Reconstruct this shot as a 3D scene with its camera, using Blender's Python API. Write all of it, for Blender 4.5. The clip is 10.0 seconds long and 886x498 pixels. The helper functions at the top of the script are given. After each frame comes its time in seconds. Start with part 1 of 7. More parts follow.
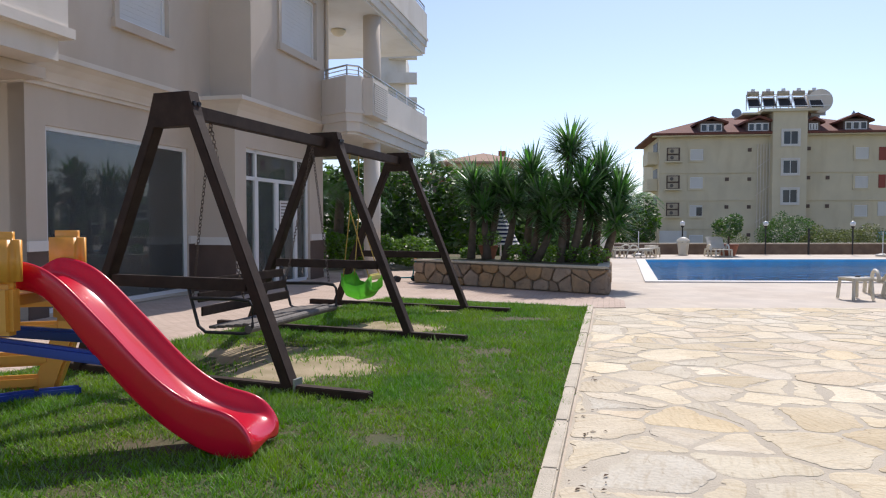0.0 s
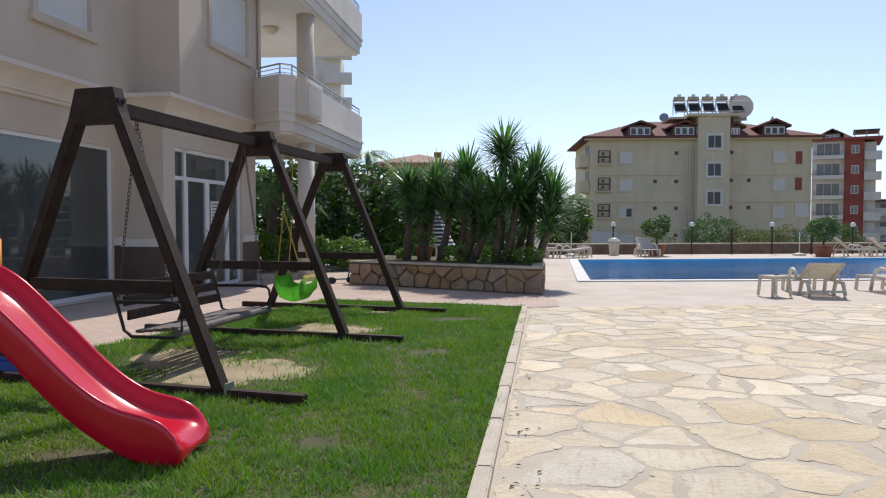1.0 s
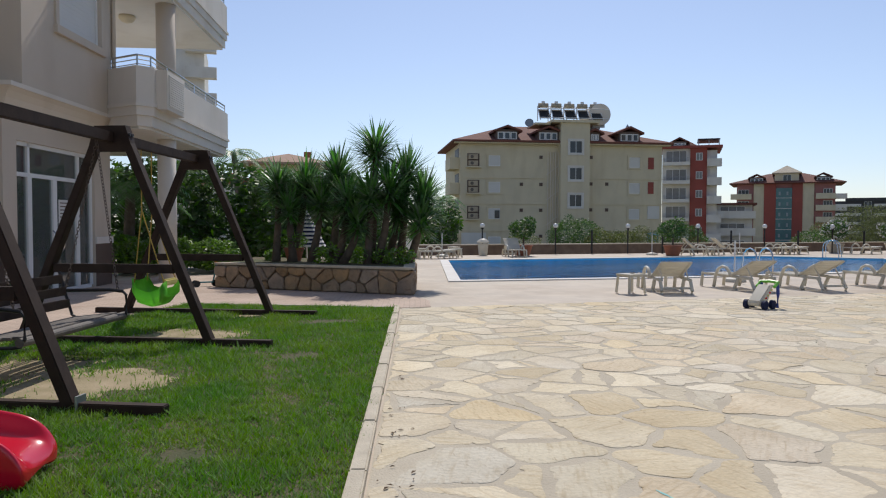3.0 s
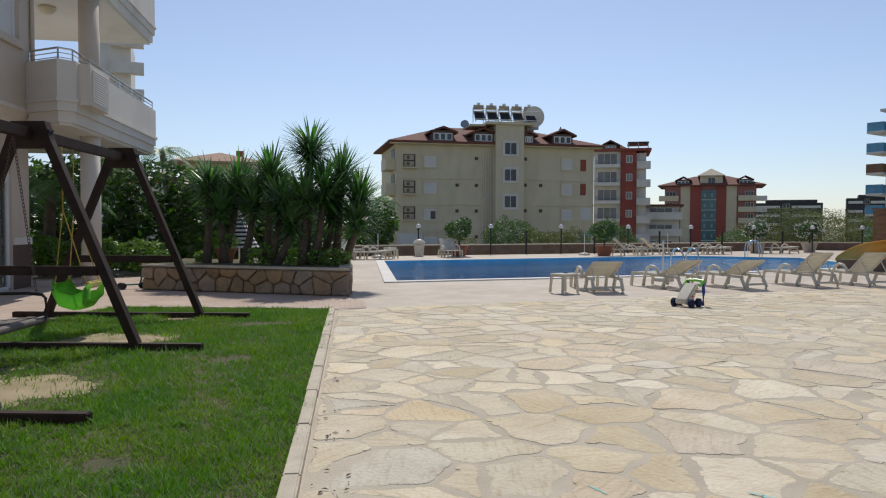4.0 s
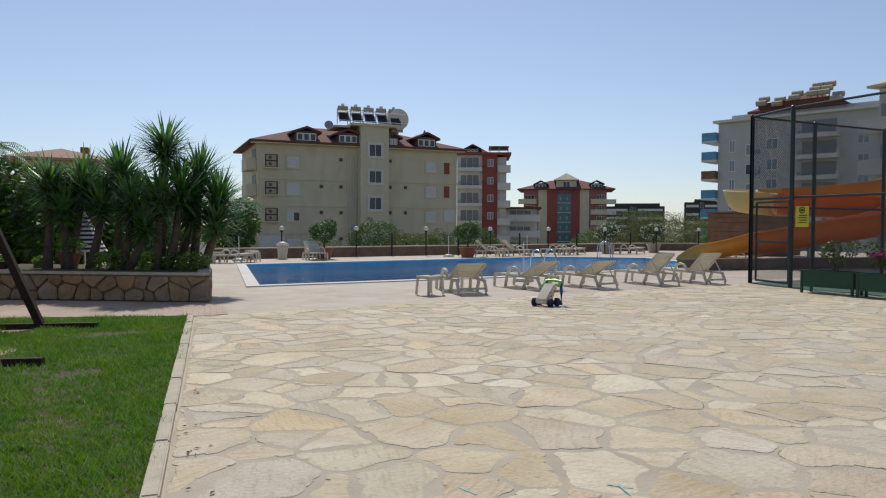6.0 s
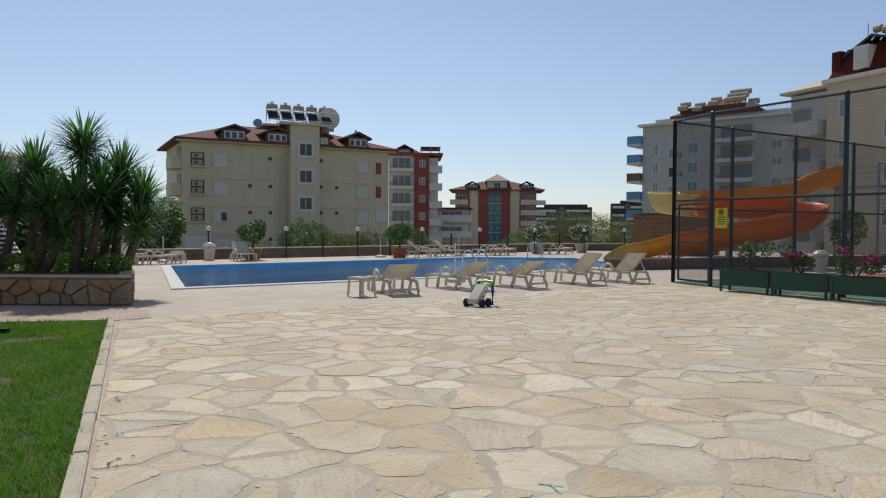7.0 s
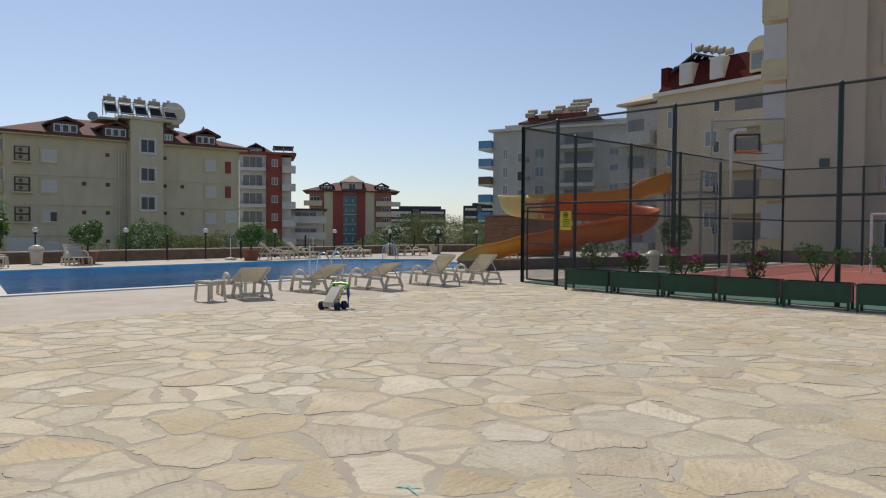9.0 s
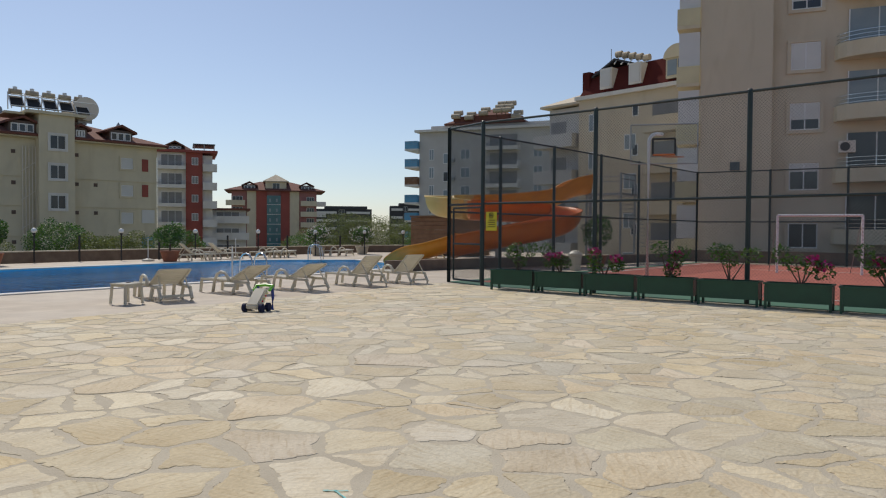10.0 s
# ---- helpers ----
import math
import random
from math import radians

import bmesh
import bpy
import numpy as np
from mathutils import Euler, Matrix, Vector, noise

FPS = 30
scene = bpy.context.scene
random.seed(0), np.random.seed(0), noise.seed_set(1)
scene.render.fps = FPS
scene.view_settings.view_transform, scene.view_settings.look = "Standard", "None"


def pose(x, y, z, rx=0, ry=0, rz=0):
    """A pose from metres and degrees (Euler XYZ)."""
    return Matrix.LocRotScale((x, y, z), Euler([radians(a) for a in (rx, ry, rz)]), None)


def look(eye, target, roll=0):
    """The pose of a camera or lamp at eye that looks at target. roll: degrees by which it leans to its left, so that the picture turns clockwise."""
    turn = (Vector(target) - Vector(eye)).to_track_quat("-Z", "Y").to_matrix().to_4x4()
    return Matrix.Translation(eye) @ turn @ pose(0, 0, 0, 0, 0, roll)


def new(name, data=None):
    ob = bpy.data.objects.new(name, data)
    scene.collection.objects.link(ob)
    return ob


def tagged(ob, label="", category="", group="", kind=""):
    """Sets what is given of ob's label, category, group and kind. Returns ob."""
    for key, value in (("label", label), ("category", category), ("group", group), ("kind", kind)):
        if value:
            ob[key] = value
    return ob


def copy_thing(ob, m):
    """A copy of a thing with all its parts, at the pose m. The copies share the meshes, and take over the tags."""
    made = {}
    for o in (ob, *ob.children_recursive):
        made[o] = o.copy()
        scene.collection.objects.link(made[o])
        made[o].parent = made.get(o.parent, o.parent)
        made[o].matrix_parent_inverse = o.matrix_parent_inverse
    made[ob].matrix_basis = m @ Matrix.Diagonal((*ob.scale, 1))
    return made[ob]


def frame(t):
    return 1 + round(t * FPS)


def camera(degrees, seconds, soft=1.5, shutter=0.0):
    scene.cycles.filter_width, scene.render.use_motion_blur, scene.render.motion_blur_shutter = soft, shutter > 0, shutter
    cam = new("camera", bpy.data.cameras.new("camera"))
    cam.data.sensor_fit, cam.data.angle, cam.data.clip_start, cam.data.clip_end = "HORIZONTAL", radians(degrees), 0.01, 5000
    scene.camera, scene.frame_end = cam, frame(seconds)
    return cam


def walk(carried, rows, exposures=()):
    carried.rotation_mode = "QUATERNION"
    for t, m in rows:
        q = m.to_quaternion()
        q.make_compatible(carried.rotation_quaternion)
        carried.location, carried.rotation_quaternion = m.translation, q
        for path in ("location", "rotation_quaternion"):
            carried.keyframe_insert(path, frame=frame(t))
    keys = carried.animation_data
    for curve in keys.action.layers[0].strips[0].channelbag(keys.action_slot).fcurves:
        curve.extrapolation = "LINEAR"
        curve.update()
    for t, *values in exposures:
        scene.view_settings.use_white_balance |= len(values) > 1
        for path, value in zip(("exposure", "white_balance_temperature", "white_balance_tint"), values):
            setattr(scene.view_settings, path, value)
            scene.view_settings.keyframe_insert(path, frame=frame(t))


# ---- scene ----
cam = camera(63.0, 10.0, soft=1.15)
walk(cam, [
    (0.0, look((0.000, 0.000, 1.500), (0.000, 19.985, 0.732), 0.10)),
    (0.5, look((0.004, -0.003, 1.496), (0.919, 19.962, 0.749), 0.09)),
    (1.0, look((0.009, 0.002, 1.494), (1.772, 19.911, 0.760), 0.06)),
    (1.5, look((0.012, 0.007, 1.488), (2.689, 19.814, 0.770), 0.08)),
    (2.0, look((0.006, 0.032, 1.485), (3.537, 19.705, 0.772), 0.12)),
    (2.5, look((0.004, 0.034, 1.489), (4.409, 19.531, 0.785), 0.15)),
    (4.0, look((0.017, 0.049, 1.485), (6.944, 18.799, 0.816), 0.21)),
    (4.5, look((0.012, 0.056, 1.494), (7.813, 18.460, 0.841), 0.24)),
    (5.0, look((0.011, 0.060, 1.495), (8.603, 18.108, 0.851), 0.21)),
    (5.5, look((-0.003, 0.069, 1.502), (9.459, 17.678, 0.878), 0.21)),
    (7.0, look((0.004, 0.094, 1.520), (11.852, 16.196, 0.928), 0.31)),
    (7.5, look((0.005, 0.101, 1.528), (12.665, 15.573, 0.946), 0.33)),
    (8.0, look((0.018, 0.109, 1.529), (13.405, 14.958, 0.961), 0.35)),
    (8.5, look((0.019, 0.120, 1.526), (14.162, 14.251, 0.981), 0.38)),
    (9.0, look((0.018, 0.120, 1.530), (14.826, 13.553, 1.001), 0.38)),
    (9.5, look((0.013, 0.128, 1.531), (15.508, 12.763, 1.010), 0.39)),
    (10.0, look((0.010, 0.123, 1.536), (16.106, 11.982, 1.027), 0.40)),
], exposures=[(0.0, 0.30, 6380, 16), (1.0, 0.18, 6380, 15), (2.5, -0.06, 6420, 13), (4.0, -0.21, 6500, 11), (5.5, -0.29, 6500, 11), (7.5, -0.34, 6600, 10), (10.0, -0.32, 6700, 10)])

# ---- world, sun ----
SUN_YAW, SUN_ELEV = 22.0, 50.0      # degrees right of +y, and above the horizon
world = bpy.data.worlds.new("sky")
scene.world = world
world.use_nodes = True
_nt = world.node_tree
_sky = _nt.nodes.new("ShaderNodeTexSky")
_sky.sky_type = "NISHITA"
_sky.sun_disc = False
_sky.sun_elevation = radians(SUN_ELEV)
_sky.sun_rotation = radians(SUN_YAW)
_sky.air_density, _sky.dust_density, _sky.ozone_density = 1.0, 0.4, 1.5
_soft = _nt.nodes.new("ShaderNodeHueSaturation")
_soft.inputs["Saturation"].default_value = 0.78
_nt.links.new(_sky.outputs[0], _soft.inputs["Color"])
_tint = _nt.nodes.new("ShaderNodeMix")
_tint.data_type, _tint.blend_type = "RGBA", "MULTIPLY"
_tint.inputs["Factor"].default_value = 1.0
_tint.inputs["B"].default_value = (0.91, 0.98, 1.11, 1.0)
_nt.links.new(_soft.outputs[0], _tint.inputs["A"])
_nt.links.new(_tint.outputs["Result"], _nt.nodes["Background"].inputs[0])
_nt.nodes["Background"].inputs[1].default_value = 0.113
sun = new("sun", bpy.data.lights.new("sun", "SUN"))
sun.data.energy, sun.data.angle, sun.data.color = 3.6, radians(0.6), (1.0, 0.95, 0.86)
_e, _y = radians(SUN_ELEV), radians(SUN_YAW)
SUN_DIR = Vector((math.sin(_y) * math.cos(_e), math.cos(_y) * math.cos(_e), math.sin(_e)))
sun.matrix_world = look(SUN_DIR * 60, (0, 0, 0))

# ---- materials ----
def mat(name, c1, c2=None, scale=3.0, rough=0.7, bump=0.0, bscale=60.0, metal=0.0, fine=0.12, rnd=0.0, spec=0.5, island=False, coat=0.0, trans=0.0):
    """Two-scale noise colour between c1 and c2, fine speckle, bump; rnd varies it from object to object (or island to island)."""
    m = bpy.data.materials.new(name)
    m.use_nodes = True
    nt = m.node_tree
    N, L = nt.nodes, nt.links
    bs = N["Principled BSDF"]
    bs.inputs["Roughness"].default_value = rough
    bs.inputs["Metallic"].default_value = metal
    bs.inputs["Specular IOR Level"].default_value = spec
    bs.inputs["Coat Weight"].default_value = coat
    c2 = c2 or tuple(v * 0.8 for v in c1)
    geo = N.new("ShaderNodeNewGeometry")
    n1 = N.new("ShaderNodeTexNoise")
    n1.inputs["Scale"].default_value, n1.inputs["Detail"].default_value = scale, 5
    L.new(geo.outputs["Position"], n1.inputs["Vector"])
    ramp = N.new("ShaderNodeMapRange")
    ramp.inputs["From Min"].default_value, ramp.inputs["From Max"].default_value = 0.32, 0.68
    L.new(n1.outputs["Fac"], ramp.inputs["Value"])
    mix = N.new("ShaderNodeMix")
    mix.data_type = "RGBA"
    mix.inputs["A"].default_value, mix.inputs["B"].default_value = (*c1, 1), (*c2, 1)
    L.new(ramp.outputs["Result"], mix.inputs["Factor"])
    n2 = N.new("ShaderNodeTexNoise")
    n2.inputs["Scale"].default_value, n2.inputs["Detail"].default_value = bscale, 3
    L.new(geo.outputs["Position"], n2.inputs["Vector"])
    hsv = N.new("ShaderNodeHueSaturation")
    L.new(mix.outputs["Result"], hsv.inputs["Color"])
    add = N.new("ShaderNodeMath")
    add.operation = "MULTIPLY_ADD"
    add.inputs[1].default_value, add.inputs[2].default_value = fine * 2, 1 - fine
    L.new(n2.outputs["Fac"], add.inputs[0])
    last = add
    if rnd:
        if island:
            src = geo.outputs["Random Per Island"]
        else:
            oi = N.new("ShaderNodeObjectInfo")
            src = oi.outputs["Random"]
        r = N.new("ShaderNodeMath")
        r.operation = "MULTIPLY_ADD"
        r.inputs[1].default_value, r.inputs[2].default_value = rnd * 2, -rnd
        L.new(src, r.inputs[0])
        s = N.new("ShaderNodeMath")
        L.new(add.outputs[0], s.inputs[0])
        L.new(r.outputs[0], s.inputs[1])
        last = s
    if rnd:
        sa = N.new("ShaderNodeMath")
        sa.operation = "MULTIPLY_ADD"
        sa.inputs[1].default_value, sa.inputs[2].default_value = -rnd * 3, 1 + rnd * 1.5
        fr = N.new("ShaderNodeMath")
        fr.operation = "FRACT"
        m7 = N.new("ShaderNodeMath")
        m7.operation = "MULTIPLY"
        m7.inputs[1].default_value = 7.31
        L.new(src, m7.inputs[0])
        L.new(m7.outputs[0], fr.inputs[0])
        L.new(fr.outputs[0], sa.inputs[0])
        L.new(sa.outputs[0], hsv.inputs["Saturation"])
    L.new(last.outputs[0], hsv.inputs["Value"])
    L.new(hsv.outputs["Color"], bs.inputs["Base Color"])
    if bump:
        b = N.new("ShaderNodeBump")
        b.inputs["Strength"].default_value, b.inputs["Distance"].default_value = bump, 0.02
        L.new(n2.outputs["Fac"], b.inputs["Height"])
        L.new(b.outputs["Normal"], bs.inputs["Normal"])
    if trans:
        tl, ms = N.new("ShaderNodeBsdfTranslucent"), N.new("ShaderNodeMixShader")
        ms.inputs[0].default_value = trans
        L.new(hsv.outputs["Color"], tl.inputs["Color"])
        L.new(bs.outputs[0], ms.inputs[1])
        L.new(tl.outputs[0], ms.inputs[2])
        L.new(ms.outputs[0], N["Material Output"].inputs[0])
    return m


def glass_mat(name, tint, rough=0.02, ior=1.8, dust=0.05):
    """Window glass: a clear tinted pane with a mirror sheen by Fresnel."""
    m = bpy.data.materials.new(name)
    m.use_nodes = True
    nt = m.node_tree
    N, L = nt.nodes, nt.links
    N.remove(N["Principled BSDF"])
    tr, gl, mx, fr = (N.new("ShaderNodeBsdfTransparent"), N.new("ShaderNodeBsdfGlossy"), N.new("ShaderNodeMixShader"), N.new("ShaderNodeFresnel"))
    tr.inputs["Color"].default_value = (*tint, 1)
    gl.inputs["Roughness"].default_value = rough
    fr.inputs["IOR"].default_value = ior
    L.new(fr.outputs[0], mx.inputs[0])
    L.new(tr.outputs[0], mx.inputs[1])
    L.new(gl.outputs[0], mx.inputs[2])
    df, md = N.new("ShaderNodeBsdfDiffuse"), N.new("ShaderNodeMixShader")
    df.inputs["Color"].default_value = (0.62, 0.62, 0.60, 1)
    md.inputs[0].default_value = dust
    L.new(mx.outputs[0], md.inputs[1])
    L.new(df.outputs[0], md.inputs[2])
    L.new(md.outputs[0], N["Material Output"].inputs[0])
    return m


def water_mat():
    m = bpy.data.materials.new("pool_water")
    m.use_nodes = True
    nt = m.node_tree
    N, L = nt.nodes, nt.links
    N.remove(N["Principled BSDF"])
    tr, gl, mx, fr = (N.new("ShaderNodeBsdfTransparent"), N.new("ShaderNodeBsdfGlossy"), N.new("ShaderNodeMixShader"), N.new("ShaderNodeFresnel"))
    tr.inputs["Color"].default_value = (0.56, 0.87, 0.97, 1)
    gl.inputs["Roughness"].default_value = 0.03
    fr.inputs["IOR"].default_value = 1.33
    geo, no, bu = N.new("ShaderNodeNewGeometry"), N.new("ShaderNodeTexNoise"), N.new("ShaderNodeBump")
    no.inputs["Scale"].default_value, no.inputs["Detail"].default_value = 2.2, 4
    bu.inputs["Strength"].default_value, bu.inputs["Distance"].default_value = 0.4, 0.16
    L.new(geo.outputs["Position"], no.inputs["Vector"])
    L.new(no.outputs["Fac"], bu.inputs["Height"])
    for k in (gl, fr):
        L.new(bu.outputs[0], k.inputs["Normal"])
    L.new(fr.outputs[0], mx.inputs[0])
    L.new(tr.outputs[0], mx.inputs[1])
    L.new(gl.outputs[0], mx.inputs[2])
    L.new(mx.outputs[0], N["Material Output"].inputs[0])
    return m


def brick_mat(name, c1, c2, mortar, w, h, rough=0.85, turn=0.0, msize=0.008):
    """Small pavers or tiles, real size w x h metres, laid in the ground plane."""
    m = mat(name, c1, c2, 1.0, rough, 0.15, 80)
    nt = m.node_tree
    N, L = nt.nodes, nt.links
    bs = N["Principled BSDF"]
    src = bs.inputs["Base Color"].links[0].from_socket
    geo, mp, br, mx = N.new("ShaderNodeNewGeometry"), N.new("ShaderNodeMapping"), N.new("ShaderNodeTexBrick"), N.new("ShaderNodeMix")
    mp.inputs["Rotation"].default_value = (0, 0, radians(turn))
    br.inputs["Scale"].default_value = 1.0
    br.inputs["Brick Width"].default_value, br.inputs["Row Height"].default_value = w, h
    br.inputs["Mortar Size"].default_value = msize
    br.inputs["Color1"].default_value, br.inputs["Color2"].default_value = (1, 1, 1, 1), (0.9, 0.89, 0.88, 1)
    br.inputs["Mortar"].default_value = (*mortar, 1)
    mx.data_type, mx.blend_type = "RGBA", "MULTIPLY"
    mx.inputs["Factor"].default_value = 1.0
    L.new(geo.outputs["Position"], mp.inputs["Vector"])
    L.new(mp.outputs[0], br.inputs["Vector"])
    L.new(src, mx.inputs["A"])
    L.new(br.outputs["Color"], mx.inputs["B"])
    L.new(mx.outputs["Result"], bs.inputs["Base Color"])
    return m


def flag_mat(name, island):
    """Sandstone flags: each stone has its own tint, from chalky grey to honey, and a grain that runs its own way."""
    m = mat(name, (0.65, 0.58, 0.445), (0.56, 0.49, 0.365), 2.6, 0.8, 0.5, 30, fine=0.2, rnd=0.10, island=island)
    nt = m.node_tree
    N, L = nt.nodes, nt.links
    bs = N["Principled BSDF"]
    src = bs.inputs["Base Color"].links[0].from_socket
    geo = N.new("ShaderNodeNewGeometry")
    rnd = geo.outputs["Random Per Island"] if island else N.new("ShaderNodeObjectInfo").outputs["Random"]
    ramp = N.new("ShaderNodeValToRGB")
    cr = ramp.color_ramp
    cr.interpolation = "CONSTANT"
    tints = ((0.0, (1.0, 0.98, 0.93)), (0.22, (1.03, 1.02, 1.01)), (0.40, (1.02, 0.97, 0.87)), (0.55, (0.95, 0.96, 0.96)), (0.70, (1.02, 0.97, 0.92)), (0.84, (1.12, 1.11, 1.07)), (0.93, (0.94, 0.90, 0.82)))
    for k, (pos, c) in enumerate(tints):
        e = cr.elements[k] if k < 2 else cr.elements.new(pos)
        e.position, e.color = pos, (*c, 1)
    mul = N.new("ShaderNodeMath")
    mul.operation = "MULTIPLY"
    mul.inputs[1].default_value = 13.7
    fr = N.new("ShaderNodeMath")
    fr.operation = "FRACT"
    L.new(rnd, mul.inputs[0])
    L.new(mul.outputs[0], fr.inputs[0])
    L.new(fr.outputs[0], ramp.inputs[0])
    tint = N.new("ShaderNodeMix")
    tint.data_type, tint.blend_type = "RGBA", "MULTIPLY"
    tint.inputs["Factor"].default_value = 1.0
    L.new(src, tint.inputs["A"])
    L.new(ramp.outputs["Color"], tint.inputs["B"])
    # grain lines turned by a random angle in each stone
    ang = N.new("ShaderNodeMath")
    ang.operation = "MULTIPLY"
    ang.inputs[1].default_value = 3.14
    L.new(fr.outputs[0], ang.inputs[0])
    rot = N.new("ShaderNodeVectorRotate")
    rot.rotation_type = "Z_AXIS"
    L.new(geo.outputs["Position"], rot.inputs["Vector"])
    L.new(ang.outputs[0], rot.inputs["Angle"])
    mp, no, mr = N.new("ShaderNodeMapping"), N.new("ShaderNodeTexNoise"), N.new("ShaderNodeMapRange")
    mp.inputs["Scale"].default_value = (1.0, 7.0, 1.0)
    no.inputs["Scale"].default_value, no.inputs["Detail"].default_value, no.inputs["Distortion"].default_value = 4.0, 7, 0.5
    mr.inputs["From Min"].default_value, mr.inputs["From Max"].default_value = 0.50, 0.72
    L.new(rot.outputs[0], mp.inputs["Vector"])
    L.new(mp.outputs[0], no.inputs["Vector"])
    L.new(no.outputs["Fac"], mr.inputs["Value"])
    gr = N.new("ShaderNodeMix")
    gr.data_type, gr.blend_type = "RGBA", "MULTIPLY"
    gr.inputs["B"].default_value = (0.84, 0.79, 0.72, 1)
    L.new(mr.outputs["Result"], gr.inputs["Factor"])
    L.new(tint.outputs["Result"], gr.inputs["A"])
    L.new(gr.outputs["Result"], bs.inputs["Base Color"])
    return m


M_FLAG = flag_mat("sandstone_flag", False)
M_FLAG_I = flag_mat("sandstone_flag_far", True)
M_JOINT = mat("joint_mortar", (0.545, 0.48, 0.37), (0.455, 0.395, 0.30), 1.6, 0.95, 0.4, 60)
M_DECK = brick_mat("deck_tiles", (0.55, 0.47, 0.37), (0.48, 0.41, 0.33), (0.86, 0.85, 0.84), 0.33, 0.33, 0.7)
M_PAVER = brick_mat("pink_pavers", (0.58, 0.455, 0.37), (0.51, 0.40, 0.32), (0.68, 0.66, 0.63), 0.2, 0.1, 0.85, 13)
M_CONC = mat("kerb_concrete", (0.60, 0.53, 0.41), (0.48, 0.42, 0.32), 5, 0.85, 0.4, 70)
M_EARTH = mat("lawn_soil", (0.06, 0.075, 0.025), (0.12, 0.09, 0.05), 1.2, 0.95, 0.5, 45)
M_SAND = mat("bare_sand", (0.42, 0.33, 0.21), (0.28, 0.23, 0.12), 3, 0.95, 0.4, 60)
M_GRASS = mat("grass_blades", (0.115, 0.315, 0.014), (0.235, 0.385, 0.038), 1.3, 0.6, 0, 30, rnd=0.3, island=True, spec=0.3, trans=0.32)
M_LAND = mat("scrub_land", (0.16, 0.17, 0.08), (0.26, 0.23, 0.15), 0.05, 0.95, 0.0, 2)
M_CREAM = mat("cream_render", (0.68, 0.60, 0.43), (0.62, 0.55, 0.40), 0.7, 0.85, 0.15, 120, fine=0.05)
M_TAUPE = mat("taupe_render", (0.60, 0.515, 0.42), (0.54, 0.465, 0.38), 0.7, 0.85, 0.2, 120, fine=0.05)
M_WHITE = mat("white_render", (0.74, 0.71, 0.66), (0.68, 0.65, 0.60), 0.8, 0.8, 0.1, 100, fine=0.05)
M_PLINTH = mat("brown_plinth", (0.13, 0.085, 0.065), (0.10, 0.065, 0.05), 2, 0.6, 0.2, 90)
M_PVC = mat("white_pvc", (0.78, 0.78, 0.77), (0.72, 0.72, 0.71), 2, 0.35, 0, 40, fine=0.03)
M_PLASTIC = mat("white_plastic", (0.80, 0.76, 0.66), (0.72, 0.68, 0.58), 3, 0.4, 0, 40, fine=0.05, trans=0.35)
M_WOOD = mat("dark_stained_wood", (0.024, 0.013, 0.009), (0.043, 0.025, 0.017), 6, 0.7, 0.12, 30, fine=0.16, spec=0.25)
M_WOODG = mat("grey_weathered_wood", (0.10, 0.085, 0.075), (0.16, 0.14, 0.12), 6, 0.7, 0.4, 45, fine=0.25)
M_STEELB = mat("black_steel", (0.02, 0.02, 0.022), (0.035, 0.03, 0.03), 8, 0.4, 0, 40, metal=0.3)
M_CHAIN = mat("rusty_chain", (0.16, 0.11, 0.08), (0.10, 0.08, 0.07), 30, 0.6, 0, 80, metal=0.5)
M_STEEL = mat("stainless_steel", (0.7, 0.7, 0.7), (0.6, 0.6, 0.6), 8, 0.2, 0, 40, metal=1.0)
M_RED = mat("red_plastic", (0.72, 0.006, 0.035), (0.66, 0.006, 0.03), 2, 0.25, 0.0, 40, fine=0.05, spec=0.4, trans=0.15, coat=0.5)
M_YELL = mat("orange_yellow_plastic", (0.78, 0.36, 0.05), (0.70, 0.31, 0.045), 2, 0.4, 0.03, 40, fine=0.05)
M_BLUE = mat("blue_plastic", (0.015, 0.05, 0.30), (0.012, 0.04, 0.24), 2, 0.4, 0, 40)
M_LIME = mat("lime_plastic", (0.24, 0.66, 0.08), (0.20, 0.58, 0.07), 3, 0.35, 0, 40, fine=0.05, trans=0.25)
M_PALEY = mat("pale_yellow_plastic", (0.75, 0.65, 0.20), None, 3, 0.4)
M_ROPE = mat("yellow_rope", (0.55, 0.36, 0.08), None, 30, 0.9)
M_STONE = mat("wall_stone", (0.40, 0.27, 0.16), (0.28, 0.20, 0.13), 5, 0.85, 0.6, 30, rnd=0.16)
M_MORTAR = mat("wall_mortar", (0.33, 0.26, 0.18), (0.24, 0.19, 0.13), 5, 0.95, 0.4, 60)
M_LOWWALL = mat("low_stone_wall", (0.15, 0.105, 0.08), (0.22, 0.16, 0.12), 2.5, 0.9, 0.4, 18)
M_LEAF = mat("dark_leaves", (0.06, 0.135, 0.035), (0.115, 0.20, 0.055), 1.2, 0.5, 0, 20, rnd=0.3, island=True, trans=0.38)
M_LEAFL = mat("light_leaves", (0.13, 0.26, 0.04), (0.20, 0.33, 0.07), 1.2, 0.55, 0, 20, rnd=0.25, island=True, trans=0.35)
M_YUCCA = mat("yucca_leaves", (0.10, 0.23, 0.075), (0.18, 0.32, 0.12), 1.5, 0.4, 0, 20, rnd=0.3, island=True, trans=0.38)
M_OFFW = mat("offwhite_render", (0.74, 0.675, 0.59), (0.68, 0.62, 0.54), 0.8, 0.85, 0.15, 110, fine=0.05)
# Paler, pinker red than M_REDW, for the far red block.
M_MAUVE = mat("mauve_red_render", (0.40, 0.175, 0.16), (0.34, 0.15, 0.14), 0.5, 0.85, 0.1, 60, fine=0.05)
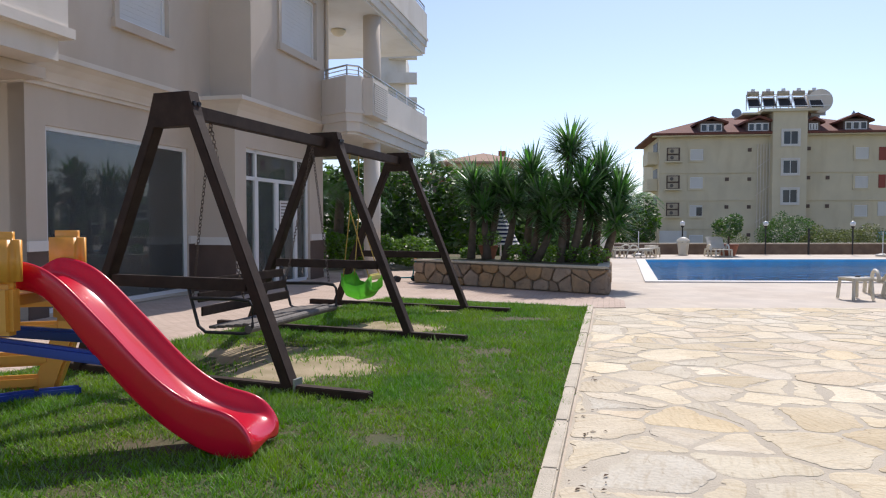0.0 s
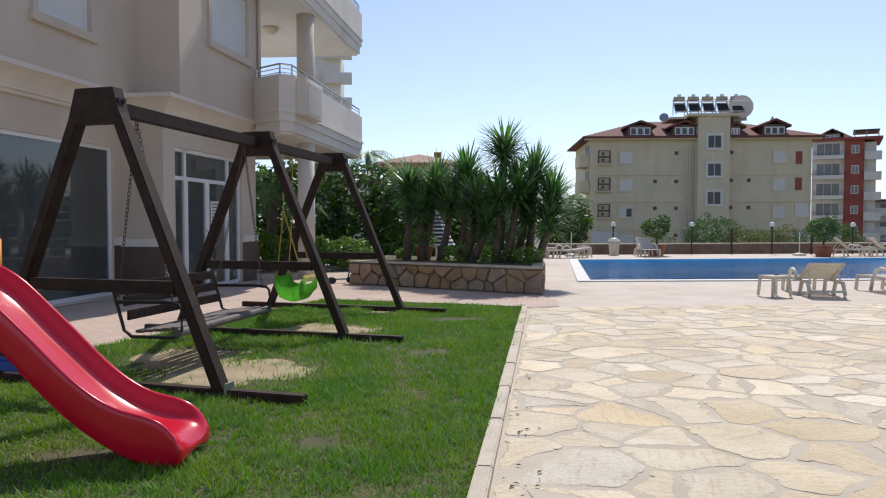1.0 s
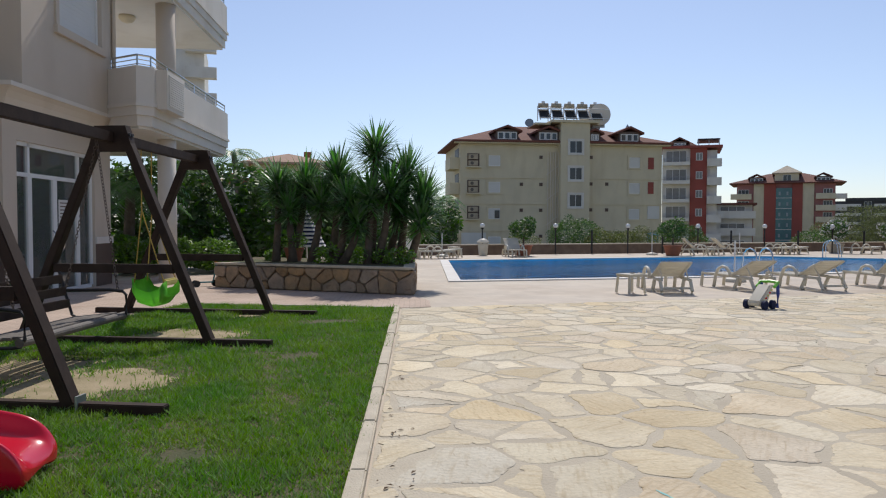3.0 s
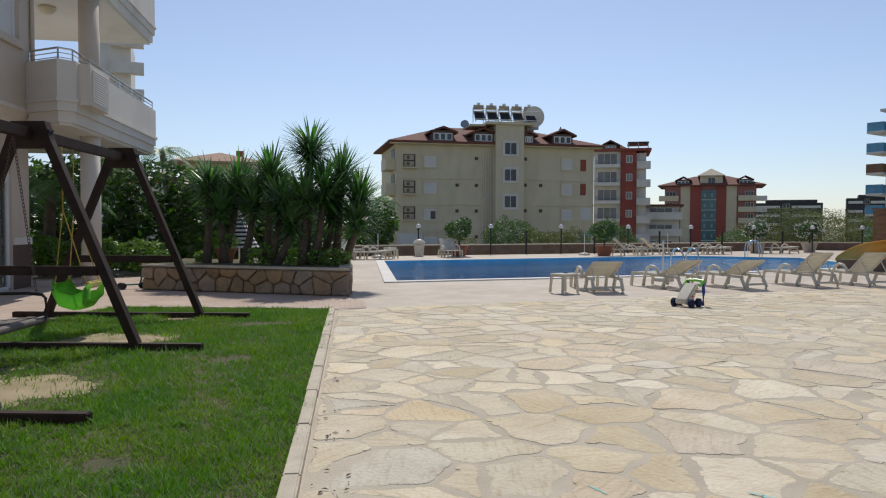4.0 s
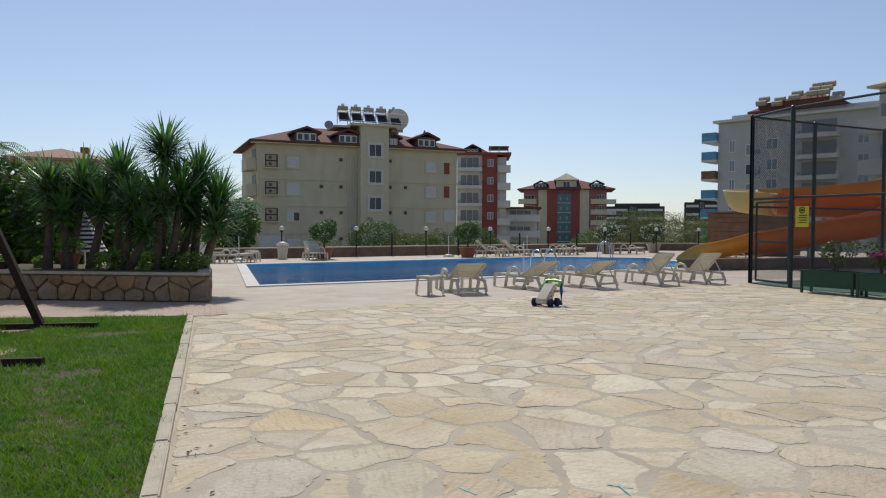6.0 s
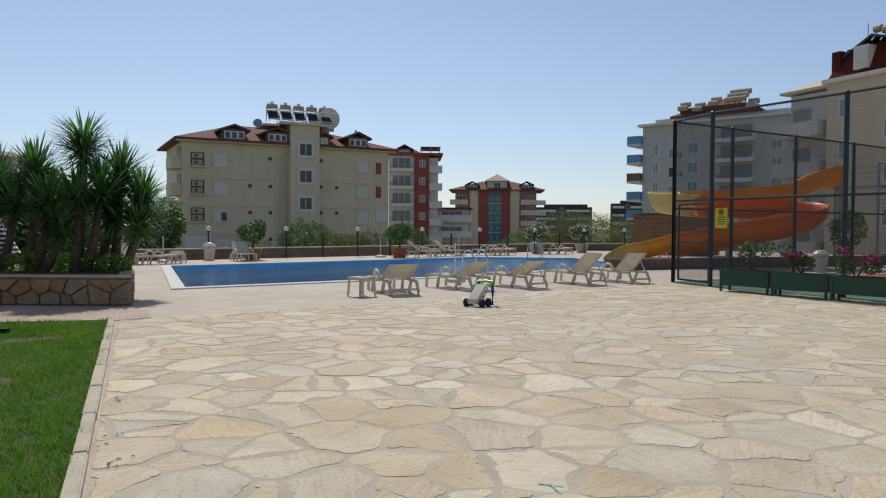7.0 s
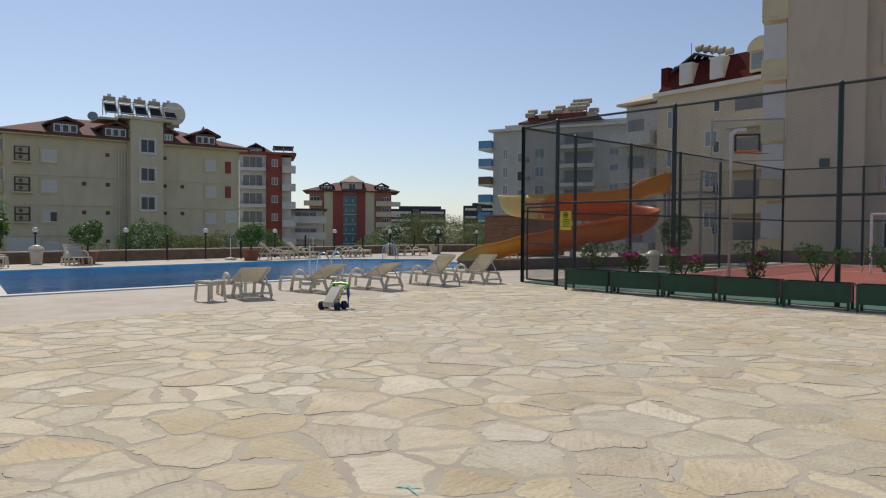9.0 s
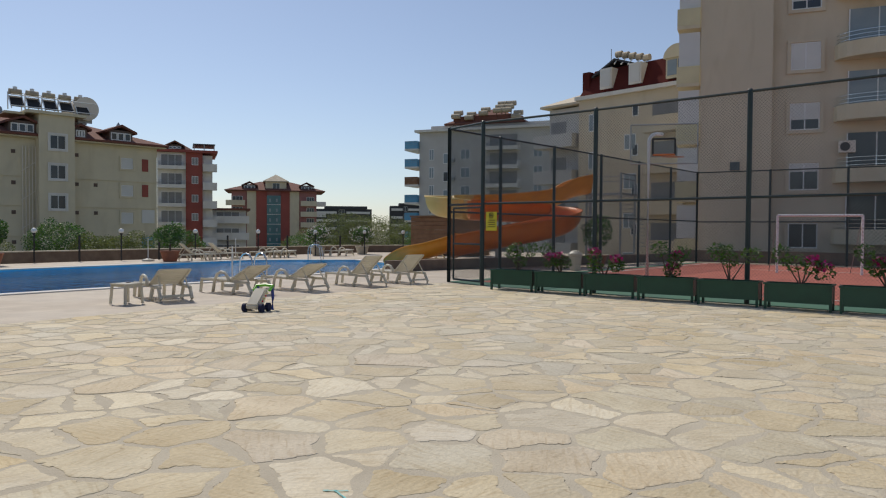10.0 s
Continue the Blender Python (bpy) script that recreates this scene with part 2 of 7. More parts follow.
M_GREYW = mat("grey_white_render", (0.56, 0.54, 0.51), (0.50, 0.48, 0.45), 0.6, 0.85, 0.1, 90, fine=0.06)
M_TANK = mat("weathered_tank", (0.50, 0.42, 0.30), (0.36, 0.30, 0.22), 2, 0.7)
M_CYAN = mat("cyan_paint", (0.16, 0.55, 0.55), (0.35, 0.55, 0.50), 30, 0.8)
M_LITTER = mat("dry_leaf", (0.10, 0.06, 0.035), (0.17, 0.11, 0.06), 20, 0.9)
M_GRIT = mat("dark_grit", (0.05, 0.04, 0.03), (0.09, 0.07, 0.05), 9, 0.95)
M_OLIVE = mat("olive_leaves", (0.12, 0.16, 0.045), (0.20, 0.22, 0.075), 1.2, 0.6, 0, 20, rnd=0.25, island=True, trans=0.3)
# Grey with the shade inside openings put into the colour; some panes share it.
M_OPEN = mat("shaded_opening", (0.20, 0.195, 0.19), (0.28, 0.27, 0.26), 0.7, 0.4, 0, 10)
M_TANROOF = mat("tan_roof_tiles", (0.42, 0.27, 0.19), (0.36, 0.23, 0.16), 1.0, 0.9)
M_TRUNK = mat("palm_trunk", (0.15, 0.115, 0.085), (0.09, 0.07, 0.05), 8, 0.95, 0.6, 40)
M_FLOWER = mat("magenta_petals", (0.55, 0.02, 0.16), (0.45, 0.02, 0.20), 9, 0.6, 0, 20, rnd=0.2, island=True)
M_TERRA = mat("terracotta", (0.36, 0.13, 0.07), (0.30, 0.11, 0.06), 4, 0.8, 0.2, 60)
M_GREENBOX = mat("green_painted_metal", (0.012, 0.075, 0.045), (0.010, 0.06, 0.038), 3, 0.45, 0.05, 50, fine=0.08)
M_FENCE = mat("dark_green_steel", (0.012, 0.028, 0.03), (0.018, 0.035, 0.035), 5, 0.45, 0, 40)
M_COURT = mat("red_court_paint", (0.42, 0.115, 0.075), (0.36, 0.10, 0.07), 0.8, 0.85, 0.1, 80)
M_COURTG = mat("green_court_paint", (0.06, 0.16, 0.10), (0.05, 0.13, 0.09), 1.0, 0.85, 0.1, 80)
M_LINE = mat("white_line_paint", (0.75, 0.75, 0.72), None, 5, 0.8)
M_TILEB = brick_mat("blue_pool_tiles", (0.09, 0.55, 0.84), (0.07, 0.48, 0.78), (0.9, 0.9, 0.9), 0.25, 0.25, 0.3)
M_WATER = water_mat()
M_SLIDE = mat("orange_fibreglass", (0.76, 0.30, 0.03), (0.68, 0.26, 0.025), 1.2, 0.35, 0.02, 30, fine=0.08)
M_SLIDEY = mat("yellow_fibreglass", (0.72, 0.52, 0.16), (0.66, 0.46, 0.13), 1.2, 0.4, 0.02, 30, fine=0.06)
M_SLIDER = mat("red_orange_fibreglass", (0.70, 0.17, 0.015), None, 1.2, 0.35)
M_ROOF = brick_mat("brown_red_roof", (0.20, 0.075, 0.05), (0.16, 0.06, 0.045), (0.7, 0.7, 0.7), 0.3, 0.35, 0.9)
M_REDW = mat("red_render", (0.34, 0.085, 0.065), (0.29, 0.075, 0.058), 0.5, 0.85, 0.1, 60, fine=0.05)
M_DARK = mat("dark_interior", (0.025, 0.025, 0.028), (0.04, 0.04, 0.042), 1, 0.5)
M_SHUT = mat("white_shutter", (0.66, 0.65, 0.62), (0.62, 0.61, 0.58), 1, 0.6, 0, 40, fine=0.04)
M_GLASS = glass_mat("window_glass", (0.82, 0.88, 0.86))
M_CLEAR = glass_mat("clear_board", (0.93, 0.95, 0.95), 0.05, 1.15, 0.04)
M_PANE = mat("far_window_glass", (0.03, 0.04, 0.05), (0.05, 0.06, 0.07), 0.6, 0.12, 0, 10)
M_BLUEG = mat("blue_tinted_glass", (0.12, 0.36, 0.55), (0.10, 0.30, 0.48), 1, 0.15, 0, 10)
M_TEALG = mat("teal_curtain_glass", (0.03, 0.12, 0.14), (0.05, 0.17, 0.18), 0.5, 0.15, 0, 10)
M_YSIGN = mat("yellow_sign", (0.70, 0.62, 0.04), None, 3, 0.5)
M_BLACK = mat("black_paint", (0.015, 0.015, 0.015), None, 3, 0.6)
M_STRIPEB = mat("navy_canvas", (0.01, 0.015, 0.06), None, 4, 0.85)
M_TOYB = mat("teal_toy_plastic", (0.02, 0.22, 0.25), None, 4, 0.4)
M_BEIGE = mat("beige_render", (0.62, 0.53, 0.40), (0.57, 0.49, 0.37), 0.5, 0.85, 0.1, 90, fine=0.05)
M_YCREAM = mat("yellow_cream_render", (0.68, 0.60, 0.38), None, 0.6, 0.85)
M_REDROOF = mat("dark_red_roof", (0.11, 0.026, 0.022), (0.09, 0.02, 0.018), 0.8, 0.95, spec=0.1)
M_BLUEGREY = mat("pale_balcony_glass", (0.22, 0.27, 0.30), (0.28, 0.32, 0.34), 0.8, 0.2)
M_GALV = mat("galvanised_steel", (0.36, 0.37, 0.37), (0.30, 0.31, 0.31), 4, 0.45, 0, 40, metal=0.6)
M_WOODBR = mat("brown_timber_cladding", (0.20, 0.10, 0.05), (0.26, 0.14, 0.07), 3, 0.7, 0.2, 40)



def stain(m, scale, tint, lo=0.5, hi=0.75, stretch=(1, 1, 1), detail=6):
    """Multiplies a tint into the base colour where a noise runs high: stains, wear, veins."""
    nt = m.node_tree
    N, L = nt.nodes, nt.links
    bs = N["Principled BSDF"]
    src = bs.inputs["Base Color"].links[0].from_socket
    geo, mp, no, mr, mx = (N.new("ShaderNodeNewGeometry"), N.new("ShaderNodeMapping"), N.new("ShaderNodeTexNoise"), N.new("ShaderNodeMapRange"), N.new("ShaderNodeMix"))
    mp.inputs["Scale"].default_value = stretch
    no.inputs["Scale"].default_value, no.inputs["Detail"].default_value, no.inputs["Distortion"].default_value = scale, detail, 0.6
    mr.inputs["From Min"].default_value, mr.inputs["From Max"].default_value = lo, hi
    mx.data_type, mx.blend_type = "RGBA", "MULTIPLY"
    mx.inputs["B"].default_value = (*tint, 1)
    L.new(geo.outputs["Position"], mp.inputs["Vector"])
    L.new(mp.outputs[0], no.inputs["Vector"])
    L.new(no.outputs["Fac"], mr.inputs["Value"])
    L.new(mr.outputs["Result"], mx.inputs["Factor"])
    L.new(src, mx.inputs["A"])
    L.new(mx.outputs["Result"], bs.inputs["Base Color"])


for _m in (M_FLAG, M_FLAG_I):
    stain(_m, 0.6, (0.93, 0.88, 0.78), 0.45, 0.72)
    stain(_m, 11.0, (0.70, 0.64, 0.58), 0.64, 0.74, (2.6, 0.7, 1), 8)
stain(M_DECK, 0.5, (0.88, 0.84, 0.80), 0.45, 0.7)
stain(M_PAVER, 0.8, (0.84, 0.80, 0.78), 0.45, 0.7)
for _m in (M_TAUPE, M_CREAM, M_BEIGE, M_WHITE, M_OFFW):
    stain(_m, 0.9, (0.90, 0.88, 0.85), 0.5, 0.75, (1, 1, 0.25))
stain(M_GRASS, 0.7, (1.25, 1.0, 0.8), 0.52, 0.72)
stain(M_COURT, 0.7, (0.82, 0.84, 0.86), 0.48, 0.7)
stain(M_STONE, 9.0, (0.7, 0.66, 0.62), 0.52, 0.7)

# ---- mesh helpers ----
def box(bm, c, s, m=None, bev=0.0):
    """A box of size s centred on c, moved by m; bevelled by bev."""
    t = Matrix.Translation(c) @ Matrix.Diagonal((*s, 1))
    r = bmesh.ops.create_cube(bm, size=1, matrix=(m @ t) if m else t)
    if bev:
        es = list({e for v in r["verts"] for e in v.link_edges})
        bmesh.ops.bevel(bm, geom=es, offset=bev, segments=2, affect="EDGES")
    return bm


def tube(bm, p0, p1, r0, r1=None, seg=8, cap=True):
    p0, p1 = Vector(p0), Vector(p1)
    d = p1 - p0
    q = d.to_track_quat("Z", "Y").to_matrix().to_4x4()
    bmesh.ops.create_cone(bm, cap_ends=cap, segments=seg, radius1=r0, radius2=r0 if r1 is None else r1, depth=d.length,
                          matrix=Matrix.Translation((p0 + p1) / 2) @ q)
    return bm


def sweep(bm, pts, r, seg=6, closed=False):
    """A round rod along pts."""
    pts = [Vector(p) for p in pts]
    rings = []
    for i, p in enumerate(pts):
        a = pts[max(i - 1, 0)] if not closed else pts[i - 1]
        b = pts[min(i + 1, len(pts) - 1)] if not closed else pts[(i + 1) % len(pts)]
        q = (b - a).to_track_quat("Z", "Y")
        rr = r[i] if isinstance(r, (list, tuple)) else r
        rings.append([bm.verts.new(p + q @ Vector((rr * math.cos(k * 2 * math.pi / seg), rr * math.sin(k * 2 * math.pi / seg), 0))) for k in range(seg)])
    n = len(rings)
    for i in range(n if closed else n - 1):
        A, B = rings[i], rings[(i + 1) % n]
        for k in range(seg):
            bm.faces.new((A[k], A[(k + 1) % seg], B[(k + 1) % seg], B[k]))
    if not closed:
        bm.faces.new(rings[0][::-1])
        bm.faces.new(rings[-1])
    return bm


def beam(bm, p0, p1, w, h, up=(0, 0, 1), bev=0.006):
    """A squared timber from p0 to p1: w across, h along up."""
    p0, p1 = Vector(p0), Vector(p1)
    y = (p1 - p0).normalized()
    x = y.cross(Vector(up)).normalized()
    z = x.cross(y)
    m = Matrix((x, y, z)).transposed().to_4x4()
    m.translation = (p0 + p1) / 2
    return box(bm, (0, 0, 0), (w, (p1 - p0).length, h), m, bev)


def prism(bm, poly, z0, z1):
    lo = [bm.verts.new((x, y, z0)) for x, y in poly]
    hi = [bm.verts.new((x, y, z1)) for x, y in poly]
    n = len(poly)
    bm.faces.new(hi)
    bm.faces.new(lo[::-1])
    for i in range(n):
        bm.faces.new((lo[i], lo[(i + 1) % n], hi[(i + 1) % n], hi[i]))
    return bm


def loft(bm, rings, closed=True, caps=True):
    R = [[bm.verts.new(p) for p in r] for r in rings]
    n = len(R[0])
    for a, b in zip(R, R[1:]):
        for k in range(n if closed else n - 1):
            bm.faces.new((a[k], a[(k + 1) % n], b[(k + 1) % n], b[k]))
    if caps and closed:
        bm.faces.new(R[0][::-1])
        bm.faces.new(R[-1])
    return bm


def part(name, bm, material, parent=None, label="", smooth=False):
    me = bpy.data.meshes.new(name)
    bmesh.ops.recalc_face_normals(bm, faces=bm.faces)
    bm.to_mesh(me)
    bm.free()
    me.materials.append(material)
    if smooth:
        for p in me.polygons:
            p.use_smooth = True
    ob = new(name, me)
    if parent is not None:
        ob.parent = parent
    if label:
        ob["label"] = label
    return ob


def pymesh(name, verts, faces, material, parent=None, label=""):
    me = bpy.data.meshes.new(name)
    me.from_pydata(verts, [], faces)
    me.materials.append(material)
    ob = new(name, me)
    if parent is not None:
        ob.parent = parent
    if label:
        ob["label"] = label
    return ob


def thing(name, m, label, category, group=""):
    ob = new(name)
    ob.empty_display_size = 0.2
    ob.matrix_basis = m
    return tagged(ob, label, category, group)


def structure(name, bm, material, label, smooth=False):
    ob = part(name, bm, material, None, label, smooth)
    return tagged(ob, label, "", "", "structure")


def B():
    return bmesh.new()


def clip_poly(poly, px, py, nx, ny):
    """The part of poly on the side of (px, py) away from (nx, ny)."""
    out = []
    for i, a in enumerate(poly):
        b = poly[(i + 1) % len(poly)]
        da, db = (a[0] - px) * nx + (a[1] - py) * ny, (b[0] - px) * nx + (b[1] - py) * ny
        if da <= 0:
            out.append(a)
        if da * db < 0:
            t = da / (da - db)
            out.append((a[0] + (b[0] - a[0]) * t, a[1] + (b[1] - a[1]) * t))
    return out


def cells(points, bounds, gap, weight=None):
    """Voronoi cells of points inside the convex polygon bounds, shrunk by half a joint; weight: a radius for each, which pushes its sides out."""
    pts = np.array(points)
    wt = np.zeros(len(points)) if weight is None else np.array(weight) ** 2
    out = []
    for i, p in enumerate(points):
        d = np.hypot(pts[:, 0] - p[0], pts[:, 1] - p[1])
        poly = list(bounds)
        for j in np.argsort(d)[1:30]:
            q = pts[j]
            nx, ny = (q[0] - p[0]) / d[j], (q[1] - p[1]) / d[j]
            k = d[j] / 2 + max(-0.35 * d[j], min(0.35 * d[j], (wt[i] - wt[j]) / (2 * d[j])))
            g = gap * random.uniform(0.12, 0.8)
            poly = clip_poly(poly, p[0] + nx * (k - g), p[1] + ny * (k - g), nx, ny)
            if len(poly) < 3:
                break
        if len(poly) >= 3:
            area = abs(sum(a[0] * b[1] - b[0] * a[1] for a, b in zip(poly, poly[1:] + poly[:1]))) / 2
            if area > 0.004:
                out.append((p, poly))
    return out


def ragged(poly, amp, step):
    """Breaks each side of poly into uneven short edges and knocks its corners off."""
    out = []
    n = len(poly)
    for i, a in enumerate(poly):
        b = poly[(i + 1) % n]
        l = math.hypot(b[0] - a[0], b[1] - a[1])
        if l < 0.03:
            out.append(a)
            continue
        k = max(1, min(4, int(l / step)))
        c = min(0.28, 0.045 / l)
        nx, ny = (b[1] - a[1]) / l, -(b[0] - a[0]) / l
        for f in [c] + [j / k for j in range(1, k)] + [1 - c]:
            o = -abs(random.gauss(0, amp)) if c < f < 1 - c else 0
            out.append((a[0] + (b[0] - a[0]) * f + nx * o, a[1] + (b[1] - a[1]) * f + ny * o))
    return out

# ---- ground, deck, pool ----
KX, KY = 0.235, 0.972               # the way along the kerb and the house front
POOL = [(5.45, 18.25), (12.6, 18.1), (24.3, 19.4), (27.2, 25.8), (23.4, 29.2), (7.95, 28.4)]

bm = B()
prism(bm, [(-2500, -2500), (2500, -2500), (2500, 4500), (-2500, 4500)], -3.4, -3.0)
tagged(structure("ground", bm, M_LAND, "dry scrubby land falling away beyond the terrace"), category="ground")

TERRACE = [(-30, -20), (46, -20), (46, 34.6), (10.6, 33.1), (-30, 33.1)]


def sheet_with_hole(bm, outer, hole, z, depth):
    vo = [bm.verts.new((x, y, z)) for x, y in outer]
    vh = [bm.verts.new((x, y, z)) for x, y in hole]
    es = [bm.edges.new((v[i], v[(i + 1) % len(v)])) for v in (vo, vh) for i in range(len(v))]
    bmesh.ops.triangle_fill(bm, use_beauty=True, use_dissolve=False, edges=es)
    for v in (vo, vh):
        lo = [bm.verts.new((q.co.x, q.co.y, z - depth)) for q in v]
        for i in range(len(v)):
            j = (i + 1) % len(v)
            bm.faces.new((v[i], v[j], lo[j], lo[i]))
    return bm


deck = structure("pavement_deck", sheet_with_hole(B(), TERRACE, POOL, -0.012, 3.0), M_DECK, "beige square-tiled pool deck, sun-bleached")
deck["category"] = "pavement"

# pool basin, water, coping
def inset(poly, d):
    out = []
    n = len(poly)
    for i in range(n):
        a, b, c = Vector(poly[i - 1]), Vector(poly[i]), Vector(poly[(i + 1) % n])
        n1 = Vector((-(b - a).y, (b - a).x)).normalized()
        n2 = Vector((-(c - b).y, (c - b).x)).normalized()
        k = (n1 + n2).normalized()
        p = b + k * (d / max(0.3, k.dot(n1)))
        out.append((p.x, p.y))
    return out


bm = B()
lo = [bm.verts.new((x, y, -1.5)) for x, y in inset(POOL, 0.01)]
hi = [bm.verts.new((x, y, -0.02)) for x, y in inset(POOL, 0.01)]
bm.faces.new(lo)
for i in range(len(lo)):
    bm.faces.new((lo[i], lo[(i + 1) % len(lo)], hi[(i + 1) % len(lo)], hi[i]))
structure("pool_basin", bm, M_TILEB, "blue mosaic-tiled swimming pool basin")["category"] = "pool"
bm = B()
bm.faces.new([bm.verts.new((x, y, -0.06)) for x, y in inset(POOL, 0.012)])
water = structure("water", bm, M_WATER, "clear blue rippled swimming pool water")
water["category"] = "water"
water.visible_shadow = False
out_p, in_p = inset(POOL, -0.34), inset(POOL, -0.001)
for i in range(len(POOL)):
    j = (i + 1) % len(POOL)
    bm = prism(B(), [in_p[i], in_p[j], out_p[j], out_p[i]], -0.011, 0.018)
    structure("trim_pool_coping", bm, M_WHITE, "pale stone coping along the pool edge")["category"] = "coping"

# lawn
LAWN = [(0.42, 3.3), (2.47, 12.1), (2.56, 12.5), (-1.04, 14.0), (-3.2, 9.2), (-4.1, 7.4), (-6.4, 3.0), (-7.5, -1.0), (-0.6, -1.0)]
bm = prism(B(), LAWN, -0.2, 0.004)
structure("lawn_soil", bm, M_EARTH, "dark soil under the lawn")["category"] = "lawn"


def inside(p, poly):
    r, n = False, len(poly)
    for i in range(n):
        (x1, y1), (x2, y2) = poly[i], poly[i - 1]
        if (y1 > p[1]) != (y2 > p[1]) and p[0] < (x2 - x1) * (p[1] - y1) / (y2 - y1) + x1:
            r = not r
    return r


PATCHES = [(-1.45, 7.25, 0.85, 0.75), (-2.1, 8.1, 0.7, 0.75), (-0.75, 10.0, 0.8, 0.65), (0.1, 12.0, 0.35, 0.25), (-1.75, 4.75, 0.5, 0.16), (-0.2, 9.1, 0.3, 0.3), (1.2, 11.0, 0.4, 0.25), (-0.4, 4.9, 0.16, 0.12), (0.6, 8.2, 0.25, 0.2)]


def bare(x, y):
    w = 0.35 * noise.noise((x * 2.3, y * 2.3, 0.0))
    return max(1 - math.hypot((x - a) / rx, (y - b) / ry) for a, b, rx, ry in PATCHES) + w


def sand_patch(a, b, rx, ry):
    bm = B()
    c = bm.verts.new((a, b, 0.012))
    ring = []
    n = 64
    for k in range(n):
        th = k * 2 * math.pi / n
        w = 0.85 + 0.5 * noise.noise((a + math.cos(th) * 1.5, b + math.sin(th) * 1.5, 3.0)) + 0.22 * noise.noise((a + math.cos(th) * 6, b + math.sin(th) * 6, 8.0))
        ring.append(bm.verts.new((a + rx * w * math.cos(th), b + ry * w * math.sin(th), 0.006)))
    for k in range(n):
        bm.faces.new((c, ring[k], ring[(k + 1) % n]))
    structure("ground_bare_sand", bm, M_SAND, "worn bare sandy patch in the lawn", True)["category"] = "sand"


for pt in PATCHES[:4]:
    sand_patch(*pt)

gv, gf = [], []
for _ in range(420000):
    y = random.uniform(-1.0, 14.0) if random.random() < 0.8 else random.uniform(2.5, 7.0)
    x = random.uniform(-6.4, 2.6)
    if not inside((x, y), LAWN):
        continue
    b = bare(x, y)
    if b > 0.3 and random.random() < 0.9 or b > 0.0 and random.random() < 0.6 or b > -0.2 and random.random() < 0.35:
        continue
    tuft = noise.noise((x * 1.7, y * 1.7, 5.0))
    h = (0.022 + 0.040 * random.random()) * (1.0 + 0.7 * tuft + 0.7 * noise.noise((x * 7, y * 7, 9.0)))
    if y > 8:
        h *= 1.15
    a = random.uniform(0, 6.283)
    w = 0.0035 + 0.0004 * y
    lx, ly = random.gauss(0, 0.6) * h, random.gauss(0, 0.6) * h
    n = len(gv)
    gv += [(x - w * math.cos(a), y - w * math.sin(a), 0.0), (x + w * math.cos(a), y + w * math.sin(a), 0.0), (x + lx, y + ly, h)]
    gf.append((n, n + 1, n + 2))
lawn = pymesh("grass", gv, gf, M_GRASS)
tagged(lawn, "short green lawn grass with dry patches", "grass", kind="stuff")

# kerb stones between lawn and flags
def kerb_run(p, q, n, w=0.11, h=0.055):
    p, q = Vector((*p, 0)), Vector((*q, 0))
    for i in range(n):
        a, b = p.lerp(q, i / n), p.lerp(q, (i + 1) / n)
        d = (b - a).normalized() * 0.006
        bm = beam(B(), a + d + Vector((0, 0, h / 2 - 0.05)), b - d + Vector((0, 0, h / 2 - 0.05 + random.uniform(-0.006, 0.006))), w + random.uniform(-0.008, 0.008), h + 0.1, bev=0.01)
        structure("trim_kerb_stone", bm, M_CONC, "worn pale concrete kerb stone edging the lawn")["category"] = "kerb"


kerb_run((-0.585, -1.0), (2.565, 12.5), 13, 0.1)
kerb_run((2.5, 12.6), (-1.0, 14.08), 5, 0.08, 0.02)

# pink paver paths
PATH = [(-1.06, 14.08), (2.62, 12.56), (3.2, 12.6), (3.45, 13.7), (3.3, 14.7), (-0.7, 17.6), (-0.2, 22.0), (-2.6, 21.5), (-6.4, 10.5), (-12, 8), (-12, -3), (-7.6, -3), (-7.55, -1.0), (-6.45, 3.0), (-4.15, 7.42), (-3.25, 9.22)]
bm = prism(B(), PATH, -0.15, 0.0)
structure("pavement_pavers", bm, M_PAVER, "pale pink concrete block paving round the lawn")["category"] = "pavement"

# ---- the house by the lawn ----
H0, H1 = 3.55, 4.0
def along(p, s, o=0.0):
    """s metres along the house front from p, o metres out from it."""
    return (p[0] + KX * s + KY * o, p[1] + KY * s - KX * o)


W1 = (-5.23, 14.85)
C2 = (-4.27, 14.88)


def wall_run(bm, p, s0, s1, o, thick, z0, z1):
    return prism(bm, [along(p, s0, o), along(p, s0, o - thick), along(p, s1, o - thick), along(p, s1, o)], z0, z1)


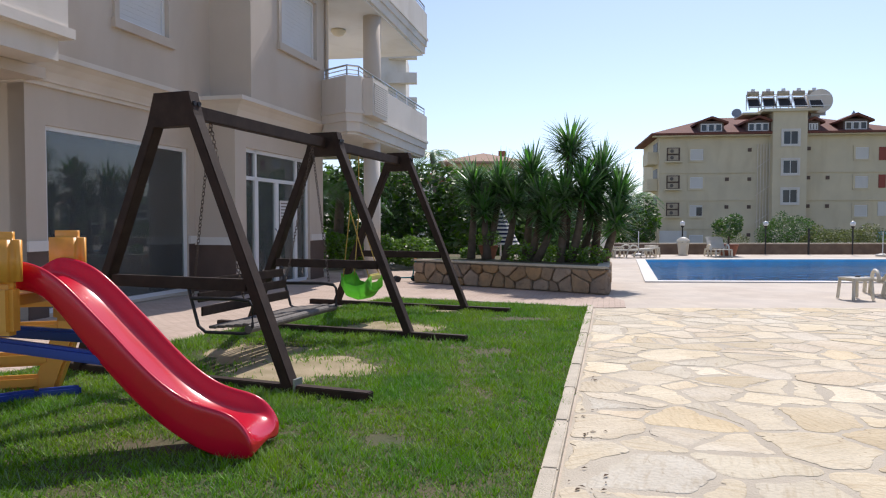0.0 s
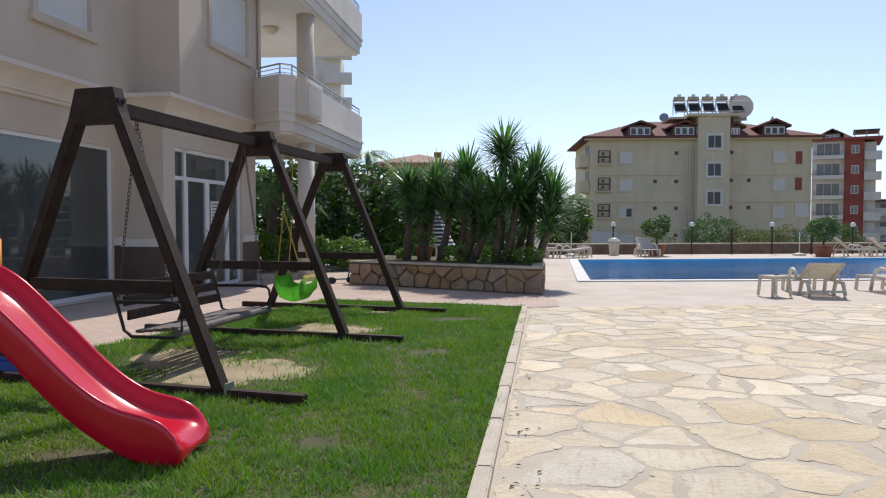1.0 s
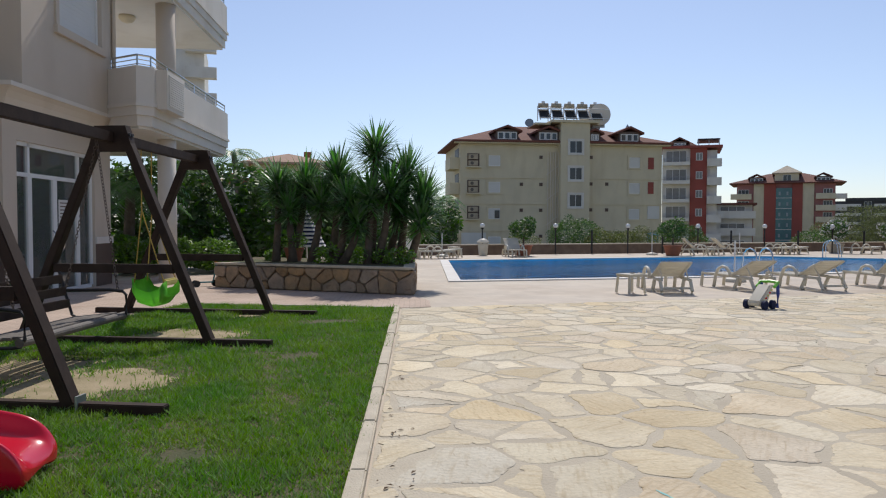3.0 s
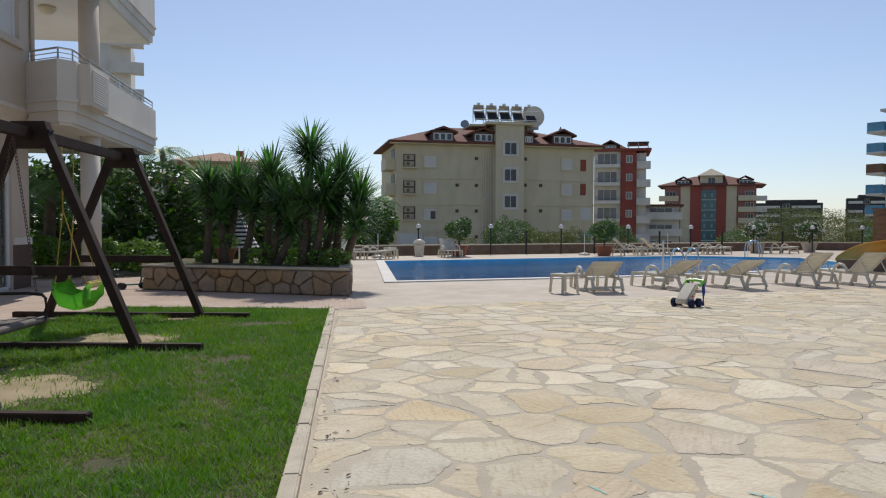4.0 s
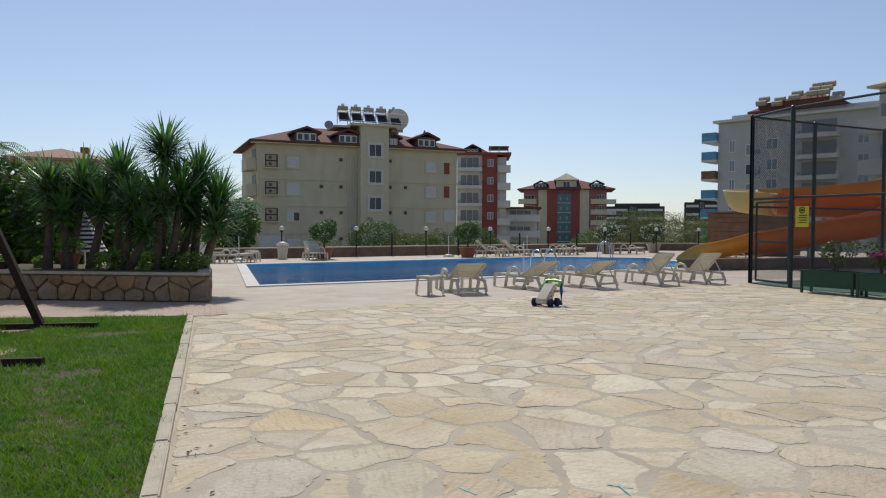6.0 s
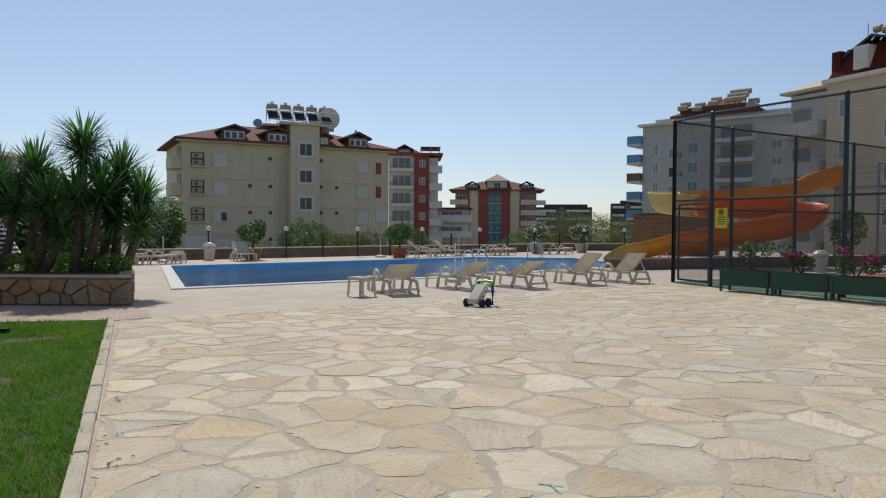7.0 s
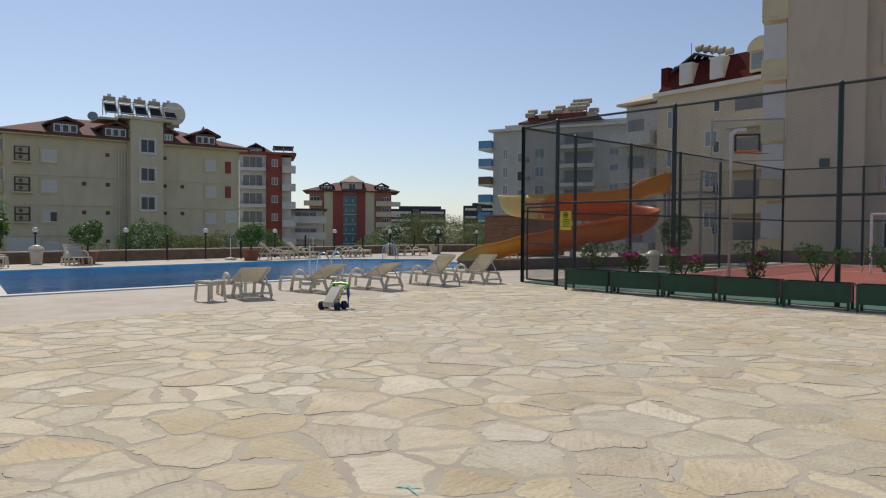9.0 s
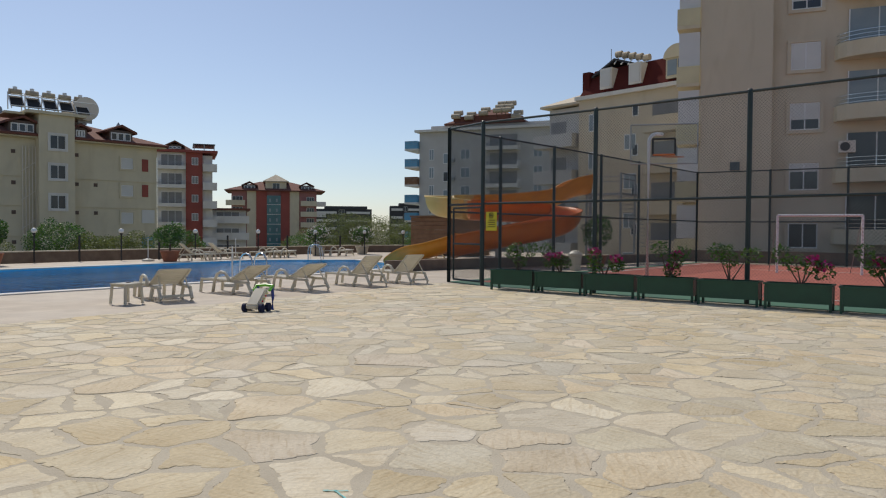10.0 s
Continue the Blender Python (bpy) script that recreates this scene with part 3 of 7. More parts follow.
def window_unit(p, s0, s1, o, z0, z1, name, label, shutter=False, split=1, mullion=None):
    """A framed window at the house front; shutter: a white roller blind closed behind the frame."""
    th = thing(name, Matrix.Identity(4), label, "window")
    th["kind"] = "structure"
    f = 0.07
    for a, b, c, d in ((s0, s0 + f, z0, z1), (s1 - f, s1, z0, z1), (s0 + f, s1 - f, z0, z0 + f), (s0 + f, s1 - f, z1 - f, z1)):
        part("window_frame", wall_run(B(), p, a, b, o - 0.05, 0.08, c, d), M_PVC, th)
    w = (s1 - s0 - 2 * f) / split
    for k in range(split):
        a = s0 + f + k * w
        if k:
            part("mullion", wall_run(B(), p, a - 0.03, a + 0.03, o - 0.055, 0.06, z0 + f, z1 - f), M_PVC, th)
        if shutter:
            n = 26
            bm = B()
            for i in range(n):
                h = (z1 - z0 - 2 * f) / n
                wall_run(bm, p, a + 0.005, a + w - 0.005, o - 0.075 - 0.0015 * (i % 2), 0.02, z0 + f + i * h, z0 + f + (i + 0.985) * h)
            part("roller_shutter", bm, M_SHUT, th)
        else:
            q = part("pane", wall_run(B(), p, a, a + w, o - 0.085, 0.008, z0 + f, z1 - f), M_GLASS, th)
            q.visible_shadow = False
    return th


def band(bm, p, s0, s1, o, z0, z1, steps):
    """A moulded cornice along the front; steps: share of its height and how far it stands out there."""
    return loft(bm, [[(*along(p, s0, o + d), z0 + (z1 - z0) * k), (*along(p, s0, o - 0.5), z0 + (z1 - z0) * k), (*along(p, s1, o - 0.5), z0 + (z1 - z0) * k), (*along(p, s1, o + d), z0 + (z1 - z0) * k)] for k, d in steps])


CORN = [(0, 0.06), (0.14, 0.06), (0.15, 0.11), (0.22, 0.12), (0.45, 0.18), (0.68, 0.28), (0.80, 0.36), (0.82, 0.40), (1.0, 0.40)]

# ground-floor front with the large shop window
bm = B()
wall_run(bm, W1, -4.18, -3.78, 0, 0.3, 0, H0)
wall_run(bm, W1, -3.78, 0.02, 0, 0.3, 0, 0.05)
wall_run(bm, W1, -3.78, 0.02, 0, 0.3, 2.97, H0)
wall_run(bm, W1, 0.02, 0.3, 0, 0.3, 0, H0)
prism(bm, [along(W1, -4.18, 0), along(W1, -4.18, -4), along(W1, -3.9, -4), along(W1, -3.9, -0.3), along(W1, -4.179, -0.3)], 0, H0)
structure("wall_shop_front", bm, M_TAUPE, "taupe rendered ground-floor wall of the apartment house")["category"] = "wall"
bm = B()
wall_run(bm, W1, -4.18, -3.78, 0.012, 0.02, 0, 1.03)
wall_run(bm, W1, 0.02, 0.25, 0.012, 0.02, 0, 1.03)
structure("baseboard_shop_front", bm, M_PLINTH, "dark brown painted plinth")["category"] = "plinth"
bm = B()
wall_run(bm, W1, -4.18, -3.78, 0.04, 0.06, 1.03, 1.19)
wall_run(bm, W1, 0.02, 0.25, 0.04, 0.06, 1.03, 1.19)
structure("trim_plinth_cap", bm, M_WHITE, "cream plinth moulding")["category"] = "trim"
window_unit(W1, -3.78, 0.02, 0.0, 0.05, 2.97, "window_1", "large shop window with thin white frame and reflections")

# entrance bay
bm = B()
EB = along(C2, 0, -1.1)
prism(bm, [C2, EB, along(EB, 0.3), along(C2, 0.3)], 0, H0)
wall_run(bm, C2, 0.3, 0.46, 0, 0.3, 0, H0)
wall_run(bm, C2, 0.46, 3.7, 0, 0.3, 3.05, H0)
wall_run(bm, C2, 3.7, 4.55, 0, 0.3, 0, H0)
structure("wall_entrance", bm, M_TAUPE, "taupe rendered wall of the entrance bay")["category"] = "wall"
bm = B()
prism(bm, [along(C2, -0.012, 0.012), along(EB, -0.012), along(EB, 0.01), along(C2, 0.01, 0.012)], 0, 1.0)
wall_run(bm, C2, 3.72, 4.56, 0.012, 0.33, 0, 1.0)
structure("baseboard_entrance", bm, M_PLINTH, "dark brown painted plinth")["category"] = "plinth"
bm = B()
prism(bm, [along(C2, -0.04, 0.04), along(EB, -0.04), along(EB, 0.02), along(C2, 0.02, 0.04)], 1.0, 1.16)
wall_run(bm, C2, 3.71, 4.6, 0.04, 0.38, 1.0, 1.16)
structure("trim_plinth_cap_entrance", bm, M_WHITE, "cream plinth moulding")["category"] = "trim"

# glazed entrance: side light, transom and a double door
door = thing("door_1", Matrix.Identity(4), "white glazed double entrance door with transom and side light", "door")
door["kind"] = "structure"
for a, b, c, d in ((0.46, 0.54, 0.05, 3.05), (0.95, 1.03, 0.05, 3.05), (3.0, 3.08, 0.05, 3.05), (3.62, 3.7, 0.05, 3.05), (0.54, 3.62, 2.97, 3.05), (0.54, 3.62, 2.38, 2.46), (0.54, 3.62, 0.0, 0.08),
                   (1.03, 1.1, 0.08, 2.38), (1.92, 2.08, 0.08, 2.38), (2.93, 3.0, 0.08, 2.38)):
    part("door_frame", wall_run(B(), C2, a, b, -0.06, 0.1, c, d), M_PVC, door)
for a, b, c, d in ((0.54, 0.95, 0.08, 2.38), (0.54, 3.62, 2.46, 2.97), (1.1, 1.92, 0.08, 2.38), (2.08, 2.93, 0.08, 2.38), (3.08, 3.62, 0.08, 2.38)):
    q = part("pane", wall_run(B(), C2, a, b, -0.1, 0.008, c, d), M_GLASS, door)
    q.visible_shadow = False
for s in (1.84, 2.16):
    pts = []
    for k in range(13):
        th = math.pi * k / 12
        x, y = along(C2, s, -0.04 + 0.09 * math.sin(th))
        pts.append((x, y, 1.1 + 0.22 * math.cos(th)))
    part("handle", sweep(B(), pts, 0.014), M_STEEL, door, "curved steel pull handle")
notice = thing("notice", Matrix.Identity(4), "grey printed notice sheet on the door glass", "notice")
part("sheet", wall_run(B(), C2, 2.2, 2.75, -0.09, 0.006, 1.35, 1.98), M_SHUT, notice)
for k in range(7):
    part("text_bar", wall_run(B(), C2, 2.26, 2.69 - 0.05 * (k % 3), -0.088, 0.003, 1.9 - k * 0.075, 1.925 - k * 0.075), M_PLINTH, notice)

# inside of the ground floor, seen through the glass
bm = B()
prism(bm, [along(W1, -3.85, -0.35), along(W1, -3.85, -6), along(W1, 6.5, -6), along(C2, 5, -0.35)], -0.05, 0.03)
structure("floor_lobby", bm, M_CONC, "pale tiled lobby floor")["category"] = "floor"
bm = B()
for a, b in ((-3.85, -2.6), (0.2, 1.1), (4.4, 6.5)):
    wall_run(bm, W1, a, b, -6, 0.2, 0, H0)
prism(bm, [along(W1, 0.9, -3.0), along(W1, 0.9, -6), along(W1, 1.1, -6), along(W1, 1.1, -3.0)], 0, H0)
structure("wall_lobby", bm, M_WHITE, "white lobby wall inside")["category"] = "wall"
bm = prism(B(), [along(W1, -4.1, -0.02), along(W1, -4.1, -6.2), along(W1, 6.5, -6.2), along(C2, 4.5, -0.02), along(C2, 0.02, -0.02), along(W1, 0.2, -0.02)], H0 - 0.05, H0 + 0.2)
structure("ceiling_lobby", bm, M_WHITE, "white ceiling slab over the ground floor")["category"] = "ceiling"
cur = thing("curtain", Matrix.Identity(4), "white curtain hanging inside the shop window", "curtain")
bm = B()
rows = []
for k in range(33):
    x, y = along(W1, -0.98 + k * 0.024, -0.2 + 0.03 * math.sin(k * 1.5))
    rows.append((x, y))
vb = [bm.verts.new((x, y, 0.2)) for x, y in rows]
vt = [bm.verts.new((x, y, 2.9)) for x, y in rows]
for k in range(32):
    bm.faces.new((vb[k], vb[k + 1], vt[k + 1], vt[k]))
bmesh.ops.solidify(bm, geom=bm.faces[:], thickness=0.006)
part("cloth", bm, M_PLASTIC, cur)

# upper storeys
O = 0.39
Z2 = 10.2
bm = B()
for s0, s1, z0, z1 in ((-3.2, -2.68, H1, Z2), (-2.68, -1.11, H1, 4.77), (-2.68, -1.11, 6.25, Z2), (-1.11, 0.3, H1, Z2)):
    wall_run(bm, W1, s0, s1, O, 0.3, z0, z1)
C2U = along(C2, -0.02, O)
prism(bm, [C2U, along(C2, -0.02, -1.0), along(C2, 0.28, -1.0), along(C2, 0.28, O)], H1, Z2)
for s0, s1, z0, z1 in ((0.28, 1.2, H1, Z2), (1.2, 3.3, H1, 5.3), (1.2, 3.3, 6.9, Z2), (3.3, 3.72, H1, Z2)):
    wall_run(bm, C2, s0, s1, O, 0.3, z0, z1)
prism(bm, [along(C2, 3.72, O), along(C2, 3.72, -3), along(C2, 4.0, -3), along(C2, 4.0, O - 0.002)], H1, Z2)
structure("wall_upper", bm, M_TAUPE, "taupe rendered upper wall of the apartment house")["category"] = "wall"
bm = B()
band(bm, W1, -4.3, 0.4, 0, H0, H1, CORN)
structure("trim_cornice", bm, M_OFFW, "cream stepped cornice over the ground floor")["category"] = "cornice"
bm = B()
loft(bm, [[(*q, H0 + (H1 - H0) * k) for q in (along(C2, -d, d), along(C2, -d, -0.9), along(C2, 0.5, -0.9), along(C2, 4.2, -0.4), along(C2, 4.2, d))] for k, d in CORN])
structure("trim_cornice_bay", bm, M_OFFW, "cream stepped cornice round the entrance bay")["category"] = "cornice"
for p, s0, s1, z0, z1, nm in ((W1, -2.68, -1.11, 4.77, 6.25, "window_2"), (C2, 1.2, 3.3, 5.3, 6.9, "window_3")):
    w = window_unit(p, s0 + 0.1, s1 - 0.1, O, z0 + 0.1, z1 - 0.1, nm, "upper window with closed white roller shutter and cream surround", True)
    bm = B()
    for a, b, c, d in ((s0 - 0.02, s0 + 0.1, z0 - 0.02, z1 + 0.02), (s1 - 0.1, s1 + 0.02, z0 - 0.02, z1 + 0.02), (s0 + 0.1, s1 - 0.1, z1 - 0.1, z1 + 0.02)):
        wall_run(bm, p, a, b, O + 0.04, 0.12, c, d)
    part("surround", bm, M_TAUPE, w)
    part("window_sill", wall_run(B(), p, s0 - 0.06, s1 + 0.06, O + 0.08, 0.2, z0 - 0.06, z0 + 0.1), M_TAUPE, w)

# balcony of the near flat at the far left
bm = B()
wall_run(bm, W1, -8.5, -4.42, 1.0, 1.0, 4.2, 5.0)
wall_run(bm, W1, -8.5, -4.36, 1.07, 1.1, 4.06, 4.2)
wall_run(bm, W1, -8.5, -4.5, 0.9, 0.9, 3.74, 4.06)
structure("wall_corner_balcony", bm, M_OFFW, "cream balcony parapet with moulded foot")["category"] = "balcony"
structure("ceiling_corner_soffit", wall_run(B(), W1, -9.0, -4.19, 0.4, 4.4, H0 + 0.02, H0 + 0.18), M_TAUPE, "taupe soffit under the corner balcony")["category"] = "soffit"
bm = wall_run(B(), W1, -12, -3.2, O, 0.3, H1 + 0.002, Z2)
structure("wall_upper_corner", bm, M_TAUPE, "taupe rendered upper wall")["category"] = "wall"

# side balconies past the bay
BAL = [(-3.05, 18.25), (-2.35, 17.55), (-2.0, 17.75), (-0.55, 24.6), (-5.0, 25.4), (-4.2, 20.5)]
def ring_wall(bm, poly, i0, i1, t, z0, z1):
    """An upright parapet of thickness t along the sides i0 to i1 of poly."""
    inn = inset(poly, t)
    for i in range(i0, i1):
        prism(bm, [poly[i], poly[i + 1], inn[i + 1], inn[i]], z0, z1)


for zb, nm in ((3.62, "balcony"), (7.05, "balcony")):
    th = thing(nm, Matrix.Identity(4), "cream rendered balcony with moulded foot and steel railing", "balcony", "balconies of the house")
    th["kind"] = "structure"
    part("slab", prism(B(), inset(BAL, 0.12), zb, zb + 0.25), M_WHITE, th)
    bm = B()
    ring_wall(bm, BAL, 0, 3, 0.16, zb + 0.3, zb + 1.4)
    ring_wall(bm, inset(BAL, 0.05), 0, 3, 0.2, zb + 0.06, zb + 0.3)
    ring_wall(bm, inset(BAL, -0.04), 0, 3, 0.2, zb + 0.5, zb + 0.58)
    part("parapet", bm, M_OFFW, th)
    ip = inset(BAL, 0.08)
    for dz in (0.1, 0.2, 0.3):
        part("rail", sweep(B(), [(*ip[k], zb + 1.35 + dz) for k in range(4)], 0.024 if dz == 0.3 else 0.012), M_STEEL, th)
    for a, b in ((ip[0], ip[1]), (ip[1], ip[2]), (ip[2], ip[3])):
        n = max(1, int(math.hypot(b[0] - a[0], b[1] - a[1]) / 1.0))
        for k in range(n + 1):
            x, y = a[0] + (b[0] - a[0]) * k / n, a[1] + (b[1] - a[1]) * k / n
            part("rail_post", tube(B(), (x, y, zb + 1.38), (x, y, zb + 1.65), 0.018), M_STEEL, th)
ac = thing("air_conditioner_box", Matrix.Identity(4), "cream air conditioner box with louvred grille on the balcony", "air conditioner")
pa, pb = Vector((-2.02, 17.9)), Vector((-1.74, 19.2))
dv = (pb - pa).normalized()
ov = Vector((dv.y, -dv.x))
def acq(s, o):
    q = pa + dv * s + ov * o
    return (q.x, q.y)
L = (pb - pa).length
part("casing", prism(B(), [acq(0, 0), acq(0, 0.3), acq(L, 0.3), acq(L, 0)], 4.1, 5.0), M_OFFW, ac)
for k in range(14):
    part("slat", prism(B(), [acq(0.1, 0.3), acq(0.1, 0.325), acq(L - 0.1, 0.325), acq(L - 0.1, 0.3)], 4.2 + k * 0.052, 4.228 + k * 0.052), M_WHITE, ac)
bm = B()
tube(bm, (-1.95, 19.9, 0), (-1.95, 19.9, 3.62), 0.23, seg=24)
structure("column_porch", bm, M_OFFW, "round cream porch column", True)["category"] = "column"
bm = tube(B(), (-1.95, 19.9, 3.85), (-1.95, 19.9, 7.05), 0.24, seg=24)
structure("column_balcony", bm, M_TAUPE, "round taupe balcony column", True)["category"] = "column"
x, y = along(C2, 3.8, O + 0.05)
structure("drain_pipe", tube(B(), (x, y, 3.7), (x, y, Z2), 0.045), M_TAUPE, "taupe downpipe on the house corner", True)["category"] = "pipe"

cl = thing("balcony_lamp", pose(-3.05, 21.2, 7.05), "round pale ceiling lamp under the upper balcony", "ceiling lamp")
part("dish", sweep(B(), [(0, 0, 0), (0, 0, -0.06), (0, 0, -0.16), (0, 0, -0.2)], [0.2, 0.22, 0.14, 0.03], 16), M_CREAM, cl, smooth=True)

# ---- garden swing ----
swing = thing("garden_swing", Matrix.Identity(4), "dark-stained timber garden swing frame of three trestles", "swing frame")
UA = Vector((-0.93, 0.367, 0)).normalized()      # across a trestle
HT = 2.66
FEET = [Vector((-1.32, 6.23, 0)), Vector((-0.43, 9.22, 0)), Vector((0.37, 12.05, 0))]
TOPS = []
for i, f in enumerate(FEET):
    l = f + UA * 2.44
    c = f + UA * 1.22
    TOPS.append(c)
    Z = Vector((0, 0, 1))
    bd = Vector((-UA.y, UA.x, 0))
    for a, sgn in ((f, 1), (l, -1)):
        part("leg", beam(B(), a + Z * 0.06, c - UA * 0.13 * sgn + Z * (HT - 0.02), 0.10, 0.125, up=bd, bev=0.008), M_WOOD, swing)
    part("ground_beam", beam(B(), f - UA * 0.78 + Z * 0.04, l + UA * 0.55 + Z * 0.04, 0.10, 0.09, bev=0.008), M_WOOD, swing)
    part("cross_bar", beam(B(), f + UA * 0.44 + Z * 0.93, l - UA * 0.44 + Z * 0.93, 0.07, 0.11, bev=0.006), M_WOOD, swing)
    pl = bd * 0.028
    bm = B()
    q = [c - UA * 0.2 + Z * (HT + 0.01), c + UA * 0.2 + Z * (HT + 0.01), c + UA * 0.29 + Z * (HT - 0.3), c - UA * 0.29 + Z * (HT - 0.3)]
    loft(bm, [[v - pl * 2.2 for v in q], [v + pl * 2.2 for v in q]])
    part("gusset", bm, M_WOOD, swing)
    for s in (-1, 1):
        for dz in (0.1, 0.22):
            b0 = c - UA * (0.19 + dz * 0.1) * 1 + Z * (HT - dz) + bd * 0.03 * s
            part("bolt", tube(B(), b0, b0 - UA * 0.05, 0.022, seg=8), M_STEELB, swing)
    if i == 0:
        foot = f - UA * 0.07 + Z * 0.06
        part("steel_shoe", box(B(), (0, 0, 0), (0.02, 0.12, 0.16), Matrix.Translation(foot) @ Matrix.Rotation(math.atan2(UA.y, UA.x), 4, "Z")), M_GALV, swing)
for a, b in ((0, 1), (1, 2)):
    z = Vector((0, 0, HT - 0.13))
    part("top_beam", beam(B(), TOPS[a] + z, TOPS[b] + z, 0.085, 0.13, bev=0.008), M_WOOD, swing)


def chain(bm, p, q, link=0.055, r=0.0045):
    p, q = Vector(p), Vector(q)
    n = max(2, int((q - p).length / (link * 0.72)))
    d = (q - p).normalized()
    rot = d.to_track_quat("Z", "Y")
    for i in range(n):
        c = p.lerp(q, (i + 0.5) / n)
        pts = []
        for k in range(8):
            th = k * math.pi / 4
            v = Vector((0.014 * math.cos(th), 0, link / 2 * math.sin(th)))
            if i % 2:
                v = Vector((v.y, v.x, v.z))
            pts.append(c + rot @ v)
        sweep(bm, pts, r, 4, True)


# bench hung between the first two trestles
bench = thing("swing_bench", Matrix.Identity(4), "black steel swing bench with grey wooden slats on chains", "swing bench")
BD = (TOPS[1] - TOPS[0]).normalized()            # along the beam
OUT = -UA
b0 = TOPS[0] + BD * 0.66
BL = 1.95
def bp(s, o, z):
    v = b0 + BD * s + OUT * o
    return Vector((v.x, v.y, z))
for k in range(5):
    part("seat_slat", beam(B(), bp(0.06, 0.28 - k * 0.105, 0.45 - k * 0.012), bp(BL - 0.06, 0.28 - k * 0.105, 0.45 - k * 0.012), 0.085, 0.028), M_WOODG, bench)
for k in range(3):
    part("back_slat", beam(B(), bp(0.06, -0.27 - k * 0.045, 0.56 + k * 0.14), bp(BL - 0.06, -0.27 - k * 0.045, 0.56 + k * 0.14), 0.025, 0.1), M_WOOD, bench)
part("front_roll", tube(B(), bp(-0.02, 0.36, 0.42), bp(BL + 0.02, 0.36, 0.42), 0.042, seg=12), M_WOODG, bench, "grey rounded front rail")
for s in (0.0, BL):
    loop = [bp(s, 0.36, 0.70), bp(s, 0.40, 0.66), bp(s, 0.40, 0.45), bp(s, 0.36, 0.385), bp(s, 0.28, 0.37), bp(s, -0.18, 0.36), bp(s, -0.27, 0.42), bp(s, -0.31, 0.55), bp(s, -0.36, 0.70), bp(s, -0.42, 0.92)]
    part("side_frame", sweep(B(), loop, 0.017, 8), M_STEELB, bench)
    part("armrest", sweep(B(), [bp(s, 0.36, 0.70), bp(s, 0.2, 0.715), bp(s, -0.36, 0.70)], 0.02, 8), M_STEELB, bench)
    for o, c in ((0.3, 0.71), (-0.34, 0.72)):
        top = TOPS[0] + BD * (0.66 + s + (-0.12 if s == 0 else 0.12))
        bm = B()
        chain(bm, bp(s, o, c), (top.x, top.y, HT - 0.2))
        part("chain", bm, M_CHAIN, bench)

# baby seat between the second and third trestles
baby = thing("baby_swing_seat", Matrix.Identity(4), "lime green plastic toddler swing seat on yellow ropes", "swing seat")
bc = TOPS[1] + BD * 1.0 + OUT * 0.1
bmS = B()
SEC = [(-0.24, 0.36, 0.30), (-0.23, 0.18, 0.33), (-0.15, 0.04, 0.34), (0.0, 0.0, 0.34), (0.13, 0.03, 0.33), (0.2, 0.12, 0.32), (0.25, 0.15, 0.28)]
rings = []
zb = 0.36
for o, z, w in SEC:
    ring = []
    for k, (a, dz) in enumerate(((-1, 0.13), (-0.98, 0.02), (-0.6, 0), (0, -0.01), (0.6, 0), (0.98, 0.02), (1, 0.13))):
        v = bc + OUT * o + BD * (a * w * 0.78)
        ring.append((v.x, v.y, zb + z + dz * (1.6 if abs(a) > 0.9 else 1)))
    rings.append(ring)
loft(bmS, rings, closed=False)
bmesh.ops.solidify(bmS, geom=bmS.faces[:], thickness=0.02)
part("shell", bmS, M_LIME, baby, smooth=True)
v = bc + OUT * 0.2
part("front_guard", beam(B(), (*(v - BD * 0.2).xy, zb + 0.33), (*(v + BD * 0.2).xy, zb + 0.33), 0.06, 0.09, bev=0.02), M_PALEY, baby, "pale yellow safety bar")
for o, a in ((0.2, -0.2), (0.2, 0.2), (-0.22, -0.2), (-0.22, 0.2)):
    p = bc + OUT * o + BD * a
    tp = TOPS[1] + BD * (0.95 + a * 0.8)
    part("rope", sweep(B(), [(p.x, p.y, zb + 0.33), (tp.x, tp.y, HT - 1.0), (tp.x, tp.y, HT - 0.2)], 0.008, 5), M_ROPE, baby)

# ---- plastic playground slide ----
play = thing("playground_slide", Matrix.Identity(4), "red plastic slide on an orange-yellow and blue climbing tower", "slide")
SO, SU, SN = Vector((-1.36, 4.42, 0)), Vector((-0.992, 0.127, 0)), Vector((0.127, 0.992, 0))     # foot, way up, way across


def sp(s, a, z):
    """A point s metres up the slide from its foot, a metres across it, at height z."""
    v = SO + SU * s + SN * a
    return Vector((v.x, v.y, z))


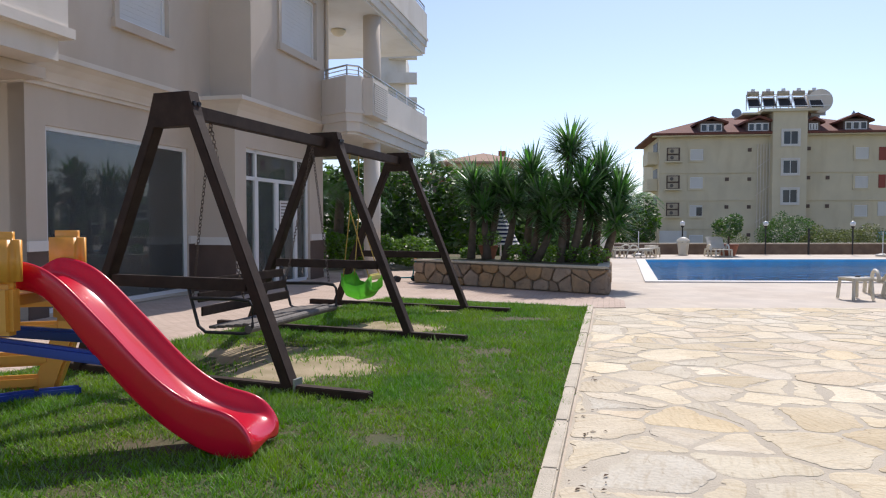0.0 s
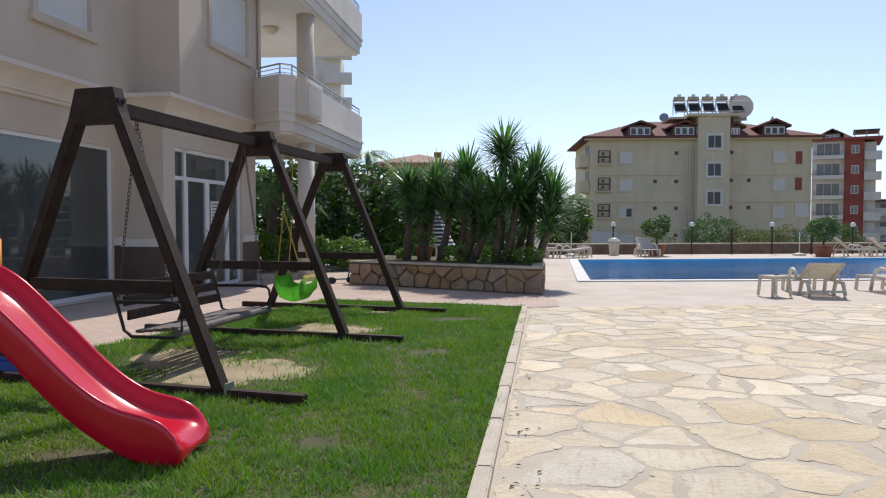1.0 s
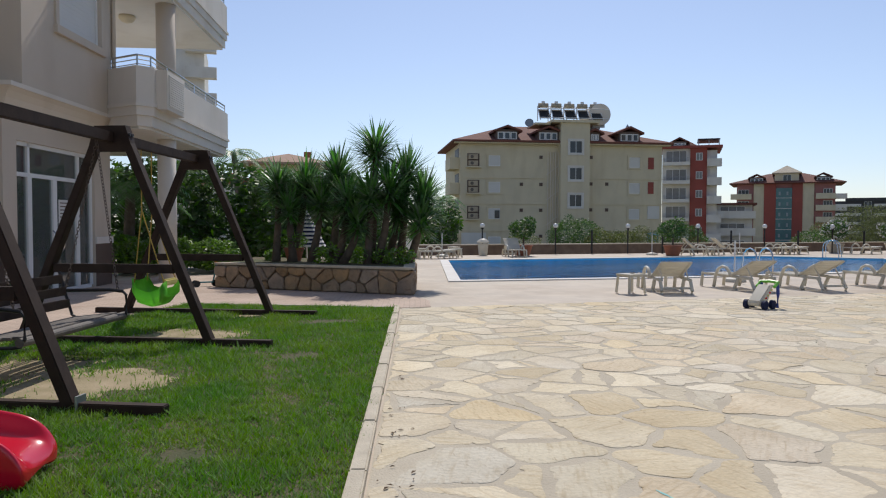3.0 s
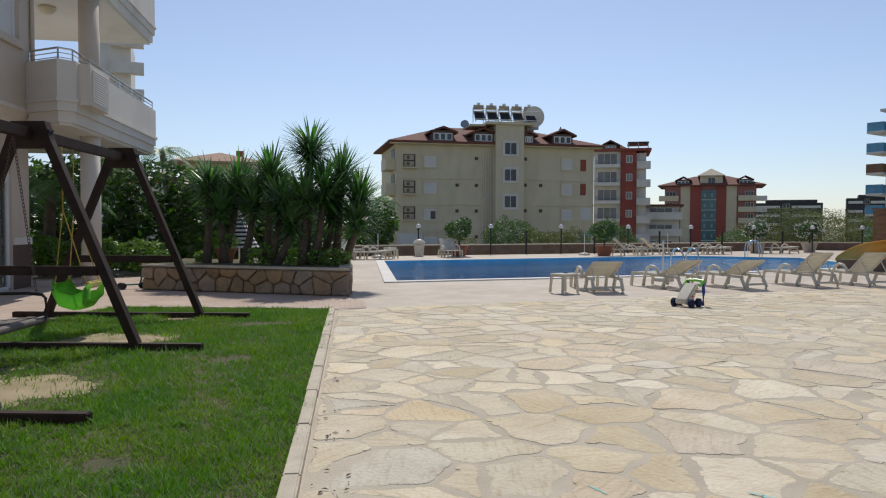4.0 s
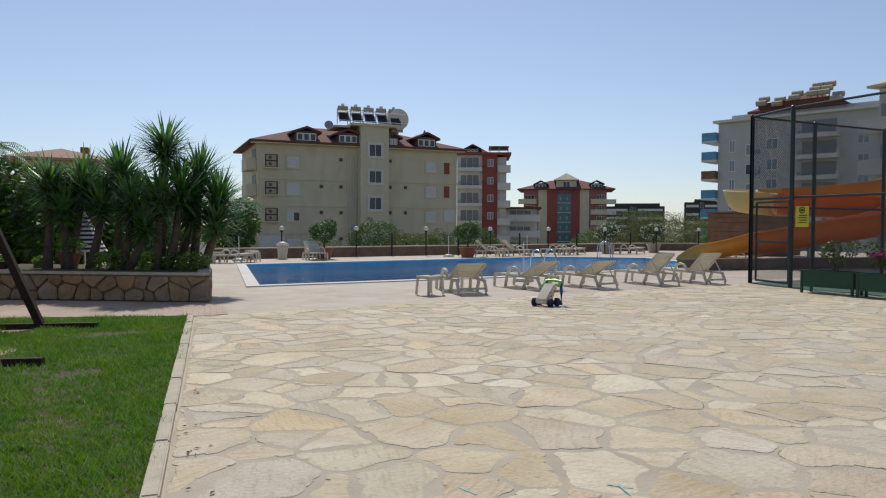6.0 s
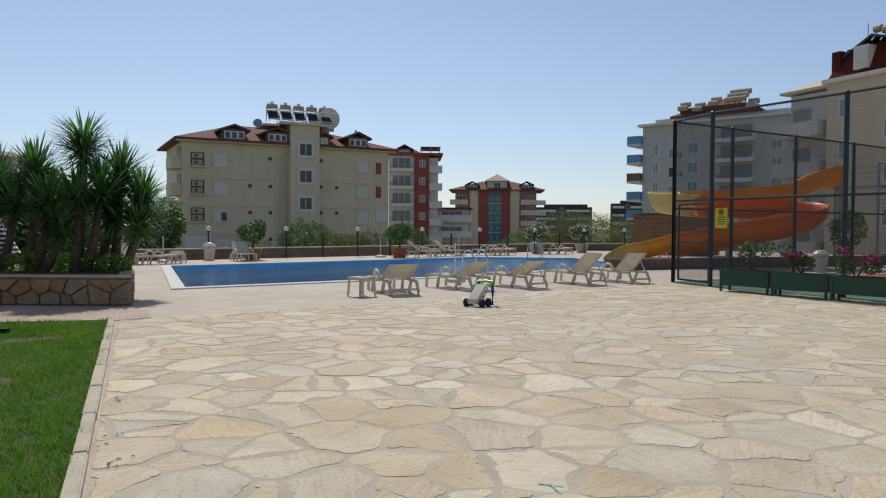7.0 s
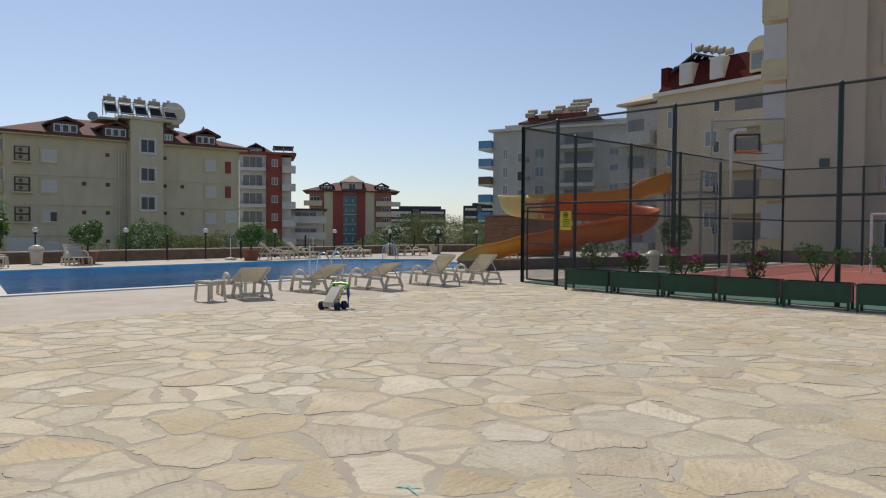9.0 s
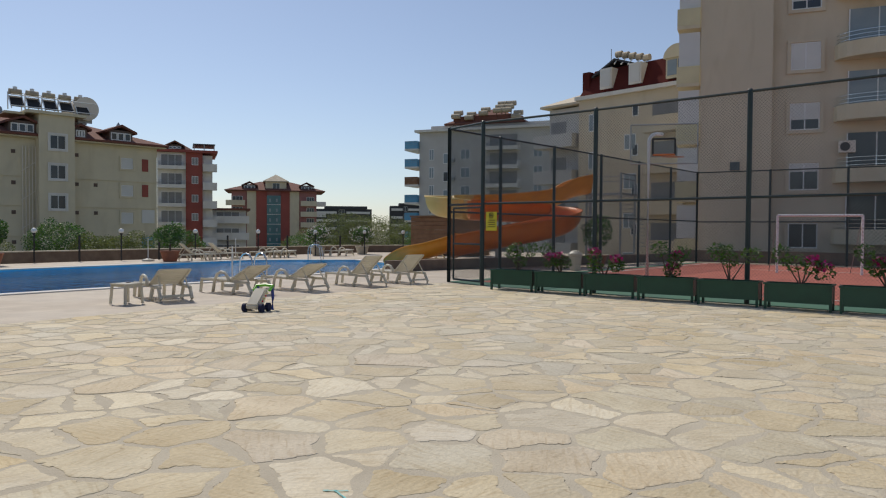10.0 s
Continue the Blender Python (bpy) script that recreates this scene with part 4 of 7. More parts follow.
SLIDE = [(1.46, 1.25, 1.13, 1.05), (1.36, 1.25, 1.12, 1.05), (1.22, 1.22, 1.08, 1.03), (1.06, 1.12, 0.97, 0.86), (0.90, 0.96, 0.80, 0.66), (0.73, 0.80, 0.64, 0.48), (0.56, 0.62, 0.47, 0.31), (0.40, 0.48, 0.34, 0.19),
         (0.22, 0.37, 0.24, 0.08), (0.05, 0.34, 0.20, 0.015), (-0.06, 0.30, 0.185, 0.01), (-0.13, 0.23, 0.16, 0.012), (-0.17, 0.16, 0.12, 0.03), (-0.185, 0.10, 0.09, 0.05)]
CW = 0.52
rings = []
for s, rim, flo, low in SLIDE:
    half = [(0.0, rim - 0.02), (0.02, rim), (0.05, rim - 0.015), (0.075, flo + 0.03), (0.12, flo)]
    under = [(0.1, flo - 0.03), (0.06, low), (0.015, low)]
    if low < 0.03:
        under = [(0.1, low + 0.01), (0.06, low), (0.015, low)]
    prof = half + [(CW - a, z) for a, z in half[::-1]] + [(CW - a, z) for a, z in under[::-1]] + under
    rings.append([sp(s, a, z) for a, z in prof])
sl = part("chute", loft(B(), rings), M_RED, play, "glossy red moulded slide chute", True)
sl.modifiers.new("round", "SUBSURF").levels = 2
sl.modifiers["round"].render_levels = 2


def tower_post(a, s, z0):
    """A moulded post with a wide rounded head."""
    m = Matrix((-SU, SN, Vector((0, 0, 1)))).transposed().to_4x4()
    m.translation = sp(s, a, 0)
    part("tower_post", box(B(), (0, 0, (z0 + 1.1) / 2), (0.2, 0.12, 1.1 - z0), m, 0.03), M_YELL, play)
    bm = box(B(), (0, 0, 1.25), (0.27, 0.13, 0.36), m)
    bmesh.ops.bevel(bm, geom=bm.edges[:], offset=0.05, segments=4, affect="EDGES")
    part("post_head", bm, M_YELL, play, smooth=True)


tower_post(-0.09, 1.40, 0.78)
tower_post(0.58, 1.415, 0.78)
for a, s in ((0.0, 2.15), (0.5, 2.15)):
    part("rear_post", beam(B(), sp(s + 0.1, a, 0.0), sp(s, a, 0.96), 0.09, 0.14, up=SN, bev=0.02), M_YELL, play)
part("platform", prism(B(), [sp(1.4, -0.05, 0).xy, sp(1.4, 0.55, 0).xy, sp(2.2, 0.55, 0).xy, sp(2.2, -0.05, 0).xy], 0.95, 1.02), M_YELL, play)
# the ladder frame behind the slide
LG = Vector((-3.50, 6.32, 0))
for off, lean in ((Vector((0, 0, 0)), 0.38), (Vector((-1.0, -0.3, 0)), 0.38)):
    bm = B()
    loft(bm, [[LG + off + Vector((lean * z - 0.11, -0.06, z)), LG + off + Vector((lean * z - 0.11, 0.06, z)), LG + off + Vector((lean * z + 0.11, 0.06, z)), LG + off + Vector((lean * z + 0.11, -0.06, z))] for z in (0.0, 0.5, 1.0)])
    bmesh.ops.bevel(bm, geom=bm.edges[:], offset=0.025, segments=2, affect="EDGES")
    part("ladder_side", bm, M_YELL, play)
for z in (0.09, 0.30, 0.56, 0.82):
    q = LG + Vector((0.38 * z - 0.05, -0.02, z))
    part("rung", beam(B(), q, q + Vector((-0.95, -0.3, 0)), 0.08, 0.13, bev=0.03), M_YELL, play)
for p, q in ((sp(0.80, 0.06, 0.62), sp(2.2, 0.06, 0.76)), (sp(1.05, 0.48, 0.68), sp(2.0, 0.48, 0.72)), (Vector((-3.10, 6.15, 0.05)), Vector((-3.40, 6.0, 0.05))), (Vector((-3.40, 6.0, 0.05)), Vector((-4.3, 5.25, 0.05)))):
    part("blue_bar", beam(B(), p, q, 0.07, 0.085, bev=0.02), M_BLUE, play, "blue plastic bar")

# ---- foliage helpers ----
def leaf_cloud(rnd, blobs, n, size, stretch=2.2):
    """Small pointed leaves scattered through uneven blobs (x, y, z, rx, ry, rz), thicker towards the skin."""
    v, f = [], []
    tot = sum(b[3] * b[4] * b[5] for b in blobs)
    for b in blobs:
        for _ in range(int(n * b[3] * b[4] * b[5] / tot)):
            d = Vector((rnd.gauss(0, 1), rnd.gauss(0, 1), rnd.gauss(0, 1))).normalized()
            k = noise.noise((d.x * 1.8 + b[0], d.y * 1.8 + b[1], d.z * 1.8 + b[2]))
            r = (0.62 + 0.38 * rnd.random() ** 0.5) * (1 + 0.35 * k)
            p = Vector((b[0] + d.x * b[3] * r, b[1] + d.y * b[4] * r, b[2] + d.z * b[5] * r))
            a = Vector((rnd.gauss(0, 1), rnd.gauss(0, 1), rnd.gauss(0, 0.6))).normalized()
            s = a.cross(Vector((rnd.gauss(0, 1), rnd.gauss(0, 1), rnd.gauss(0, 1)))).normalized()
            l = size * rnd.uniform(0.6, 1.3)
            i = len(v)
            v += [tuple(p - a * l), tuple(p + s * l / stretch), tuple(p + a * l), tuple(p - s * l / stretch)]
            f.append((i, i + 1, i + 2, i + 3))
    return v, f


def sword_head(rnd, c, length, n, wid=0.028, droop=0.25, low=-0.6):
    """A yucca head: stiff sword leaves all round c."""
    v, f = [], []
    for _ in range(n):
        el = rnd.uniform(low, 1.0)
        az = rnd.uniform(0, 6.283)
        ce = math.sqrt(max(0, 1 - el * el))
        d = Vector((math.cos(az) * ce, math.sin(az) * ce, el))
        s = d.cross(Vector((0, 0, 1)))
        s = (s if s.length > 0.05 else Vector((1, 0, 0))).normalized()
        l = length * rnd.uniform(0.75, 1.1) * (1.0 if el > -0.2 else 0.8)
        p0 = Vector(c) + Vector((0, 0, rnd.uniform(-0.42, 0.06))) * length
        p1 = p0 + d * l * 0.55
        p2 = p0 + d * l - Vector((0, 0, droop * l * 0.3 * rnd.random()))
        i = len(v)
        v += [tuple(p0 - s * wid * 0.6), tuple(p0 + s * wid * 0.6), tuple(p1 + s * wid), tuple(p1 - s * wid), tuple(p2)]
        f += [(i, i + 1, i + 2, i + 3), (i + 3, i + 2, i + 4)]
    return v, f


def yucca(base, heads, rnd):
    th = thing("yucca", Matrix.Identity(4), "tall yucca palm with stiff sword leaves in the stone planter", "yucca", "yuccas in the planter")
    for h, l in heads:
        foot = (base[0] * 0.45 + h[0] * 0.55, base[1] * 0.45 + h[1] * 0.55, base[2])
        mid = (foot[0] * 0.35 + h[0] * 0.65, foot[1] * 0.35 + h[1] * 0.65, foot[2] * 0.55 + h[2] * 0.45)
        part("trunk", sweep(B(), [foot, mid, (h[0], h[1], h[2] - 0.1)], [0.11, 0.085, 0.07], 9), M_TRUNK, th, smooth=True)
        v, f = sword_head(rnd, h, l * 1.08, 330, 0.027)
        pymesh("crown", v, f, M_YUCCA, th)
    return th


def tree(name, base, blobs, n, size, label, material, trunk_r=0.12, cat="tree", limbs=True, seed=1, group=""):
    rnd = random.Random(seed)
    th = thing(name, Matrix.Identity(4), label, cat, group)
    if limbs:
        top = max(b[2] for b in blobs)
        cx, cy = sum(b[0] for b in blobs) / len(blobs), sum(b[1] for b in blobs) / len(blobs)
        m = (base[0] * 0.5 + cx * 0.5, base[1] * 0.5 + cy * 0.5, base[2] + (top - base[2]) * 0.45)
        part("trunk", sweep(B(), [base, m], [trunk_r, trunk_r * 0.7], 8), M_TRUNK, th, smooth=True)
        for b in blobs:
            part("limb", sweep(B(), [m, (b[0], b[1], b[2])], [trunk_r * 0.6, trunk_r * 0.2], 6), M_TRUNK, th, smooth=True)
    v, f = leaf_cloud(rnd, blobs, n, size)
    pymesh("crown", v, f, material, th)
    return th


def feather_palm(base, top, length, n, rnd, label):
    """A palm with arching feathered fronds."""
    th = thing("palm_tree", Matrix.Identity(4), label, "palm tree")
    part("trunk", sweep(B(), [base, top], [0.2, 0.14], 8), M_TRUNK, th, smooth=True)
    v, f = [], []
    for k in range(n):
        az = k * 2.4 + rnd.uniform(-0.2, 0.2)
        up = rnd.uniform(-0.1, 0.9)
        h = Vector((math.cos(az), math.sin(az), 0))
        pts = [Vector(top) + h * length * t + Vector((0, 0, length * (up * t - (0.55 + up * 0.5) * t * t))) for t in (0, 0.25, 0.5, 0.75, 1)]
        s = Vector((-h.y, h.x, 0))
        for a, b in zip(pts, pts[1:]):
            for q in range(5):
                p = a.lerp(b, q / 5)
                d = (b - a).normalized()
                for sg in (-1, 1):
                    e = p + (s * sg * 0.7 + d * 0.5 + Vector((0, 0, -0.35))) * length * 0.22
                    i = len(v)
                    v += [tuple(p), tuple(p + d * length * 0.035), tuple(e)]
                    f.append((i, i + 1, i + 2))
    pymesh("crown", v, f, M_YUCCA, th)
    return th


# ---- stone planter with yuccas ----
PR, PL = Vector((3.36, 14.7)), Vector((-0.7, 17.7))
BV = Vector((KX, KY)) * 3.4
planter = thing("planter", Matrix.Identity(4), "raised planter of brown irregular stone masonry", "planter")
poly = [tuple(PR), tuple(PR + BV), tuple(PL + BV), tuple(PL)]
core = [tuple(v) for v in (PR + Vector((-0.05, 0.06)), PR + BV, PL + BV, PL + Vector((0.05, 0.05)))]
part("core", prism(B(), core, 0, 0.53), M_MORTAR, planter)
part("soil", prism(B(), inset(core, 0.2), 0.53, 0.56), M_EARTH, planter)
rs = random.Random(5)
fv = (PL - PR)
FL = fv.length
fv.normalize()
fo = Vector((fv.y, -fv.x))
if fo.y > 0:
    fo = -fo
for o, ln, org, ax in ((fo, FL, PR, fv), (Vector((KY, -KX)), 3.4, PR, Vector((KX, KY)))):
    pts = []
    for i in range(int(ln / 0.36)):
        for j in range(2):
            pts.append((0.15 + i * 0.36 + (j % 2) * 0.12 + rs.uniform(-0.14, 0.14), 0.12 + j * 0.27 + rs.uniform(-0.1, 0.1)))
    for p, cell in cells(pts, [(0, 0), (ln, 0), (ln, 0.5), (0, 0.5)], 0.018):
        cell = ragged(cell, 0.008, 0.12)
        bm = B()
        d = 0.05 + rs.uniform(0, 0.025)
        def at3(q, k):
            w = org + ax * q[0] + o * k
            return (w.x, w.y, q[1] + 0.005)
        cx, cy = sum(q[0] for q in cell) / len(cell), sum(q[1] for q in cell) / len(cell)
        loft(bm, [[at3(q, -0.06) for q in cell], [at3(q, d - 0.045) for q in cell], [at3((cx + (q[0] - cx) * 0.88, cy + (q[1] - cy) * 0.88), d - 0.02) for q in cell]])
        part("stone", bm, M_STONE, planter)
cap = inset(poly, -0.02)
ci = inset(poly, 0.22)
part("coping", prism(B(), [cap[3], cap[0], ci[0], ci[3]], 0.53, 0.575), M_CONC, planter, "pale stone coping")
part("coping", prism(B(), [cap[0], cap[1], ci[1], ci[0]], 0.53, 0.573), M_CONC, planter, "pale stone coping")

ry = random.Random(11)
G0 = 0.55
yucca((2.6, 16.6, G0), [((3.01, 17.17, 3.30), 0.80), ((3.24, 16.72, 2.36), 0.85), ((2.80, 16.70, 2.16), 0.75)], ry)
yucca((3.35, 16.9, G0), [((3.76, 17.23, 2.73), 0.85), ((4.07, 16.75, 2.17), 0.80), ((3.91, 16.37, 1.63), 0.72)], ry)
yucca((1.75, 17.0, G0), [((2.18, 17.80, 2.75), 0.80), ((2.32, 17.08, 2.07), 0.80), ((2.51, 16.75, 1.56), 0.62)], ry)
yucca((0.6, 17.6, G0), [((0.80, 18.62, 2.49), 0.80), ((1.44, 18.38, 2.49), 0.85)], ry)
yucca((1.2, 17.5, G0), [((1.78, 17.95, 2.05), 0.80), ((1.03, 18.21, 1.91), 0.66)], ry)
yucca((3.0, 17.3, G0), [((3.56, 17.27, 1.91), 0.8)], ry)
for i, (u, s) in enumerate((((1.89, 17.13, 0.60), 0.35), ((2.66, 16.83, 0.64), 0.3), ((3.42, 16.28, 0.62), 0.33), ((3.09, 16.65, 0.61), 0.28), ((2.45, 17.26, 0.64), 0.3), ((-0.28, 18.93, 0.44), 0.22), ((0.63, 18.62, 0.45), 0.2))):
    tree("shrub", u, [(u[0], u[1], 0.58 + s * 0.45, s, s, s * 0.75)], 420, 0.05, "low bright green bedding shrub in the planter", M_LEAFL, cat="shrub", limbs=False, seed=20 + i, group="planter shrubs")
u = (1.14, 18.20, 0.61)
pot = thing("flower_pot", Matrix.Translation((u[0], u[1], 0.55)), "terracotta pot with yellow-green flowering plant", "plant pot")
part("pot", sweep(B(), [(0, 0, 0), (0, 0, 0.3), (0, 0, 0.34)], [0.16, 0.24, 0.26], 16), M_TERRA, pot)
v, f = leaf_cloud(random.Random(4), [(0, 0, 0.5, 0.34, 0.34, 0.26)], 420, 0.045)
pymesh("foliage", v, f, M_LEAFL, pot)

# ---- trees and hedges by the house ----
tree("tree", (-2.6, 25.5, 0), [(-2.6, 25.5, 2.1, 1.9, 1.6, 1.6), (-0.6, 25.8, 2.0, 1.6, 1.5, 1.6), (-4.4, 26.0, 2.0, 1.6, 1.5, 1.5), (-1.6, 25.2, 0.9, 2.4, 1.2, 0.9)], 9000, 0.13, "dense dark green evergreen tree by the porch", M_LEAF, seed=31)
tree("tree", (1.4, 24.6, 0), [(1.4, 24.6, 1.8, 1.7, 1.5, 1.5), (3.2, 25.2, 1.9, 1.5, 1.4, 1.4), (2.2, 23.8, 0.9, 2.2, 1.0, 0.9)], 7500, 0.13, "dense dark green evergreen tree behind the planter", M_LEAF, seed=32)
tree("tree", (5.3, 27.0, 0), [(4.6, 26.6, 1.5, 1.2, 1.2, 1.1)], 2500, 0.12, "dark green rounded shrub tree behind the planter", M_LEAF, seed=33)
tree("hedge", (-2.4, 22.6, 0), [(-3.4, 22.4, 0.6, 0.9, 0.7, 0.55), (-2.2, 22.6, 0.6, 0.9, 0.7, 0.5), (-1.0, 22.9, 0.55, 0.9, 0.7, 0.45)], 9500, 0.07, "low clipped bright green hedge", M_LEAFL, cat="hedge", limbs=False, seed=34)
ra = random.Random(8)
feather_palm((-3.4, 23.2, 0), (-3.29, 23.17, 2.52), 1.7, 26, ra, "fan palm with drooping yellowish fronds beside the porch")
feather_palm((0.2, 38.0, -3), (-0.57, 38.00, 5.04), 1.7, 20, ra, "tall feathery palm beyond the house")
feather_palm((12.0, 47.0, -3), (12.50, 46.34, 3.21), 1.6, 20, ra, "feathery palm in front of the cream apartment block")
tree("tree", (11.0, 44, -3), [(11.68, 44.49, 1.24, 1.50, 1.50, 1.40), (10.87, 44.70, 0.54, 1.40, 1.40, 1.10), (12.59, 45.28, 1.76, 1.00, 1.00, 1.30)], 2600, 0.16, "dark green garden tree below the terrace", M_LEAF, seed=35)

# folded striped parasol behind the planter
um = thing("parasol", Matrix.Identity(4), "blue and white striped parasol behind the planter", "parasol")
u = (1.64, 20.57, 1.10)
part("pole", tube(B(), (u[0], u[1], 0), (u[0], u[1], 1.86), 0.025), M_PVC, um)
for k in range(17):
    z0, z1 = 0.85 + k * 0.055, 0.85 + (k + 1) * 0.055
    r0, r1 = 0.5 * (1.8 - z0) / 0.95 + 0.04, 0.5 * (1.8 - z1) / 0.95 + 0.04
    part("canopy_stripe", tube(B(), (u[0], u[1], z0), (u[0], u[1], z1), r0, r1, 12, False), M_STRIPEB if k % 2 else M_WHITE, um)

# ---- low wall and lamps at the terrace edge ----
WALL = [(-14, 33.0), (11.0, 33.9), (20.7, 34.6), (37.0, 34.9), (45.0, 29.0)]
bm, bc2 = B(), B()
for a, b in zip(WALL, WALL[1:]):
    beam(bm, (*a, 0.2), (*b, 0.2), 0.35, 0.5, bev=0)
    beam(bc2, (*a, 0.47), (*b, 0.47), 0.42, 0.05, bev=0)
structure("wall_low", bm, M_LOWWALL, "low dark stone wall along the terrace edge")["category"] = "wall"
structure("trim_wall_cap", bc2, M_CONC, "pale cap stones on the low wall")["category"] = "coping"


def lamp(p, h=1.35):
    th = thing("garden_lamp", pose(p[0], p[1], 0.0), "black lamp post with white globe at the low wall", "garden lamp", "lamps along the low wall")
    part("post", tube(B(), (0, 0, 0), (0, 0, h - 0.1), 0.035), M_STEELB, th)
    part("collar", tube(B(), (0, 0, h - 0.12), (0, 0, h - 0.04), 0.06, 0.08), M_STEELB, th)
    bm = B()
    bmesh.ops.create_uvsphere(bm, u_segments=12, v_segments=8, radius=0.12, matrix=Matrix.Translation((0, 0, h + 0.06)))
    part("globe", bm, M_PVC, th, smooth=True)
    return th


l0 = lamp((11.27, 34.03))
for p in ((14.98, 33.57), (18.67, 32.94), (22.40, 32.45), (26.18, 32.13), (29.90, 31.51), (33.64, 31.03), (35.88, 29.74)):
    copy_thing(l0, pose(p[0], p[1], 0))
for px in ((16.82, 33.24), (20.50, 32.69), (24.26, 32.28), (27.86, 31.65), (31.55, 31.10)):
    th = thing("bollard_post", pose(px[0], px[1], 0), "short black steel post at the low wall", "post", "posts along the low wall")
    part("post", tube(B(), (0, 0, 0), (0, 0, 1.15), 0.05), M_STEELB, th)
    part("cap", tube(B(), (0, 0, 1.15), (0, 0, 1.2), 0.06, 0.03), M_STEELB, th)


def potted_tree(p, label, seed, flowers=False, h=1.0, leaf=None):
    th = thing("potted_tree", pose(p[0], p[1], 0), label, "potted plant", "potted plants at the pool")
    part("pot", sweep(B(), [(0, 0, 0), (0, 0, 0.42), (0, 0, 0.46), (0, 0, 0.5)], [0.30, 0.42, 0.46, 0.44], 18), M_TERRA if not flowers else M_CONC, th, smooth=False)
    part("trunk", sweep(B(), [(0, 0, 0.4), (0.03, 0, 1.0)], [0.05, 0.035], 7), M_TRUNK, th)
    v, f = leaf_cloud(random.Random(seed), [(0, 0, 0.75 + h * 0.45, 0.62, 0.62, h * 0.42), (0.25, 0, 0.7 + h * 0.75, 0.42, 0.42, 0.34), (-0.35, 0.1, 0.65 + h * 0.6, 0.34, 0.34, 0.3)], 1500, 0.065)
    pymesh("crown", v, f, leaf or (M_LEAFL if not flowers else M_LEAF), th)
    if flowers:
        v, f = leaf_cloud(random.Random(seed + 1), [(0, 0, 0.8 + h * 0.45, 0.75, 0.75, h * 0.55)], 260, 0.06, 1.3)
        pymesh("blossom", v, f, M_WHITE, th, "white blossom")
    return th


potted_tree((12.68, 32.12), "round green bush in a terracotta pot by the pool", 41, h=1.1, leaf=M_LEAF)
potted_tree((19.77, 30.64), "round green bush in a terracotta pot by the pool", 42, h=1.1, leaf=M_LEAF)
potted_tree((30.36, 31.79), "white flowering oleander in a pale pot by the pool", 43, True)
potted_tree((34.30, 31.84), "white flowering oleander in a pale pot by the pool", 44, True)

bn = thing("litter_bin", pose(*(10.84, 32.61), 0), "white plastic litter bin with dome lid", "litter bin", "litter bins")
part("body", sweep(B(), [(0, 0, 0), (0, 0, 0.55)], [0.2, 0.26], 14), M_PLASTIC, bn)
part("lid", sweep(B(), [(0, 0, 0.58), (0, 0, 0.66), (0, 0, 0.76), (0, 0, 0.8)], [0.29, 0.29, 0.18, 0.06], 14), M_PLASTIC, bn, "domed lid")
copy_thing(bn, pose(26.2, 12.9, 0))

# scrub and bushes below the terrace
for i, (b, n, m) in enumerate((
        ([(20.67, 43.43, 0.69, 1.60, 1.60, 1.30), (20.03, 43.72, 0.51, 1.00, 1.00, 1.20), (21.82, 43.98, 0.56, 1.00, 1.00, 1.20)], 1500, M_LEAF),
        ([(21.80, 41.74, 0.35, 1.20, 1.20, 0.80), (23.54, 41.94, 0.33, 1.40, 1.40, 0.80), (24.49, 41.39, 0.44, 1.00, 1.00, 0.90)], 1300, M_OLIVE),
        ([(27.79, 41.67, 0.48, 1.40, 1.40, 1.00), (26.65, 42.41, 0.40, 0.90, 0.90, 0.90)], 1100, M_LEAF),
        ([(41.37, 43.57, 0.56, 2.20, 2.20, 1.20), (44.11, 43.67, 1.02, 2.40, 2.40, 1.80), (45.60, 42.12, 1.04, 2.80, 2.80, 1.80), (45.64, 39.05, 0.93, 2.60, 2.60, 1.60), (45.10, 36.57, 0.65, 2.00, 2.00, 1.40)], 5200, M_OLIVE),
        ([(37.14, 40.67, 0.33, 1.40, 1.40, 0.80), (41.16, 31.89, 0.56, 1.60, 1.60, 1.20)], 1400, M_LEAF),
        ([(18.39, 46.49, 0.22, 1.20, 1.20, 0.70), (23.90, 43.92, 0.16, 1.60, 1.60, 0.80)], 900, M_OLIVE))):
    tree("bush", (b[0][0], b[0][1], -3.0), b, n * 6, 0.062, "wild green bush growing below the terrace wall", m, cat="bush", limbs=True, seed=50 + i, group="bushes below the terrace")

